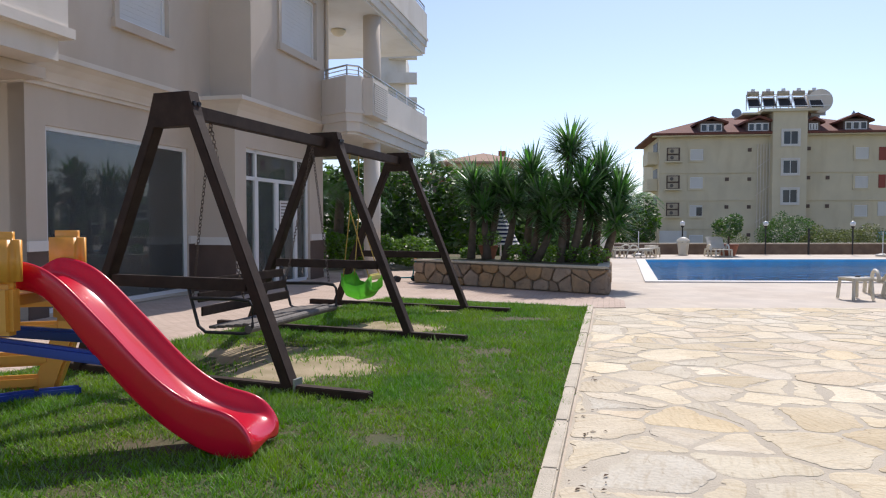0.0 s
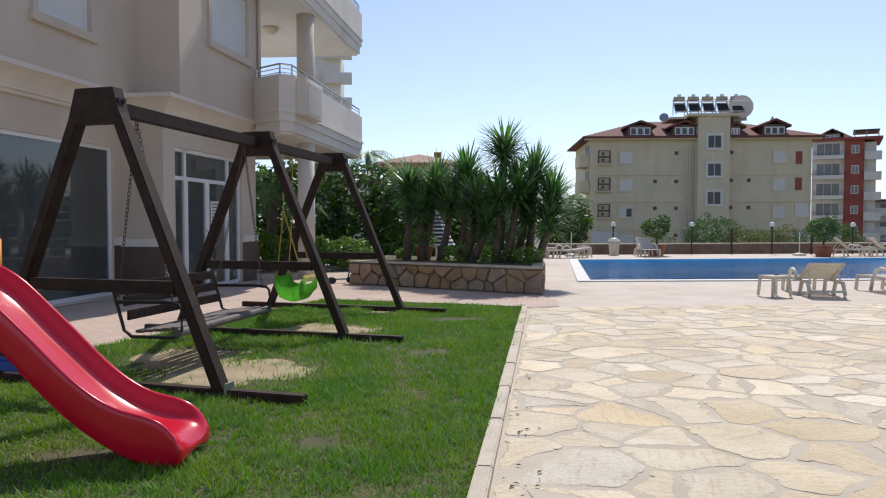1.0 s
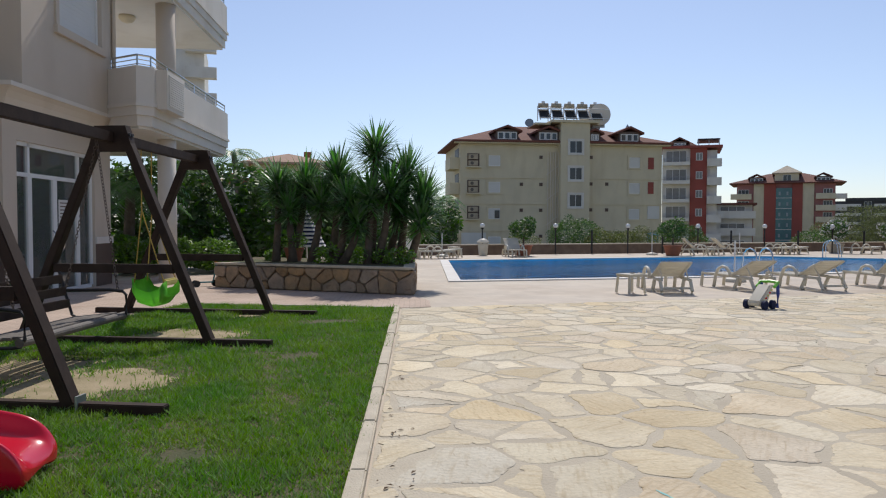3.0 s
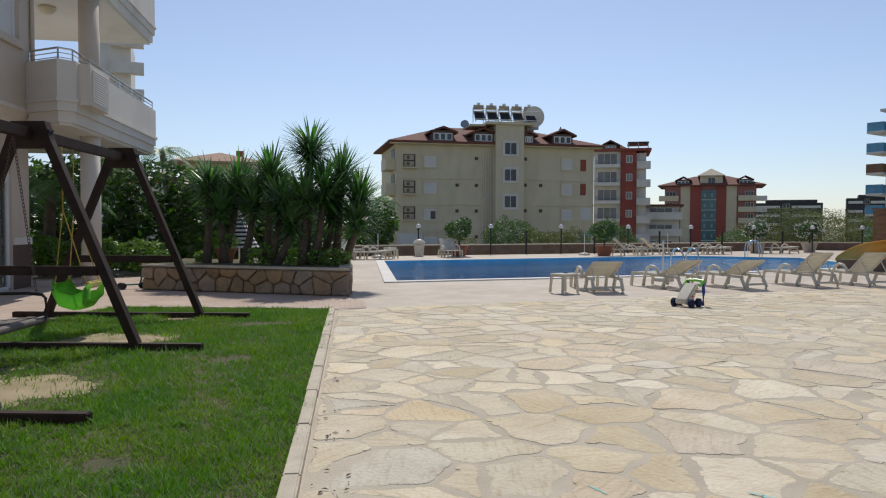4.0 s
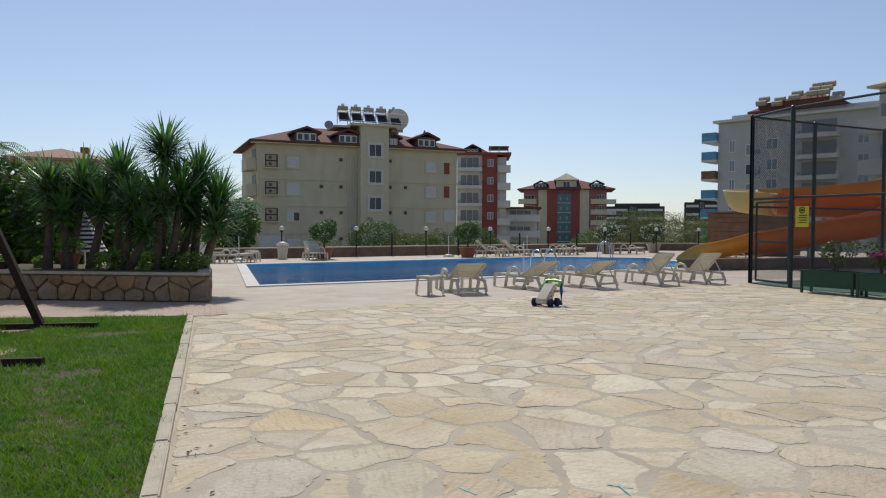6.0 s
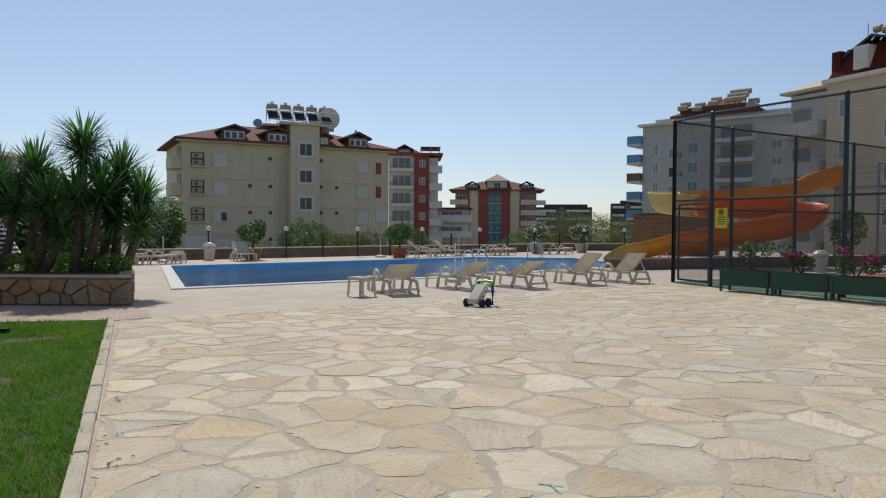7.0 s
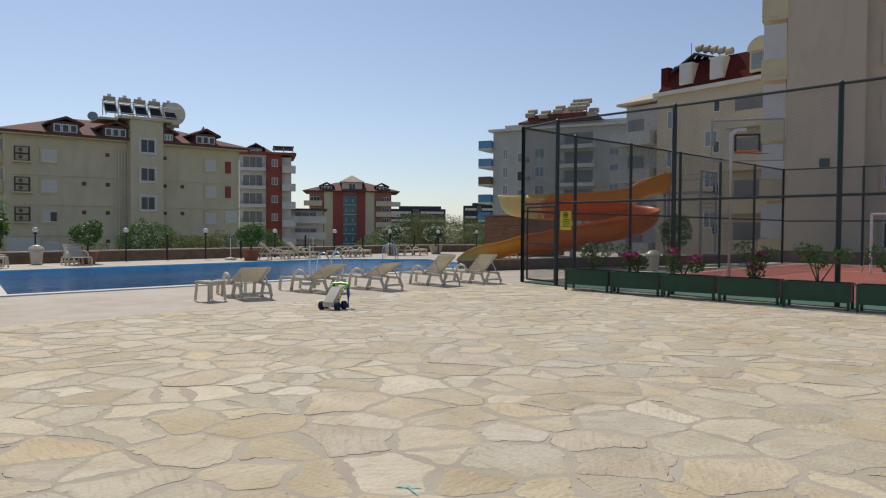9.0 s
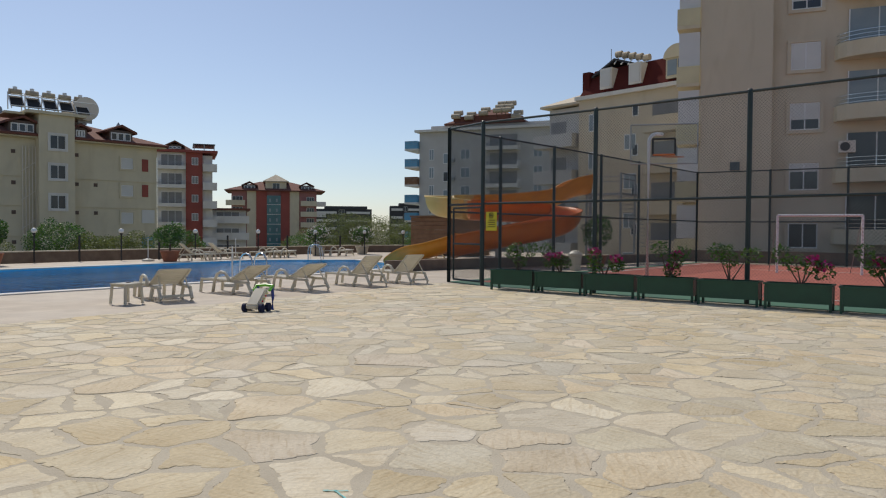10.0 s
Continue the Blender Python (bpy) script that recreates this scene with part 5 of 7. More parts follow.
# ---- sun loungers ----
def lounger(m, back, label, stretch=1.0):
    """White plastic lounger: feet at local +y, headrest at -y, back raised by so many degrees."""
    th = thing("sun_lounger", m @ Matrix.Diagonal((1.1, 0.96, 0.96, 1.0)), label, "sun lounger", "sun loungers")
    for s in (-0.3, 0.3):
        part("side_rail", beam(B(), (s, -0.35, 0.31), (s, 0.98, 0.33), 0.05, 0.06, bev=0.015), M_PLASTIC, th)
    for k in range(11):
        part("seat_slat", box(B(), (0, -0.02 + k * 0.094, 0.335), (0.58, 0.075, 0.02), bev=0.006), M_PLASTIC, th)
    c, sn = math.cos(radians(back)), math.sin(radians(back))
    mb = Matrix.Translation((0, -0.1, 0.33)) @ Matrix.Rotation(radians(-back), 4, "X")
    for s in (-0.29, 0.29):
        part("back_rail", box(B(), (s, -0.39, 0), (0.06, 0.8, 0.05), mb, 0.014), M_PLASTIC, th)
    for k in range(8):
        part("back_slat", box(B(), (0, -0.08 - k * 0.096, 0.01), (0.56, 0.088, 0.022), mb, 0.006), M_PLASTIC, th)
    if back > 15:
        for s in (-0.26, 0.26):
            t = mb @ Vector((s, -0.5, -0.02))
            part("prop", tube(B(), t, (s, -0.75, 0.28), 0.016), M_PLASTIC, th)
    for s in (-0.34, 0.34):
        pts = [(s, -0.12, 0.30), (s, -0.08, 0.42), (s, 0.03, 0.52), (s, 0.17, 0.54), (s, 0.30, 0.48), (s, 0.40, 0.30), (s, 0.46, 0.02)]
        part("armrest", sweep(B(), pts, 0.036, 8), M_PLASTIC, th, smooth=True)
    for s in (-0.3, 0.3):
        part("leg", sweep(B(), [(s, 0.94, 0.3), (s, 0.98, 0.0)], 0.036, 8), M_PLASTIC, th)
        part("leg", sweep(B(), [(s, -0.34, 0.3), (s, -0.2, 0.02), (s * 0.98, -0.26, 0.0)], 0.038, 8), M_PLASTIC, th)
        part("base_rail", beam(B(), (s, -0.78, 0.30), (s, -0.3, 0.30), 0.05, 0.06, bev=0.012), M_PLASTIC, th)
        part("leg", sweep(B(), [(s, -0.72, 0.3), (s, -0.86, 0.06), (s, -0.84, 0.0)], 0.036, 8), M_PLASTIC, th)
    part("rear_bar", beam(B(), (-0.3, -0.82, 0.12), (0.3, -0.82, 0.12), 0.03, 0.05, bev=0.008), M_PLASTIC, th)
    return th


LB = "white plastic slatted sun lounger with raised back on the pool deck"
L1 = lounger(pose(*(9.14, 14.48), 0, 0, 0, -14), 28, LB)
for p, r in (((11.13, 14.48), 4), ((12.72, 14.18), 2)):
    copy_thing(L1, pose(p[0], p[1], 0, 0, 0, r))
L4 = lounger(pose(*(14.87, 14.06), 0, 0, 0, -2), 42, LB)
copy_thing(L4, pose(*(16.46, 13.81), 0, 0, 0, -8))
LF = "white plastic sun lounger lying flat by the pool"
L6 = lounger(pose(*(26.10, 31.19), 0, 0, 0, 80), 4, LF)
for p, r in (((26.71, 30.83), 95), ((30.83, 30.44), 85), ((25.38, 19.09), 70)):
    copy_thing(L6, pose(p[0], p[1], 0, 0, 0, r))
for p, r in (((21.10, 30.63), -110), ((23.10, 31.13), -105), ((11.90, 31.31), 175), ((5.15, 30.74), 200), ((6.78, 30.46), 160), ((2.44, 30.69), 190)):
    copy_thing(L4, pose(p[0], p[1], 0, 0, 0, r))
copy_thing(L6, pose(*(7.94, 30.26), 0, 0, 0, 100))


def side_table(m, s=1.0):
    th = thing("side_table", m, "small square white plastic table on the pool deck", "side table", "pool tables")
    part("tabletop", box(B(), (0, 0, 0.405), (0.46, 0.46, 0.03), bev=0.012), M_PLASTIC, th)
    part("apron", box(B(), (0, 0, 0.372), (0.41, 0.41, 0.04), bev=0.008), M_PLASTIC, th)
    for x in (-1, 1):
        for y in (-1, 1):
            part("leg", beam(B(), (x * 0.19, y * 0.19, 0.39), (x * 0.215, y * 0.215, 0.0), 0.05, 0.05, up=(0, 1, 0), bev=0.008), M_PLASTIC, th)
    return th


T1 = side_table(pose(*(8.05, 14.07), 0, 0, 0, 10))
for p, r in (((9.47, 32.84), 20), ((8.91, 30.63), 5), ((22.11, 30.85), 15), ((7.46, 30.87), 8)):
    copy_thing(T1, pose(p[0], p[1], 0, 0, 0, r))
ash = thing("ashtray", pose(*(8.14, 14.16), 0.42), "small black ashtray on the side table", "ashtray")
part("dish", sweep(B(), [(0, 0, 0), (0, 0, 0.02)], [0.04, 0.055], 12), M_BLACK, ash)


def parasol_base(p):
    th = thing("parasol_stand", pose(p[0], p[1], 0), "white parasol foot with bare pole", "parasol stand", "parasol stands")
    part("foot", sweep(B(), [(0, 0, 0), (0, 0, 0.07), (0, 0, 0.12)], [0.30, 0.27, 0.06], 16), M_PLASTIC, th)
    part("pole", tube(B(), (0, 0, 0.1), (0, 0, 1.08), 0.02), M_PVC, th)
    return th


b0p = parasol_base((19.31, 31.72))
for p in ((24.12, 31.42), (31.75, 33.30), (8.60, 31.79), (12.40, 16.35)):
    copy_thing(b0p, pose(p[0], p[1], 0))


def pool_ladder(p, r):
    th = thing("pool_ladder", pose(p[0], p[1], 0, 0, 0, r), "curved stainless steel pool ladder rails", "pool ladder", "pool ladders")
    for s in (-0.28, 0.28):
        pts = [(s, -0.45, 0.0)] + [(s, -0.45 + 0.3 * (1 - math.cos(a)), 0.5 + 0.3 * math.sin(a)) for a in (0.0, 0.5, 1.0, 1.57, 2.1, 2.7)] + [(s, 0.2, 0.1), (s, 0.22, -0.7)]
        part("rail", sweep(B(), pts, 0.022, 8), M_STEEL, th, smooth=True)
    for z in (-0.15, -0.4, -0.65):
        part("step", box(B(), (0, 0.22, z), (0.56, 0.08, 0.03)), M_STEEL, th)
    return th


pl = pool_ladder((14.6, 18.35), 0)
copy_thing(pl, pose(25.7, 26.9, 0, 0, 0, 215))

# toy baby walker
tw = thing("toy_walker", pose(*(8.88, 10.96), 0, 0, 0, 22), "white toy push walker with dark wheels and blue-green handle", "toy walker")
bm = B()
loft(bm, [[(-0.27, y, 0.05), (-0.27, y, 0.14), (0.08, y, 0.43), (0.17, y, 0.38), (0.0, y, 0.13)] for y in (-0.12, 0.12)])
bmesh.ops.bevel(bm, geom=bm.edges[:], offset=0.02, segments=2, affect="EDGES")
part("body", bm, M_PLASTIC, tw)
for x, y in ((-0.2, -0.17), (-0.2, 0.17), (0.02, -0.19), (0.02, 0.19)):
    part("wheel", tube(B(), (x, y - 0.03, 0.08), (x, y + 0.03, 0.08), 0.08, seg=16), M_STRIPEB, tw, "dark blue wheel")
for k in range(4):
    bm = B()
    bmesh.ops.create_uvsphere(bm, u_segments=8, v_segments=6, radius=0.018, matrix=Matrix.Translation((-0.12 + k * 0.06, -0.15, 0.20 + k * 0.045)))
    part("button", bm, M_PALEY if k % 2 else M_RED, tw)
part("handle", sweep(B(), [(0.12, -0.16, 0.38), (0.24, -0.17, 0.46), (0.27, 0, 0.47), (0.24, 0.17, 0.46), (0.12, 0.16, 0.38)], 0.028, 8), M_LIME, tw, "green grip")
for s in (-0.15, 0.15):
    part("prop_leg", sweep(B(), [(0.25, s, 0.45), (0.28, s, 0.25), (0.26, s, 0.0)], 0.03, 8), M_BLUE, tw, "blue strut")

# toy scooter by the planter
ts = thing("toy_scooter", pose(-0.95, 17.9, 0, 0, 0, 20), "small teal toy scooter standing by the planter", "toy scooter")
part("deck", box(B(), (0, 0, 0.1), (0.45, 0.1, 0.03), bev=0.01), M_TOYB, ts)
part("stem", sweep(B(), [(0.2, 0, 0.1), (0.3, 0, 0.55)], 0.02, 8), M_TOYB, ts)
part("handlebar", sweep(B(), [(0.3, -0.15, 0.55), (0.3, 0.15, 0.55)], 0.018, 8), M_SLIDER, ts)
for x, y in ((0.24, 0), (-0.2, 0.08), (-0.2, -0.08)):
    part("wheel", tube(B(), (x, y - 0.025, 0.075), (x, y + 0.025, 0.075), 0.075, seg=14), M_BLACK, ts)

# ---- sports court ----
FP = [(17.58, 12.85), (17.05, 11.3), (16.82, 7.8), (16.46, 4.08), (16.1, 0.4), (15.8, -3.2)]
CC = [(17.58, 12.85), (20.2, 12.68), (23.4, 12.4), (27.0, 12.2), (30.5, 12.0), (34.0, 11.8), (37.4, 11.6)]
CB = [(37.4, 11.6), (37.7, 8.2), (37.9, 4.9), (38.1, 1.6), (38.3, -1.8), (38.5, -5.0)]
bm = prism(B(), [(16.95, 11.2), (16.4, 4.0), (15.4, -6.0), (38.6, -6.0), (37.5, 11.7), (17.6, 12.9)], -0.1, 0.006)
structure("court_border", bm, M_COURTG, "green painted strip round the sports court")["category"] = "court"
bm = prism(B(), [(18.1, 11.9), (17.4, 3.6), (16.6, -6.0), (38.0, -6.0), (37.0, 11.1), (18.2, 12.2)], 0.007, 0.012)
structure("court_surface", bm, M_COURT, "worn red painted sports court surface")["category"] = "court"
bm = B()
for a, b in (((18.9, 11.6), (36.3, 10.7)), ((36.3, 10.7), (36.8, -4)), ((18.9, 11.6), (18.0, -5)), ((31.5, 7.8), (31.9, 2.6))):
    beam(bm, (*a, 0.016), (*b, 0.016), 0.08, 0.003, bev=0)
structure("court_lines", bm, M_LINE, "white court line markings")["category"] = "court lines"

FZ = 4.6


def fence_run(pts, name, label, mid):
    th = thing(name, Matrix.Identity(4), label, "fence", "court fence")
    for p in pts:
        part("post", tube(B(), (*p, 0), (*p, FZ), 0.055, seg=10), M_FENCE, th)
        part("post_cap", tube(B(), (*p, FZ), (*p, FZ + 0.03), 0.06, 0.03, 10), M_FENCE, th)
    for a, b in zip(pts, pts[1:]):
        for z in (FZ - 0.03, mid):
            part("rail", tube(B(), (*a, z), (*b, z), 0.03, seg=8), M_FENCE, th)
        v, f = [], []
        A, Bv = Vector((*a, 0)), Vector((*b, 0))
        L = (Bv - A).length
        d = (Bv - A).normalized()
        z0, z1, w = 0.08, FZ - 0.05, 0.0025
        H = z1 - z0
        k = -H
        while k < L:
            for sg in (1, -1):
                s0, s1 = (k, k + H) if sg > 0 else (k + H, k)
                za, zb2 = z0, z1
                # clip to the panel
                if s0 < 0:
                    za, s0 = z0 + (0 - s0) / (s1 - s0) * H, 0
                if s0 > L:
                    za, s0 = z0 + (L - s0) / (s1 - s0) * H, L
                e1 = s1
                if e1 > L:
                    zb2, e1 = za + (L - s0) / (s1 - s0) * (z1 - za), L
                if e1 < 0:
                    zb2, e1 = za + (0 - s0) / (s1 - s0) * (z1 - za), 0
                if zb2 - za < 0.02:
                    continue
                p, q = A + d * s0, A + d * e1
                n = Vector((-d.y, d.x, 0)) * w
                t = Vector((0, 0, w * 1.4))
                i = len(v)
                for c, z in ((p, za), (q, zb2)):
                    for o in (t, n - t * 0.5, -n - t * 0.5):
                        v.append((c.x + o.x, c.y + o.y, z + o.z))
                f += [(i, i + 1, i + 4, i + 3), (i + 1, i + 2, i + 5, i + 4), (i + 2, i, i + 3, i + 5)]
            k += 0.075
        pymesh("wire_mesh", v, f, M_FENCE, th, "chain-link wire mesh")
    return th


fence_run(FP, "court_fence", "tall dark green chain-link court fence with steel posts", 2.3)
fence_run(CC, "court_fence", "tall dark green chain-link fence along the court side", 2.1)
fence_run(CB, "court_fence", "tall dark green chain-link fence behind the goal", 2.07)
gate = thing("fence_gate", Matrix.Identity(4), "closed chain-link gate of the sports court", "gate")
ga, gb = Vector((17.5, 12.62)), Vector((17.08, 11.38))
for a, b in (((ga.x, ga.y, 0.1), (ga.x, ga.y, 2.2)), ((gb.x, gb.y, 0.1), (gb.x, gb.y, 2.2)), ((ga.x, ga.y, 2.2), (gb.x, gb.y, 2.2)), ((ga.x, ga.y, 0.1), (gb.x, gb.y, 0.1)), ((ga.x, ga.y, 1.15), (gb.x, gb.y, 1.15))):
    part("gate_frame", tube(B(), a, b, 0.028), M_FENCE, gate)
sg = thing("warning_sign", Matrix.Identity(4), "small yellow rules sign hung on the court fence", "sign")
sc = Vector((16.78, 10.78, 1.80))
st = Vector((17.0 - 16.85, 11.2 - 7.6, 0)).normalized()
def sgq(a, z, o):
    q = sc + st * a * 0.74 + Vector((-st.y, st.x, 0)) * o
    return (q.x, q.y, sc.z + z * 0.8)
def sign_bar(a0, a1, z0, z1, o, m, nm):
    bm = B()
    loft(bm, [[sgq(a0, z0, k), sgq(a1, z0, k), sgq(a1, z1, k), sgq(a0, z1, k)] for k in (o, o + 0.006)])
    part(nm, bm, m, sg)
sign_bar(-0.24, 0.24, -0.32, 0.32, 0.08, M_YSIGN, "board")
for k in range(4):
    sign_bar(-0.17, 0.15 - 0.04 * (k % 2), -0.2 + k * 0.075, -0.175 + k * 0.075, 0.088, M_BLACK, "text_bar")
bm = B()
pts = [sgq(0.09 * math.cos(k * math.pi / 8), 0.2 + 0.09 * math.sin(k * math.pi / 8), 0.092) for k in range(16)]
sweep(bm, pts, 0.012, 5, True)
part("ring", bm, M_BLACK, sg)
sign_bar(-0.05, 0.05, 0.17, 0.23, 0.088, M_BLACK, "pictogram")

# green planter boxes in front of the fence
def planter_box(x, y, r, seed, fl):
    th = thing("planter_box", pose(x, y, 0, 0, 0, r), "dark green metal planter box with pink bougainvillea" if fl else "dark green metal planter box with a sparse green plant", "planter box", "planter boxes along the fence")
    bm = B()
    for a, b, c, d, e, g in ((0, -0.205, 0.34, 1.2, 0.02, 0.38), (0, 0.205, 0.34, 1.2, 0.02, 0.38), (-0.59, 0, 0.34, 0.02, 0.4, 0.38), (0.59, 0, 0.34, 0.02, 0.4, 0.38), (0, 0, 0.16, 1.18, 0.4, 0.02)):
        box(bm, (a, b, c), (d, e, g))
    part("box", bm, M_GREENBOX, th)
    for yy in (-0.225, 0.225):
        part("rim", box(B(), (0, yy, 0.515), (1.26, 0.04, 0.04), bev=0.006), M_GREENBOX, th)
    for xx in (-0.61, 0.61):
        part("rim", box(B(), (xx, 0, 0.515), (0.04, 0.42, 0.038), bev=0.006), M_GREENBOX, th)
        for yy in (-0.2, 0.2):
            part("leg", box(B(), (xx * 0.96, yy, 0.24), (0.05, 0.05, 0.48)), M_GREENBOX, th)
    part("soil", box(B(), (0, 0, 0.46), (1.16, 0.38, 0.04)), M_EARTH, th)
    rnd = random.Random(seed)
    sx = rnd.uniform(-0.2, 0.2)
    for k in range(4):
        e = (sx + rnd.uniform(-0.45, 0.45), rnd.uniform(-0.1, 0.1), rnd.uniform(0.75, 1.25))
        part("stem", sweep(B(), [(sx, 0, 0.46), ((sx + e[0]) / 2, e[1] * 0.4, 0.8), e], [0.018, 0.012, 0.006], 5), M_TRUNK, th)
        v, f = leaf_cloud(rnd, [(e[0], e[1], e[2] - 0.08, 0.2, 0.14, 0.17)], 110, 0.045)
        pymesh("leaves", v, f, M_LEAF, th)
        if fl and k % 2 == 0:
            v, f = leaf_cloud(rnd, [(e[0], e[1] - 0.05, e[2] + 0.03, 0.15, 0.1, 0.09)], 70, 0.045, 1.4)
            pymesh("blossom", v, f, M_FLOWER, th, "magenta blossom")
    return th


for i in range(10):
    y = 9.75 - i * 1.36
    x = 16.28 + (y - 10.4) * 0.055
    planter_box(x, y, 93.5 + (-1.5, 1, 0, 2, -1)[i % 5], 60 + i, i not in (0, 4))

# football goal and basketball hoop
goal = thing("football_goal", Matrix.Identity(4), "white steel five-a-side football goal", "football goal")
gl, gr = (29.89, 6.24), (30.33, 3.45)
for p in (gl, gr):
    part("upright", tube(B(), (*p, 0), (*p, 2.2), 0.045), M_PVC, goal)
    part("stay", tube(B(), (p[0], p[1], 2.2), (p[0] + 1.0, p[1] + 0.5, 0), 0.014), M_GALV, goal)
part("crossbar", tube(B(), (*gl, 2.2), (*gr, 2.2), 0.045), M_PVC, goal)
hoop = thing("basketball_hoop", Matrix.Identity(4), "white bent-pole basketball hoop with clear board", "basketball hoop")
hp = (19.67, 7.51)
hx = Vector((0.75, -0.66, 0)).normalized()
hb = Vector((*hp, 0))
pts = [hb, hb + Vector((0, 0, 4.05))] + [hb + hx * (0.22 - 0.22 * math.cos(a)) + Vector((0, 0, 4.05 + 0.22 * math.sin(a))) for a in (0.5, 1.0, 1.5)] + [hb + hx * 0.42 + Vector((0, 0, 4.27))]
part("pole", sweep(B(), pts, 0.052, 10), M_PVC, hoop, smooth=True)
cb = hb + hx * 0.46 + Vector((0, 0, 4.0))
al = Vector((0.40, -0.92, 0)).normalized()
def hq(a, z):
    return cb + al * a + Vector((0, 0, z))
q = part("backboard", loft(B(), [[hq(-0.9, -0.55) + hx * k, hq(0.9, -0.55) + hx * k, hq(0.9, 0.55) + hx * k, hq(-0.9, 0.55) + hx * k] for k in (0, 0.01)]), M_CLEAR, hoop, "clear backboard")
q.visible_shadow = False
for a, b in (((-0.9, -0.55), (0.9, -0.55)), ((0.9, -0.55), (0.9, 0.55)), ((0.9, 0.55), (-0.9, 0.55)), ((-0.9, 0.55), (-0.9, -0.55))):
    part("board_frame", tube(B(), hq(*a), hq(*b), 0.02, seg=6), M_GALV, hoop)
for a, b, m in (((-0.3, -0.3), (-0.3, 0.15), M_BLACK), ((0.3, -0.3), (0.3, 0.15), M_BLACK), ((-0.3, 0.15), (0.3, 0.15), M_BLACK), ((-0.3, -0.3), (0.3, -0.3), M_SLIDER)):
    part("target_bar", tube(B(), hq(*a), hq(*b), 0.03, seg=6), m, hoop)
part("rim", sweep(B(), [hq(0.225 * math.cos(k * 0.524), -0.35) + hx * (0.28 + 0.225 * math.sin(k * 0.524)) for k in range(12)], 0.012, 6, True), M_SLIDER, hoop, "orange rim")

# ---- water slide ----
ws = thing("water_slide", Matrix.Identity(4), "large orange and yellow fibreglass water slide winding to the pool", "water slide")


def chute(pts, r, depth, material, nm, label="", lip=0.04):
    """An open half-pipe along pts (the floor of the chute)."""
    pts = [Vector(p) for p in pts]
    fine = []
    n = len(pts)
    for i in range(n - 1):
        p0, p1, p2, p3 = pts[max(i - 1, 0)], pts[i], pts[i + 1], pts[min(i + 2, n - 1)]
        for k in range(4):
            t = k / 4
            fine.append(0.5 * ((2 * p1) + (p2 - p0) * t + (2 * p0 - 5 * p1 + 4 * p2 - p3) * t * t + (3 * p1 - p0 - 3 * p2 + p3) * t ** 3))
    fine.append(pts[-1])
    rings = []
    for i, p in enumerate(fine):
        d = (fine[min(i + 1, len(fine) - 1)] - fine[max(i - 1, 0)])
        d.z *= 0.3
        s = d.cross(Vector((0, 0, 1))).normalized()
        prof = []
        for k in range(13):
            a = math.pi * (k / 12 - 0.5)
            prof.append((r * math.sin(a), depth * (1 - math.cos(a))))
        full = prof + [(r + lip * 2, depth + 0.02), (r + lip * 2, depth - 0.04)] + [(x * 1.05, z - 0.06) for x, z in prof[::-1]] + [(-r - lip * 2, depth - 0.04), (-r - lip * 2, depth + 0.02)]
        rings.append([p + s * x + Vector((0, 0, z)) for x, z in full])
    bm = loft(B(), rings)
    return part(nm, bm, material, ws, label, True)


dn = Vector((0, 0, -0.65))
UP = [(33.57, 15.71, 4.14), (32.97, 16.50, 3.91), (32.26, 17.22, 3.42), (30.79, 18.79, 3.15), (29.32, 20.15, 3.05)]
BN = [(29.32, 20.15, 3.05), (28.39, 20.61, 3.03), (27.44, 20.55, 2.98), (26.75, 19.80, 2.85), (26.93, 18.51, 2.72)]
LO = [(26.93, 18.51, 2.72), (28.49, 16.79, 2.62), (29.58, 15.64, 2.5), (29.14, 14.76, 2.25), (27.70, 14.92, 1.9), (25.93, 16.38, 1.5), (24.87, 17.97, 1.1)]
EX = [(25.12, 17.79, 1.1), (24.54, 18.92, 0.72), (24.13, 19.76, 0.52), (23.94, 20.30, 0.21), (23.92, 20.47, -0.09)]
chute([Vector(p) + Vector((0, 0, -0.3)) for p in EX], 0.5, 0.62, M_SLIDE, "run_out")
for P, m, nm in ((UP, M_SLIDE, "upper_chute"), (BN, M_SLIDEY, "bend"), (LO, M_SLIDER, "lower_chute")):
    chute([Vector(p) + dn for p in P], 0.62, 0.85, m, nm, {"bend": "yellow moulded bend", "lower_chute": "red-orange chute"}.get(nm, ""))
for p in (UP[0], UP[2], UP[3], LO[1], LO[2], LO[5]):
    if p[2] - 0.75 > 0.2:
        part("support", tube(B(), (p[0], p[1], 0), (p[0], p[1], p[2] - 0.7), 0.09), M_GALV, ws)
pf = UP[0]
part("platform", box(B(), (pf[0] + 0.9, pf[1] - 0.7, pf[2] - 0.75), (2.0, 2.0, 0.12)), M_GALV, ws)
for a in (-0.9, 0.9):
    for b in (-0.9, 0.9):
        part("platform_post", tube(B(), (pf[0] + 0.9 + a, pf[1] - 0.7 + b, 0), (pf[0] + 0.9 + a, pf[1] - 0.7 + b, pf[2] + 0.3), 0.06), M_GALV, ws)
for z in (0.0, 0.25):
    part("platform_rail", sweep(B(), [(pf[0] + 0.9 + a, pf[1] - 0.7 + b, pf[2] + z) for a, b in ((-0.9, -0.9), (0.9, -0.9), (0.9, 0.9), (-0.9, 0.9))], 0.025, 6), M_GALV, ws)
for k in range(14):
    part("stair_tread", box(B(), (pf[0] + 2.0 + k * 0.26, pf[1] - 0.9, pf[2] - 0.8 - k * 0.2), (0.28, 0.8, 0.04)), M_GALV, ws)
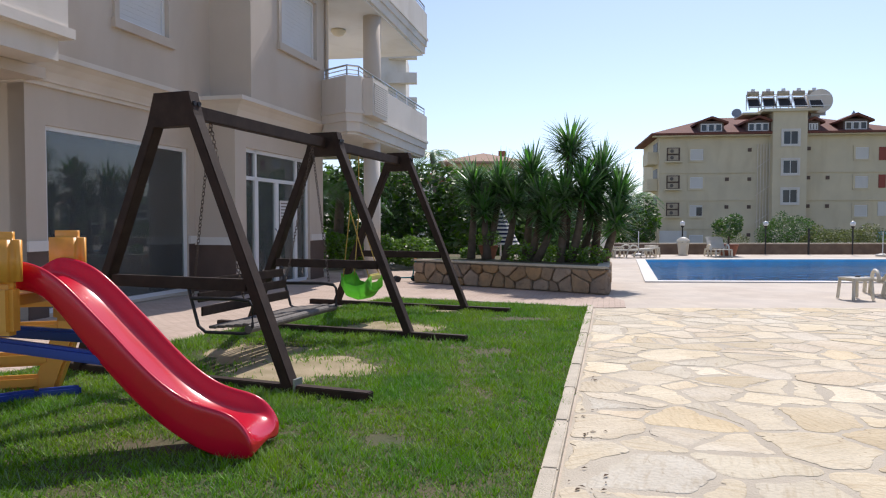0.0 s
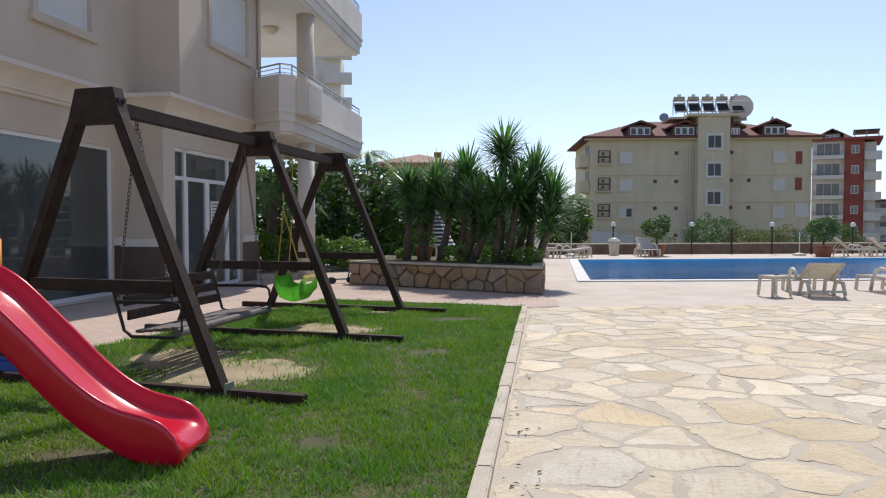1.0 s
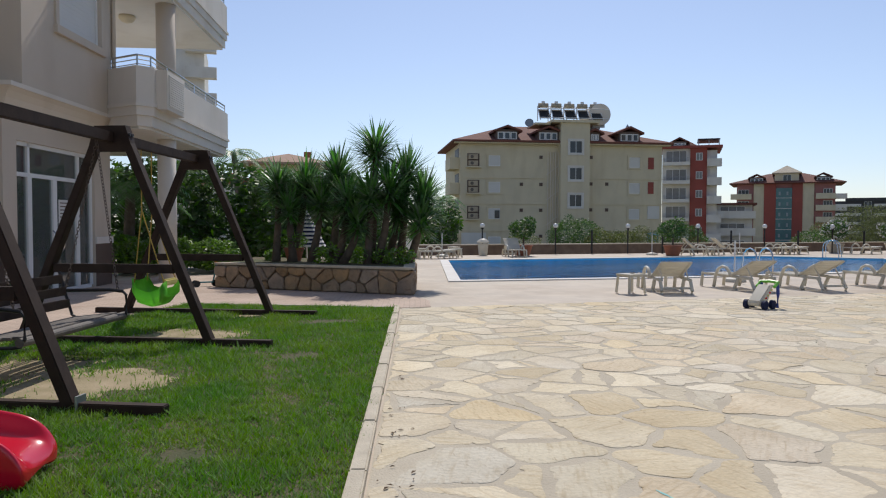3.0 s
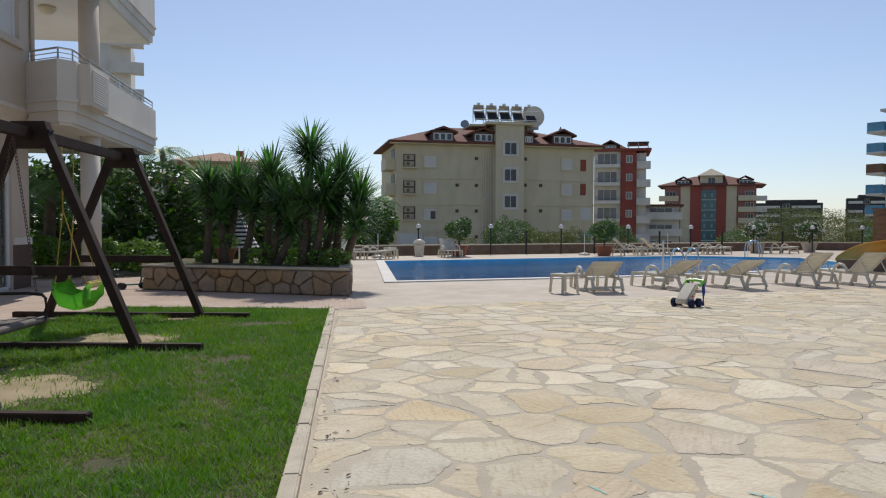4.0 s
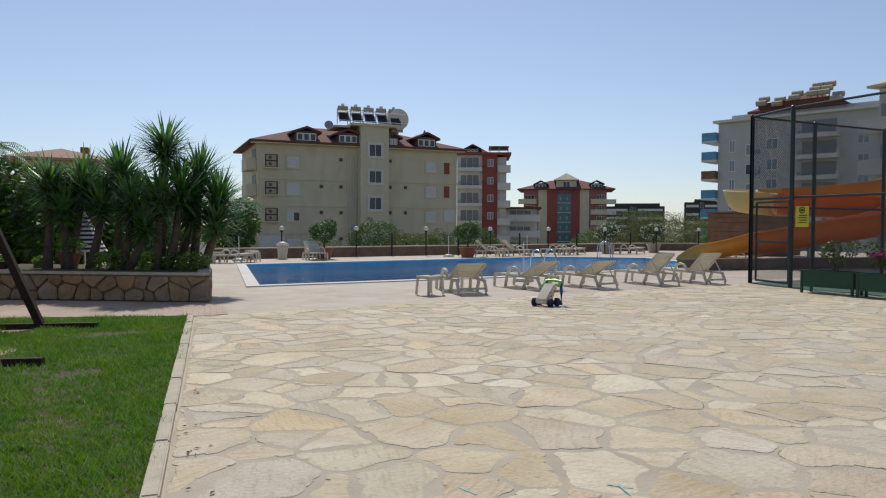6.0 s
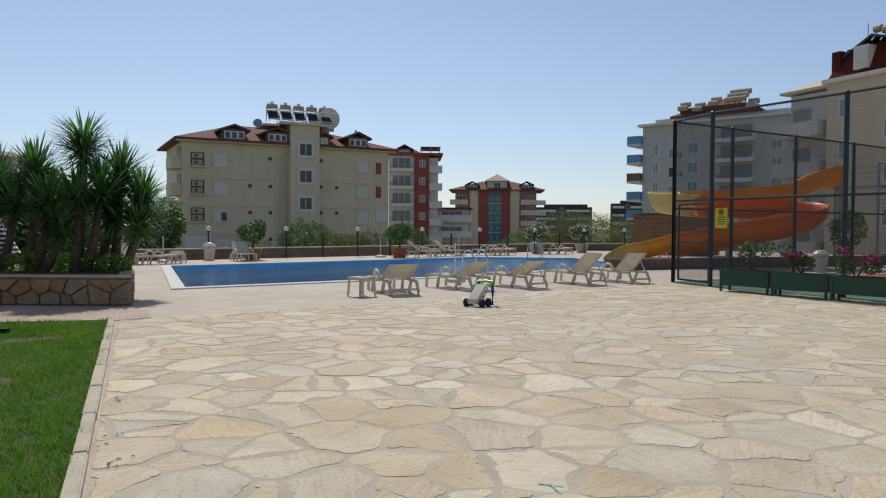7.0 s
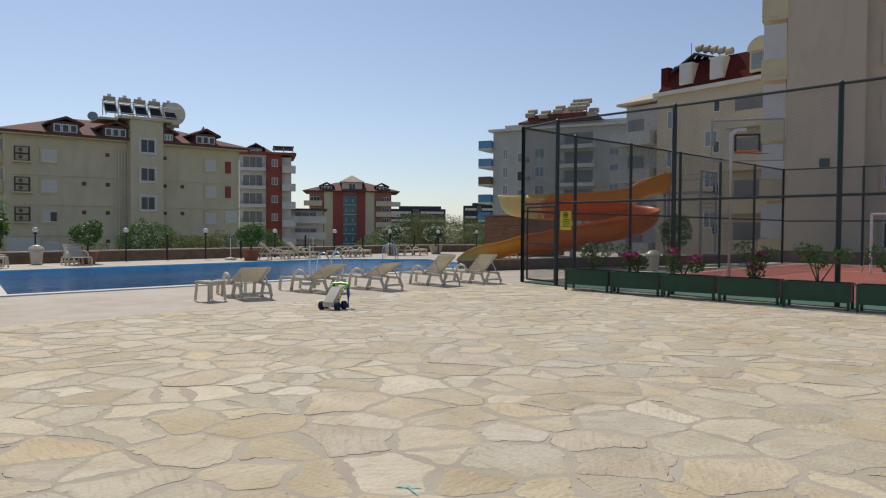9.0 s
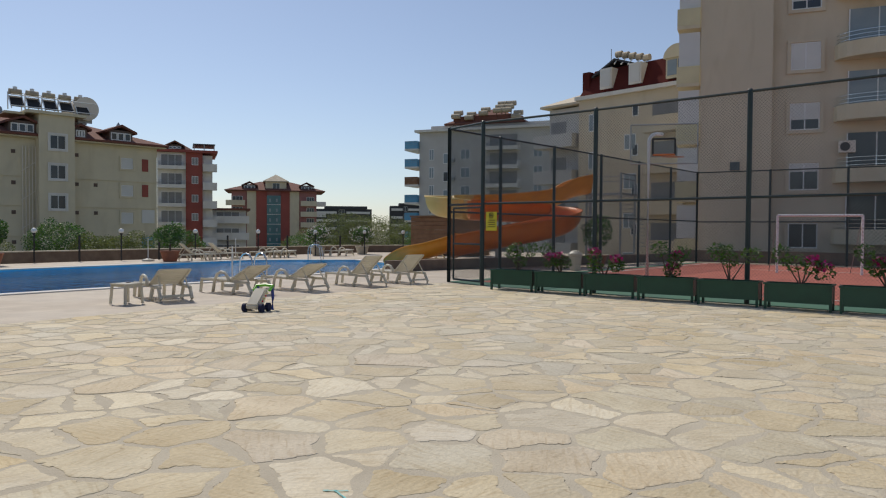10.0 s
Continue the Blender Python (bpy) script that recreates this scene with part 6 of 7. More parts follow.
hut = thing("pump_hut", Matrix.Identity(4), "low brown timber-clad hut behind the water slide", "hut")
ha, hbb = (36.03, 28.74), (36.88, 24.14)
for k in range(9):
    part("board", beam(B(), (*ha, 0.15 + k * 0.26), (*hbb, 0.15 + k * 0.26), 1.6, 0.25, bev=0.01), M_WOODBR, hut)
part("roof", beam(B(), (*ha, 2.42), (*hbb, 2.42), 1.9, 0.08), M_WOODBR, hut)

# ---- apartment blocks round the terrace ----
def block_frame(a, b):
    """Local frame of a facade from a to b (plan points), x along it, y into the building."""
    d = Vector((b[0] - a[0], b[1] - a[1], 0))
    m = Matrix((d.normalized(), Vector((-d.y, d.x, 0)).normalized(), Vector((0, 0, 1)))).transposed().to_4x4()
    m.translation = (a[0], a[1], 0)
    return m, d.length


def bx(nm, th, x0, x1, y0, y1, z0, z1, m, label=""):
    return part(nm, box(B(), ((x0 + x1) / 2, (y0 + y1) / 2, (z0 + z1) / 2), (x1 - x0, y1 - y0, z1 - z0)), m, th, label)


def far_window(th, x0, x1, z0, z1, y=0.0, pane=None, leaves=2, surround=None, blind=0.0):
    """Frame, panes and an optional surround or half-lowered blind, set on a facade at depth y."""
    w = bx("window", th, x0, x1, y - 0.03, y + 0.05, z0, z1, M_PVC)
    f = 0.07
    k = (x1 - x0 - f) / leaves
    for i in range(leaves):
        a, b = x0 + f + i * k, x0 + i * k + k
        zt = z1 - f
        if blind:
            zb = zt - (zt - z0 - f) * blind
            bx("blind", w, a, b, y - 0.045, y - 0.032, zb, zt, M_SHUT)
            zt = zb - 0.01
        if zt - z0 > 0.15:
            bx("pane", w, a, b, y - 0.045, y - 0.032, z0 + f, zt, pane or M_PANE)
    if surround:
        for a, b, c, d in ((x0 - 0.18, x0, z0 - 0.18, z1 + 0.18), (x1, x1 + 0.18, z0 - 0.18, z1 + 0.18), (x0, x1, z1, z1 + 0.18), (x0, x1, z0 - 0.18, z0)):
            bx("surround", w, a, b, y - 0.1, y + 0.04, c, d, surround)
    return w


def hip_roof(th, x0, x1, y0, y1, z, h, over, m=None):
    x0, x1, y0, y1 = x0 - over, x1 + over, y0 - over, y1 + over
    r = min(x1 - x0, y1 - y0) / 2
    bm = B()
    c = [bm.verts.new(p) for p in ((x0, y0, z), (x1, y0, z), (x1, y1, z), (x0, y1, z))]
    e = [bm.verts.new((p.co.x, p.co.y, z - 0.18)) for p in c]
    if x1 - x0 >= y1 - y0:
        a, b = bm.verts.new((x0 + r, (y0 + y1) / 2, z + h)), bm.verts.new((x1 - r, (y0 + y1) / 2, z + h))
        fs = ((c[0], c[1], b, a), (c[1], c[2], b), (c[2], c[3], a, b), (c[3], c[0], a))
    else:
        a, b = bm.verts.new(((x0 + x1) / 2, y0 + r, z + h)), bm.verts.new(((x0 + x1) / 2, y1 - r, z + h))
        fs = ((c[0], c[1], a), (c[1], c[2], b, a), (c[2], c[3], b), (c[3], c[0], a, b))
    for q in fs:
        bm.faces.new(q)
    for i in range(4):
        bm.faces.new((e[i], e[(i + 1) % 4], c[(i + 1) % 4], c[i]))
    bm.faces.new(e[::-1])
    return part("roof", bm, m or M_ROOF, th)


def dormer(th, x0, x1, y, z0, z1, zt):
    d = bx("dormer", th, x0, x1, y, y + 3.0, z0, z1, M_PLINTH)
    bm = B()
    o = 0.35
    xm = (x0 + x1) / 2
    loft(bm, [[(x0 - o, k, z1 - 0.1), (xm, k, zt), (x1 + o, k, z1 - 0.1), (x1 + o, k, z1 - 0.3), (xm, k, zt - 0.22), (x0 - o, k, z1 - 0.3)] for k in (y - 0.35, y + 3.2)])
    part("gable_roof", bm, M_ROOF, d)
    n = 3
    w = (x1 - x0 - 0.3) / n
    for i in range(n):
        a = x0 + 0.15 + i * w
        bx("casement", d, a, a + w - 0.03, y - 0.05, y + 0.02, z0 + 0.1, z1 - 0.25, M_PVC)
        bx("pane", d, a + 0.1, a + w - 0.13, y - 0.07, y - 0.052, z0 + 0.2, z1 - 0.35, M_PANE)


def balcony(th, x0, x1, y0, y1, z, m, h=1.0, glass=None, rail=False):
    b = bx("balcony", th, x0, x1, y0, y1, z - 0.2, z, m)
    if glass or rail:
        bx("parapet", b, x0, x1, y0, y0 + 0.05, z, z + h * (0.95 if glass else 0.35), glass or m)
        for k in range(3):
            bx("rail", b, x0, x1, y0, y0 + 0.04, z + h * (0.55 + 0.2 * k), z + h * (0.58 + 0.2 * k), M_GALV)
    else:
        bx("parapet", b, x0, x1, y0, y0 + 0.12, z, z + h, m)
    for xa in (x0, x1 - 0.12):
        bx("parapet", b, xa, xa + 0.12, y0 + 0.13, y1, z, z + h * (0.95 if glass else 1.0), glass or m)
    return b


def solar_heater(th, x, y, z, w=1.2, s=1.0):
    """A tilted collector with a white tank on a steel stand."""
    bm = B()
    loft(bm, [[(x - w / 2, y - 0.5 * s, z + 0.2), (x + w / 2, y - 0.5 * s, z + 0.2), (x + w / 2, y + 0.6 * s, z + 1.25 * s), (x - w / 2, y + 0.6 * s, z + 1.25 * s)],
              [(x - w / 2, y - 0.44 * s, z + 0.15), (x + w / 2, y - 0.44 * s, z + 0.15), (x + w / 2, y + 0.66 * s, z + 1.2 * s), (x - w / 2, y + 0.66 * s, z + 1.2 * s)]])
    c = part("solar_collector", bm, M_BLACK, th)
    for a in (-1, 1):
        part("stand_leg", tube(B(), (x + a * w / 2, y - 0.55 * s, z), (x + a * w / 2, y + 0.62 * s, z + 1.35 * s), 0.05), M_PVC, c)
        part("stand_leg", tube(B(), (x + a * w / 2, y + 0.62 * s, z), (x + a * w / 2, y + 0.62 * s, z + 1.5 * s), 0.05), M_PVC, c)
    part("water_tank", tube(B(), (x - w * 0.45, y + 0.5 * s, z + 1.6 * s), (x + w * 0.45, y + 0.5 * s, z + 1.6 * s), 0.27 * s, seg=14), M_TANK, c, smooth=False)
    part("tank_cap", tube(B(), (x, y + 0.5 * s, z + 1.8 * s), (x, y + 0.5 * s, z + 2.05 * s), 0.18 * s, seg=10), M_PVC, c)
    return c


# cream block beyond the pool
m, L = block_frame((21.14, 71.0), (42.45, 67.9))
m.translation.z = 0.4
cb1 = thing("apartment_building", m, "cream four-storey apartment block with brown hip roof and stair tower", "apartment building", "apartment buildings")
bx("wall", cb1, 0, 21.5, 0, 12, -3.5, 9.42, M_CREAM)
bx("stair_tower", cb1, 10.2, 13.25, -1.1, 6, -3.5, 11.46, M_CREAM)
hip_roof(cb1, 0, 21.5, 0, 12, 9.62, 2.3, 0.9)
bx("soffit", cb1, -0.7, 10.18, -0.7, -0.02, 9.30, 9.42, M_CREAM)
bx("soffit", cb1, 13.27, 22.2, -0.7, -0.02, 9.30, 9.42, M_CREAM)
for x0, x1, zt in ((3.6, 5.9, 11.2), (7.95, 10.15, 11.2), (16.6, 18.85, 11.3)):
    dormer(cb1, x0, x1, -0.45, 9.62, 10.75, zt)
dormer(cb1, 13.4, 14.55, -0.45, 9.62, 10.65, 11.0)
for z in (5.8, 3.13, 0.36):
    for x0, x1 in ((0.0, 10.18), (13.27, 21.5)):
        bx("string_course", cb1, x0, x1, -0.09, 0.05, z, z + 0.14, M_CREAM)
for z0 in (8.35, 5.62, 2.86):
    far_window(cb1, 11.1, 12.45, z0, z0 + 1.3, -1.1, leaves=2, surround=M_WHITE)
for z0, h in ((7.05, 1.08), (4.33, 1.1), (1.62, 1.1)):
    far_window(cb1, 2.9, 4.12, z0, z0 + h, 0, leaves=1, surround=M_CREAM, blind=1.0)
    far_window(cb1, 17.88, 19.05, z0, z0 + h, 0, leaves=1, surround=M_CREAM, blind=1.0)
bx("open_pane", cb1, 3.55, 4.06, -0.07, -0.05, 1.68, 2.5, M_PANE)
far_window(cb1, 2.9, 4.2, -1.3, -0.2, 0, leaves=1, blind=1.0)
for z0 in (7.0, 4.3, 1.65):
    # Flat panel, not a recess: plinth brown stands in for the niche's shade.
    w = bx("niche", cb1, 0.7, 1.95, -0.04, 0.1, z0, z0 + 1.3, M_PLINTH)
    for dz in (0.05, 0.7):
        a = bx("air_conditioner", w, 0.8, 1.75, -0.3, -0.05, z0 + dz, z0 + dz + 0.5, M_TANK)
        part("fan_grille", tube(B(), (1.15, -0.32, z0 + dz + 0.25), (1.15, -0.3, z0 + dz + 0.25), 0.17, seg=16), M_WOODG, w)
    bx("ledge", cb1, 0.55, 2.1, -0.55, 0.0, z0 - 0.16, z0 - 0.02, M_CREAM)
for z in (7.55, 4.95, 2.3, -0.3):
    balcony(cb1, -1.0, -0.02, 0.8, 4.5, z - 0.6, M_CREAM)
    # Dark panel on the solid wall; its colour gives the opening's shade.
    bx("balcony_opening", cb1, -0.03, 0.0, 1.2, 4.0, z - 0.5, z + 1.4, M_DARK)
for x, z in ((6.35, 5.2), (8.41, 5.2), (8.4, 8.0), (6.35, 2.53), (8.41, 2.53), (8.42, -0.17), (13.75, 8.06), (13.75, 5.3), (15.47, 5.3), (13.75, 2.6), (15.48, 2.6)):
    bx("vent", cb1, x - 0.17, x + 0.17, -0.06, 0.02, z - 0.17, z + 0.17, M_PLINTH)
for z0 in (6.9, 4.32):
    bx("red_shutter", cb1, 19.97, 20.58, -0.07, 0.0, z0, z0 + 1.23, M_REDW, "red window shutter")
bx("glazed_balcony", cb1, 19.94, 21.22, -0.08, 0.0, 1.67, 3.02, M_SHUT)
bx("blue_door", cb1, 19.96, 21.17, -0.08, 0.0, -2.0, 0.25, M_BLUEG)
bx("glazed_porch", cb1, 0.1, 2.6, -0.4, 0.0, -2.5, 0.2, M_SHUT)
for k in range(5):
    part("service_pipe", tube(B(), (9.1 + k * 0.27, -0.2, -1.5), (9.1 + k * 0.27, -0.2, 8.55), 0.04), M_OFFW, cb1)
for k in range(3):
    part("service_pipe", tube(B(), (8.95, -0.25, 1.0 + k * 2.6), (10.15, -0.25, 1.9 + k * 2.6), 0.035), M_OFFW, cb1)
bx("roof_platform", cb1, 9.2, 14.2, -1.4, 3.0, 11.46, 11.72, M_CREAM)
bx("roof_platform", cb1, 7.6, 9.2, -0.6, 3.0, 11.3, 11.5, M_CREAM)
for k in range(5):
    solar_heater(cb1, 8.6 + k * 1.38, -0.5, 11.72, 1.1, 1.0)
for z in (11.95, 12.9):
    part("rack_rail", tube(B(), (8.0, -1.05, z), (15.2, -1.05, z), 0.045), M_PVC, cb1)
part("rack_rail", tube(B(), (8.0, 0.1, 13.25), (15.2, 0.1, 13.25), 0.04), M_PVC, cb1)
part("water_tank", tube(B(), (14.6, -0.3, 12.5), (14.6, 3.2, 12.5), 1.12, seg=24), M_OFFW, cb1)
for y in (0.25, 1.7, 3.1):
    part("tank_stand", box(B(), (14.6, y, 11.45), (1.3, 0.15, 0.5)), M_GALV, cb1)
part("satellite_dish", sweep(B(), [(7.1, -0.2, 11.45), (7.05, -0.35, 11.5)], [0.05, 0.45], 14), M_GALV, cb1)
part("turret", tube(B(), (19.6, 5, 11.0), (19.6, 5, 12.3), 0.75, 0.02, 8), M_GALV, cb1, "grey pointed turret cap")

# red and white block behind it
m, L = block_frame((59.4, 95.0), (66.3, 90.4))
rb1 = thing("apartment_building", m, "red and white six-storey apartment block with balconies", "apartment building", "apartment buildings")
bx("wall", rb1, 0, 3.9, 0, 9, -3, 12.6, M_WHITE)
bx("wall", rb1, 3.9, 6.2, -0.4, 9, -3, 12.9, M_REDW, "red rendered bay")
bx("wall", rb1, 6.2, 7.6, 0.2, 9, -3, 12.3, M_WHITE)
bx("roof", rb1, -0.3, 8.3, -0.9, 9.5, 12.6, 12.95, M_REDW)
hip_roof(rb1, 0.6, 4.6, 0.3, 8, 13.0, 1.5, 0.3)
dormer(rb1, 1.4, 3.4, 0.0, 13.0, 13.7, 14.3)
bx("roof_terrace", rb1, 4.9, 8.0, 0.6, 6, 13.9, 14.05, M_DARK, "dark flat canopy over the roof terrace")
for x in (5.0, 6.4, 7.8):
    bx("canopy_post", rb1, x, x + 0.12, 0.7, 0.82, 12.95, 13.9, M_GALV)
for i in range(6):
    z = 10.3 - i * 2.7
    balcony(rb1, 0.1, 3.85, -1.2, 0, z, M_WHITE, 0.9, rail=True)
    balcony(rb1, 6.22, 8.2, -1.0, 0.2, z - 0.2, M_WHITE, 0.9)
    far_window(rb1, 0.5, 3.4, z + 0.15, z + 2.0, 0, pane=M_OPEN, leaves=3)
    far_window(rb1, 4.7, 5.6, z + 0.5, z + 1.6, -0.4, pane=M_OPEN, leaves=2)
m, L = block_frame((66.6, 92.5), (72.2, 88.4))
rb3 = thing("apartment_building", m, "white stepped apartment block with balconies", "apartment building", "apartment buildings")
bx("wall", rb3, 0, 5.2, 1, 9, -3, 4.4, M_WHITE)
bx("roof", rb3, -0.4, 5.8, 0.2, 9.5, 4.4, 4.7, M_ROOF)
for i in range(3):
    balcony(rb3, 0.2, 5.6, -0.3, 1, 2.6 - i * 2.5, M_WHITE, 0.9)
    far_window(rb3, 0.8, 4.2, 2.8 - i * 2.5, 4.2 - i * 2.5, 1, pane=M_OPEN, leaves=3)

# red block farther off with a teal glazed stair
m, L = block_frame((96.8, 127.5), (111.4, 115.0))
m.translation.z = 1.2
rb2 = thing("apartment_building", m, "red and beige apartment block with teal glass centre", "apartment building", "apartment buildings")
bx("wall", rb2, 0.2, 18.0, 0, 12, -5, 8.5, M_MAUVE)
for x0, x1 in ((3.4, 5.3), (12.3, 14.3)):
    bx("cream_pier", rb2, x0, x1, -0.25, 1, -5, 8.5, M_CREAM, "cream rendered pier")
for x0, x1 in ((5.3, 7.5), (10.4, 12.3)):
    bx("red_pier", rb2, x0, x1, -0.4, 1, -5, 8.6, M_REDW, "red rendered pier")
g = bx("glass_stair", rb2, 7.5, 10.4, -0.5, 0.5, -5, 7.6, M_TEALG, "teal curtain glass")
for i in range(6):
    for x in (8.0, 9.4):
        bx("pane", g, x, x + 0.35, -0.56, -0.51, 6.2 - i * 2.1, 6.9 - i * 2.1, M_BLUEGREY)
    bx("mullion", g, 7.5, 10.4, -0.55, -0.5, 5.6 - i * 2.1, 5.7 - i * 2.1, M_WHITE)
for i in range(5):
    z = 5.6 - i * 2.3
    for x0, x1 in ((-0.9, 3.0), (14.6, 18.0)):
        balcony(rb2, x0, x1, -1.2, 0, z, M_CREAM, 0.9)
        far_window(rb2, x0 + 1.3, x1 - 0.5, z + 0.1, z + 1.8, 0, leaves=3)
    balcony(rb2, 18.0, 20.0, -0.4, 1.2, z, M_WHITE, 0.8)
hip_roof(rb2, 0, 18.6, 0, 12, 8.7, 2.2, 1.2)
bx("penthouse", rb2, 7.2, 11.6, 0.2, 6, 8.7, 10.6, M_CREAM)
hip_roof(rb2, 7.2, 11.6, 0.2, 6, 10.7, 1.6, 0.5, M_TANK)
far_window(rb2, 8.7, 10.2, 9.0, 10.3, 0.2)
for x in (2.6, 14.6):
    dormer(rb2, x, x + 2.6, 0.2, 8.8, 9.9, 10.6)

# modern dark blocks far off
for a, b, zt, sd in (((165.4, 174.0), (178.3, 160.8), 8.4, 1), ((182.2, 156.3), (189.5, 148.0), 9.6, 2)):
    m, L = block_frame(a, b)
    mb = thing("apartment_building", m, "distant modern dark grey apartment block with white bands", "apartment building", "apartment buildings")
    bx("wall", mb, 0, L, 0, 14, -6, zt, M_DARK)
    bx("roof_slab", mb, 3, L - 1.5, -0.6, 12, zt, zt + 0.9, M_DARK)
    for i in range(4):
        z = zt - 1.6 - i * 2.6
        for x0, x1 in ((0.5, L * 0.38), (L * 0.55, L - 0.6)):
            bx("white_band", mb, x0, x1, -0.7, 0, z, z + 0.75, M_WHITE)
        far_window(mb, L * 0.42, L * 0.52, z - 0.2, z + 1.4, 0)

# small house with tiled roof beyond the planter
m, L = block_frame((0.4, 60.2), (6.4, 59.8))
sh = thing("house", m, "cream house with shallow red tiled hip roof", "house")
bx("wall", sh, 0, 5.8, 0, 7, -3, 6.3, M_CREAM)
hip_roof(sh, 0, 5.8, 0, 7, 6.4, 1.0, 0.8, M_TANROOF)
far_window(sh, 0.9, 2.2, 4.2, 5.6)
far_window(sh, 3.4, 4.8, 4.2, 5.6)
bx("chimney", sh, 4.2, 4.8, 3.0, 3.6, 6.6, 7.6, M_TERRA)
m, L = block_frame((-3.2, 62), (1.2, 62))
sh2 = thing("house", m, "low house with orange roof among trees", "house")
bx("wall", sh2, 0, 4, 0, 6, -3, 4.8, M_WHITE)
hip_roof(sh2, 0, 4, 0, 6, 4.9, 0.9, 0.4, M_TERRA)
# white terraces seen past the house front
m, L = block_frame((-7.0, 78.0), (-2.2, 78.0))
sh3 = thing("apartment_building", m, "pale tall apartment block behind the house", "apartment building", "apartment buildings")
bx("wall", sh3, 0, 3.0, 0, 8, -3, 19.6, M_WHITE)
for z in (18.9, 16.3, 13.7):
    balcony(sh3, 1.2, 4.2, -1.0, 0, z, M_WHITE, 0.9)

# white block with blue glass balconies
m, L = block_frame((62.0, 50.7), (65.7, 36.3))
m.translation.z = 1.3
FAR = 1.4                            # the block stands so much farther off than its frame above
m = Matrix.Translation((0, 0.12, 1.53)) @ Matrix.Scale(FAR, 4) @ Matrix.Translation((0, -0.12, -1.53)) @ m
wb = thing("apartment_building", m, "white apartment block with blue glass corner balconies", "apartment building", "apartment buildings")
bx("wall", wb, 1.4, 17.2, 0, 10, -4.4, 10.9, M_GREYW)
bx("roof_slab", wb, 1.0, 17.5, -0.5, 10.4, 10.9, 11.15, M_WHITE)
bx("wall", wb, 2.6, 17.0, 0.4, 10, 11.15, 11.6, M_GREYW)
hip_roof(wb, 4.6, 13.0, 0.3, 8, 11.75, 2.0, 0.3)
for i in range(7):
    z = 9.15 - i * 1.95
    balcony(wb, -0.15, 1.38, -0.5, 3, z, M_WHITE, 0.85, glass=M_BLUEG if i != 2 else M_WOODBR)
    # No recess behind this panel: its grey paints the shade of one.
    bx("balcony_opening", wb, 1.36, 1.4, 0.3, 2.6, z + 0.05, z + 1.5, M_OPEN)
    far_window(wb, 2.55, 3.15, z - 1.3, z - 0.1, 0, pane=M_BLUEGREY)
    far_window(wb, 4.2, 4.8, z - 1.7, z - 0.6, 0, pane=M_PANE if i == 1 else M_BLUEGREY, leaves=1)
    far_window(wb, 6.2, 7.3, z - 1.3, z - 0.2, 0, pane=M_BLUEGREY)
    bx("air_conditioner", wb, 5.1, 5.6, -0.3, 0, z - 1.6, z - 1.2, M_GALV)
    balcony(wb, 9.2, 12.8, -1.0, 0, z - 0.3, M_WHITE, 0.6, rail=True)
    # Flat grey sheet, coloured as the shaded recess behind the balcony.
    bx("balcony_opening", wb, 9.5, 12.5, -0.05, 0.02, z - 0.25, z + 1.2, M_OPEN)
    far_window(wb, 14.2, 15.2, z - 1.3, z - 0.2, 0, pane=M_BLUEGREY)
bx("tank_platform", wb, 5.2, 12.4, 0.4, 2.6, 11.9, 12.5, M_ROOF)
for k, (x, z, n) in enumerate(((5.2, 12.5, 2), (6.7, 12.3, 2), (8.3, 12.7, 2), (9.9, 12.9, 3), (10.9, 12.9, 3), (11.9, 12.2, 2))):
    for j in range(n):
        part("water_tank", tube(B(), (x - 0.1 + 0.1 * j, 0.2 + 0.5 * j, z + 0.42 * j), (x + 0.85 + 0.1 * j, 0.2 + 0.5 * j, z + 0.42 * j), 0.27, seg=12), M_TANK, wb, "weathered yellowish tank")
    for a in (0.1, 0.7):
        part("tank_stand", tube(B(), (x + a, 0.6, 11.8), (x + a, 0.6, z + 0.2), 0.06), M_TANK, wb)

# cream block with red mansard
m, L = block_frame((54.6, 29.2), (51.6, 15.0))
mbk = thing("apartment_building", m, "cream apartment block with dark red mansard roof and balconies", "apartment building", "apartment buildings")
bx("wall", mbk, 3.0, 15.0, 0, 9, -1, 12.2, M_BEIGE)
bx("wall", mbk, -0.9, 3.0, 1.0, 9, -1, 11.9, M_GREYW)
hip_roof(mbk, -0.9, 3.0, 1.0, 6, 12.2, 1.1, 0.6, M_BEIGE)
bx("cornice", mbk, 2.8, 15.2, -0.35, 0.3, 12.1, 12.4, M_WHITE)
bm = B()
loft(bm, [[(3.0, 0.0, 12.4), (15.0, 0.0, 12.4), (15.0, 8.5, 12.4), (3.0, 8.5, 12.4)], [(3.9, 0.9, 14.5), (14.6, 0.9, 14.5), (14.6, 7.5, 14.5), (3.9, 7.5, 14.5)]])
part("roof", bm, M_REDROOF, mbk)
for x in (5.05, 7.7):
    w = bx("dormer", mbk, x, x + 1.1, -0.05, 1.6, 12.75, 14.35, M_WHITE)
    bx("pane", w, x + 0.12, x + 0.98, -0.1, -0.06, 12.9, 14.2, M_SHUT)
w = bx("dormer", mbk, 10.9, 12.8, -0.1, 2.4, 12.7, 14.2, M_CREAM)
for k in range(2):
    bx("pane", w, 11.05 + k * 0.85, 11.8 + k * 0.85, -0.15, -0.11, 12.9, 14.0, M_BLUEGREY)
bm = B()
loft(bm, [[(11.85 + 1.1 * math.cos(math.pi * k / 12), y, 14.15 + 0.95 * math.sin(math.pi * k / 12)) for k in range(13)] for y in (-0.25, 2.5)])
part("barrel_roof", bm, M_CREAM, w, "cream rounded dormer head")
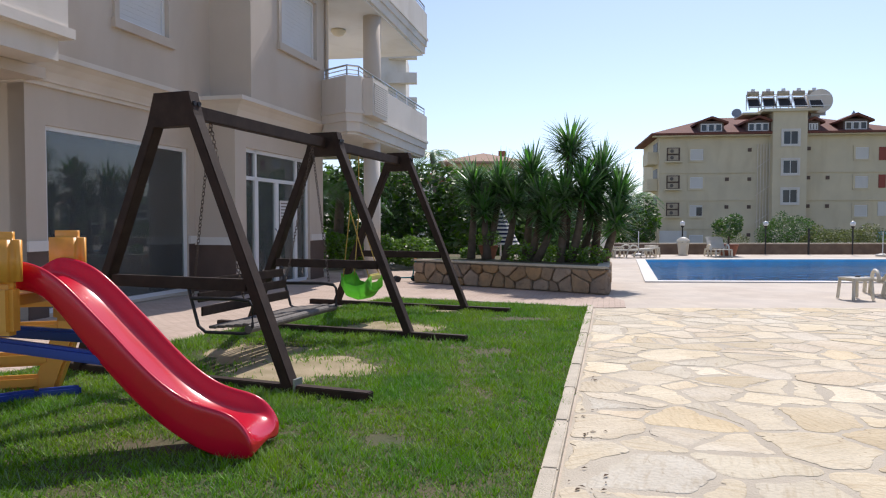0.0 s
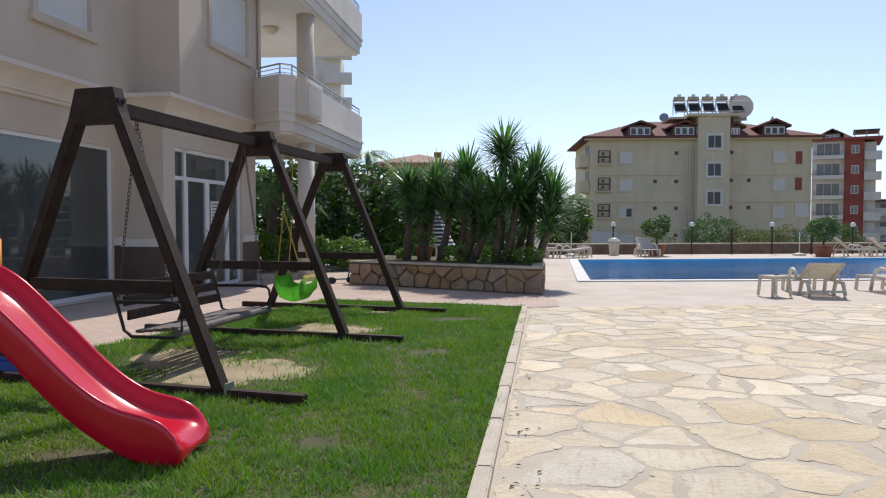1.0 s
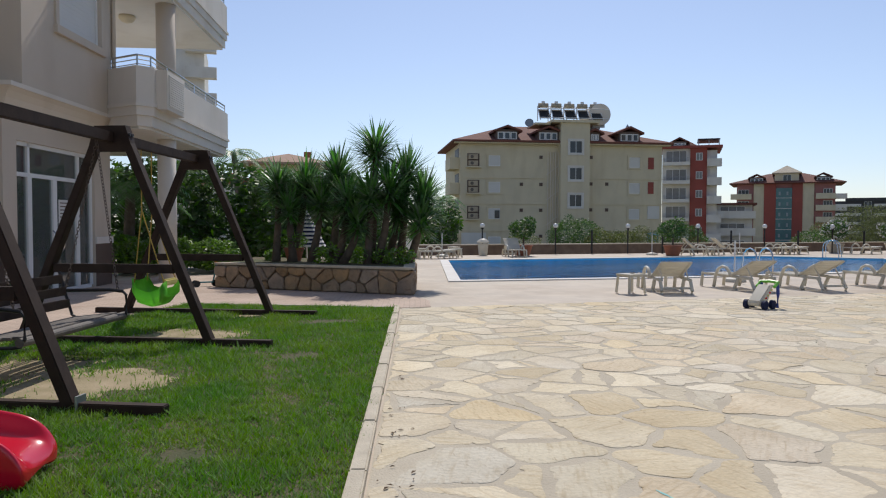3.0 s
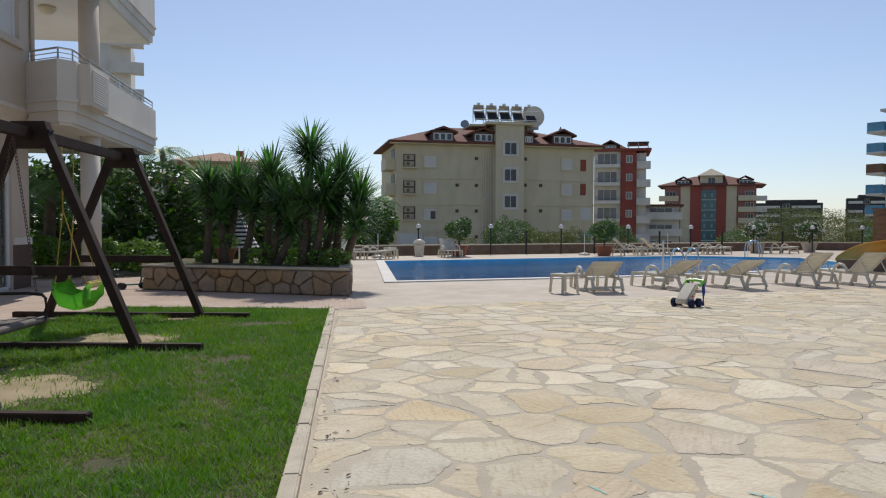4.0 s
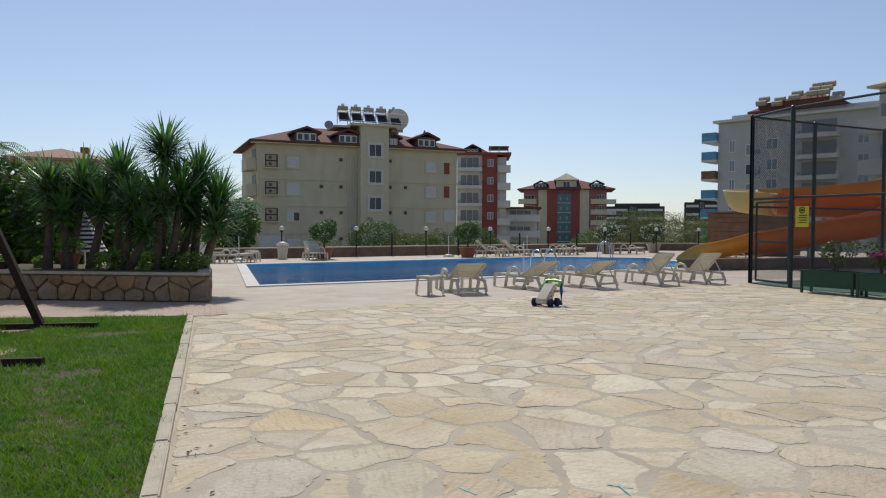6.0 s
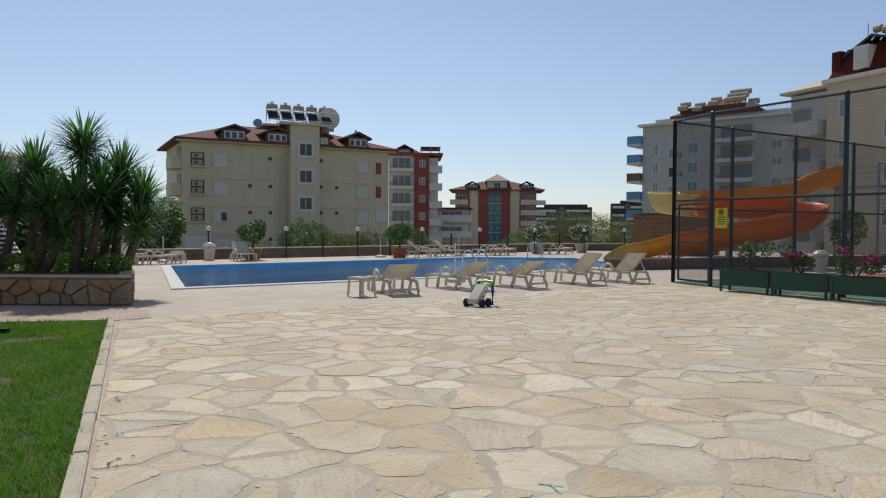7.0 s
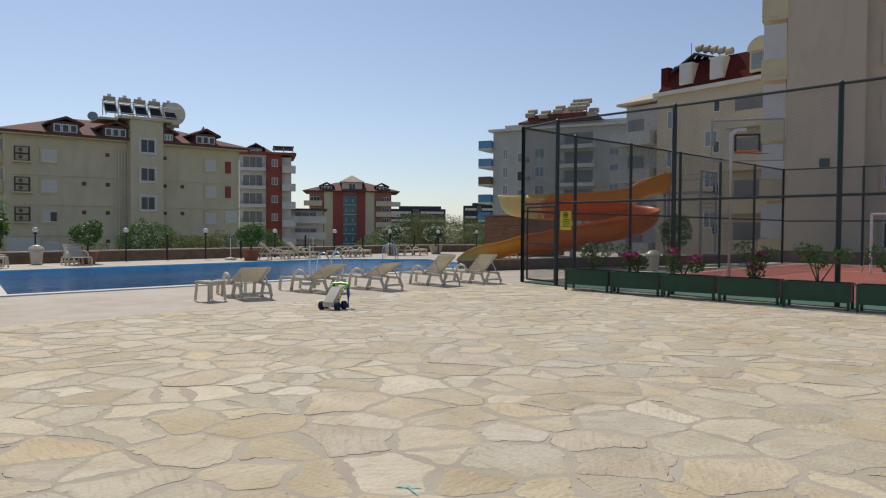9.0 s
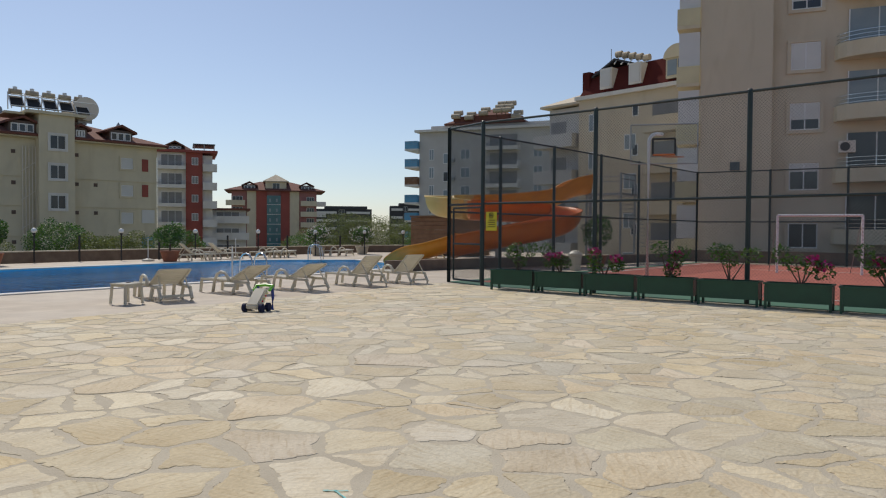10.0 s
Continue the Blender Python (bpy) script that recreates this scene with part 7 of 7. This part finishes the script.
bx("chimney", mbk, 3.1, 3.75, 0.3, 0.9, 12.4, 14.4, M_REDROOF)
bm = B()
loft(bm, [[(4.0, y, 14.0), (6.1, y, 15.1), (8.4, y, 14.3), (8.4, y, 14.15), (6.1, y, 14.95), (4.0, y, 13.85)] for y in (0.3, 3.0)])
part("roof_canopy", bm, M_DARK, mbk, "dark pitched canopy under the collectors")
for k in range(5):
    part("water_tank", tube(B(), (6.0 + k * 0.62, 0.8, 15.45 - k * 0.17), (6.5 + k * 0.62, 0.8, 15.45 - k * 0.17), 0.26, seg=12), M_TANK, mbk, "weathered tank")
    part("stand_leg", tube(B(), (6.2 + k * 0.62, 0.2, 14.6 - k * 0.12), (6.3 + k * 0.62, 0.8, 15.3 - k * 0.17), 0.05), M_PVC, mbk)
part("aerial", tube(B(), (5.5, 0.8, 14.6), (5.5, 0.8, 16.0), 0.03), M_GALV, mbk)
for i in range(4):
    z = 9.0 - i * 3.0
    far_window(mbk, 4.0, 4.9, z + 0.5, z + 1.9, 0, pane=M_BLUEGREY)
    far_window(mbk, 7.35, 8.4, z - 1.2, z + 0.0, 0, pane=M_BLUEGREY)
    far_window(mbk, 8.05, 8.6, z + 1.3, z + 2.2, 0, leaves=1)
    balcony(mbk, 9.6, 13.0, -1.2, 0, z, M_BEIGE, 0.95)
    # Flat panel on the wall; the recess shade is in its grey.
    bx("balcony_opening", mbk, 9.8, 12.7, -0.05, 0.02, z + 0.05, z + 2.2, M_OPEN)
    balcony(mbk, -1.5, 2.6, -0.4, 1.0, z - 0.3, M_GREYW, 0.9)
    # Same for the wing: shade painted as a grey panel.
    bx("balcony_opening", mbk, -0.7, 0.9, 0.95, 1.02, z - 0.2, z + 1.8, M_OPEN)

# tall block beside the court
m, L = block_frame((41.9, 14.1), (43.0, 9.4))
tb = thing("apartment_building", m, "tall beige apartment block beside the court with round balconies", "apartment building", "apartment buildings")
bx("wall", tb, 1.15, 4.9, 0, 9, 0, 24, M_BEIGE)
bx("wall", tb, 4.9, 14.5, 0.55, 9, 0, 24, M_BEIGE)
bx("wall", tb, 0.25, 1.13, 1.2, 9, 0, 24, M_CREAM)
for i in range(7):
    z = 1.2 + i * 3.3 - 1.0
    b = bx("balcony", tb, -0.15, 1.1, -0.1, 1.6, z - 0.2, z, M_CREAM)
    bx("parapet", b, -0.15, 1.1, -0.12, 0.0, z, z + 0.95, M_YCREAM, "pale yellow parapet")
    bx("glazing", b, -0.05, 1.1, 0.05, 0.1, z + 1.0, z + 2.9, M_SHUT)
    zw = 1.95 - 1.5 + i * 3.3
    far_window(tb, 5.82, 7.3, zw + (0.25 if i == 0 else 0.15), zw + 1.65, 0.55, leaves=2, surround=M_BEIGE, blind=(0.0, 0.3, 0.62, 1.0, 0.7, 0.5, 0.2)[i])
    zw += 1.4
    # bowed balcony
    bm = B()
    arc = [(7.95 + 2.6 - 2.6 * math.cos(k * math.pi / 10), 0.55 - 1.5 * math.sin(k * math.pi / 10)) for k in range(11)]
    prism(bm, arc, zw - 0.9, zw - 0.55)
    bal = part("round_balcony", bm, M_CREAM, tb)
    inn = [(7.95 + 2.6 - 2.5 * math.cos(k * math.pi / 10), 0.55 - 1.4 * math.sin(k * math.pi / 10)) for k in range(11)]
    bm = B()
    for k in range(10):
        prism(bm, [arc[k], arc[k + 1], inn[k + 1], inn[k]], zw - 0.55, zw - 0.1)
    part("parapet", bm, M_CREAM, bal)
    for dz in (0.1, 0.3, 0.5):
        part("rail", sweep(B(), [(*q, zw - 0.1 + dz) for q in inn], 0.02, 5), M_STEEL, bal)
    bx("balcony_opening", tb, 8.6, 12.8, 0.5, 0.57, zw - 0.4, zw + 1.8, M_BLUEGREY if i > 1 else M_PANE)
    for k in range(4):
        bx("opening_frame", tb, 8.6 + k * 1.38, 8.66 + k * 1.38, 0.46, 0.5, zw - 0.4, zw + 1.8, M_PVC)
    if i == 1:
        a = bx("air_conditioner", tb, 8.2, 9.0, 0.1, 0.5, zw + 0.72, zw + 1.35, M_OFFW)
        part("fan_grille", tube(B(), (8.5, 0.09, zw + 1.03), (8.5, 0.1, zw + 1.03), 0.24, seg=16), M_DARK, a)
bx("vent", tb, 2.8, 3.3, -0.06, 0.02, 5.03, 5.5, M_PANE)

# low wall and hedge behind the court
bm = beam(B(), (38.9, 13.0, 0.3), (39.6, -6.0, 0.3), 0.3, 0.6, bev=0)
beam(bm, (20.5, 17.8, 0.2), (38.9, 13.0, 0.2), 0.3, 0.4, bev=0)
structure("wall_court_rear", bm, M_LOWWALL, "low brown stone wall behind the court")["category"] = "wall"
potted_tree((29.8, 13.6), "dark bushy tree in a terracotta pot behind the court", 71, h=1.7, leaf=M_LEAF)

# ---- crazy paving ----
FLAG_B = [(-3.5, -2.5), (15.6, -2.5), (16.55, 7.0), (16.9, 11.2), (16.9, 12.85), (2.6, 12.52)]
def on_flags(poly):
    poly = clip_poly(poly, 0.075, 1.55, -0.9735, 0.2285)
    if len(poly) >= 3:
        poly = clip_poly(poly, 2.6, 12.5, -0.0245, 0.9997)
    if len(poly) >= 3:
        poly = clip_poly(poly, 0.0, -2.45, 0.0, -1.0)
    return poly
joint = structure("pavement_joints", prism(B(), on_flags(FLAG_B), -0.1, -0.0015), M_JOINT, "sandy mortar between the flagstones")
joint["category"] = "pavement"
rf = random.Random(21)
BIG = [(1.29, 4.29, 0.36), (1.95, 3.88, 0.28), (1.12, 5.27, 0.32), (1.87, 5.38, 0.26), (2.77, 6.0, 0.27), (2.53, 4.75, 0.34), (1.89, 4.41, 0.28), (2.96, 4.34, 0.22), (3.45, 4.17, 0.27), (2.27, 3.57, 0.2),
       (2.52, 3.93, 0.2), (2.75, 3.59, 0.2), (3.09, 3.4, 0.25), (3.94, 3.69, 0.27), (4.41, 3.41, 0.26), (3.92, 3.01, 0.33), (4.44, 4.45, 0.32), (3.06, 4.93, 0.2), (5.06, 5.14, 0.4), (6.04, 5.28, 0.42),
       (4.91, 4.55, 0.28), (6.27, 2.64, 0.36), (5.18, 2.92, 0.35), (6.33, 3.74, 0.37), (7.2, 2.21, 0.4), (4.56, 1.79, 0.36), (5.69, 1.6, 0.32), (4.34, 2.36, 0.36), (4.84, 3.36, 0.25)]     # large stones: place and half-length
pts, wts = [(x, y) for x, y, r in BIG], [r * 0.9 for x, y, r in BIG]
tries = []
for j in range(41):
    for i in range(37):
        tries.append((-3.6 + i * 0.58 + (j % 2) * 0.29 + rf.gauss(0, 0.22), -2.4 + j * 0.385 + rf.gauss(0, 0.14)))
        if rf.random() < 0.22:
            tries.append((tries[-1][0] + rf.uniform(-0.35, 0.35), tries[-1][1] + rf.uniform(-0.3, 0.3)))
for q in tries:
    if any(math.hypot(q[0] - x, q[1] - y) < r + 0.06 for x, y, r in BIG) or rf.random() < 0.10:
        continue
    pts.append(q)
    wts.append(abs(rf.gauss(0.14, 0.11)))
big = [(-8, -6), (22, -6), (22, 18), (-8, 18)]
stones = []
random.seed(77)
for p, cell in cells(pts, big, 0.026, wts):
    cell = on_flags(clip_poly(cell, 16.55, 7.0, 0.9953, -0.0966)) if len(cell) > 2 else cell
    if len(cell) < 3:
        continue
    area = abs(sum(a[0] * b[1] - b[0] * a[1] for a, b in zip(cell, cell[1:] + cell[:1]))) / 2
    if area < 0.012 or p[1] < -2.3:
        continue
    stones.append((p, ragged(ragged(cell, 0.034, 0.14), 0.013, 0.045)))
flags = thing("pavement_flags", Matrix.Identity(4), "pale sandstone crazy paving with narrow mortar joints", "pavement")
flags["kind"] = "structure"


def stone_rings(cell, z):
    cx, cy = sum(q[0] for q in cell) / len(cell), sum(q[1] for q in cell) / len(cell)
    tx, ty = rf.gauss(0, 0.004), rf.gauss(0, 0.004)
    def ring(k, dz):
        out = []
        for x, y in cell:
            d = math.hypot(x - cx, y - cy)
            f = 1 - k / max(d, 0.05)
            out.append((cx + (x - cx) * f, cy + (y - cy) * f, z + dz + (x - cx) * tx + (y - cy) * ty))
        return out
    return [ring(0, -0.006), ring(0.004, -0.0008), ring(0.022, 0.0008)]


near = sorted(stones, key=lambda s: math.hypot(s[0][0] - 4.0, (s[0][1] - 4.5)) if s[0][1] > 2.0 else 99)
rest_v, rest_f = [], []
for k, (p, cell) in enumerate(near):
    R = stone_rings(cell, rf.uniform(-0.0005, 0.003))
    n = len(cell)
    v = [q for r in R for q in r]
    f = [(a * n + i, a * n + (i + 1) % n, (a + 1) * n + (i + 1) % n, (a + 1) * n + i) for a in (0, 1) for i in range(n)] + [tuple(2 * n + i for i in range(n))]
    if k < 400:
        pymesh("flagstone", v, f, M_FLAG, flags)
    else:
        o = len(rest_v)
        rest_v += v
        rest_f += [tuple(i + o for i in q) for q in f]
if rest_v:
    far_flags = pymesh("flagstones_far", rest_v, rest_f, M_FLAG_I, flags)
    tagged(far_flags, "pale sandstone crazy paving stones", kind="stuff")

# dark grit and gaps left in a few joints
rg = random.Random(3)
for k in range(60):
    p, cell = near[rg.randrange(0, 190)]
    i = rg.randrange(len(cell))
    run = [cell[(i + j) % len(cell)] for j in range(rg.randrange(3, 7))]
    bm = B()
    w = rg.uniform(0.001, 0.007)
    a = [bm.verts.new((x + rg.uniform(-w, w) * 0.4, y, 0.0012)) for x, y in run]
    b = [bm.verts.new((x + w * rg.uniform(0.3, 1.2), y + w * rg.uniform(0.4, 1.4), 0.0012)) for x, y in run]
    for q in range(len(run) - 1):
        bm.faces.new((a[q], a[q + 1], b[q + 1], b[q]))
    part("joint_gap", bm, M_GRIT, flags, "dark open joint")

# cyan paint marks and a few dry leaves on the flags
for k, (x, y, r) in enumerate(((2.22, 3.5, 10), (3.03, 3.12, 35), (3.0, 3.05, -20))):
    th = thing("paint_mark", pose(x, y, 0.0062, 0, 0, r), "worn cyan paint stroke on the paving", "paint mark", "paint marks")
    bm = B()
    n = 7
    a = [bm.verts.new((-0.006 + rg.uniform(-0.004, 0.004), -0.075 + 0.025 * i, 0)) for i in range(n)]
    b = [bm.verts.new((0.007 + rg.uniform(-0.005, 0.005), -0.075 + 0.025 * i, 0)) for i in range(n)]
    for i in range(n - 1):
        bm.faces.new((a[i], a[i + 1], b[i + 1], b[i]))
    part("stroke", bm, M_CYAN, th)
lv, lf = [], []
for k in range(30):
    s = rg.choice((3.6, 4.1, 4.4, 5.0, 5.6, 6.8)) + rg.gauss(0, 0.09)
    o = 0.12 + abs(rg.gauss(0, 0.1))
    x, y = 0.42 + (s - 3.3) * 0.2345 + o, s
    a = rg.uniform(0, 6.283)
    l = rg.uniform(0.012, 0.03)
    c, d = math.cos(a) * l, math.sin(a) * l
    i = len(lv)
    lv += [(x - c, y - d, 0.008), (x + d * 0.4, y - c * 0.4, 0.014), (x + c, y + d, 0.010), (x - d * 0.4, y + c * 0.4, 0.016)]
    lf.append((i, i + 1, i + 2, i + 3))
litter = pymesh("leaf_litter", lv, lf, M_LITTER)
tagged(litter, "small dry brown leaves on the paving by the kerb", "leaf litter", kind="stuff")
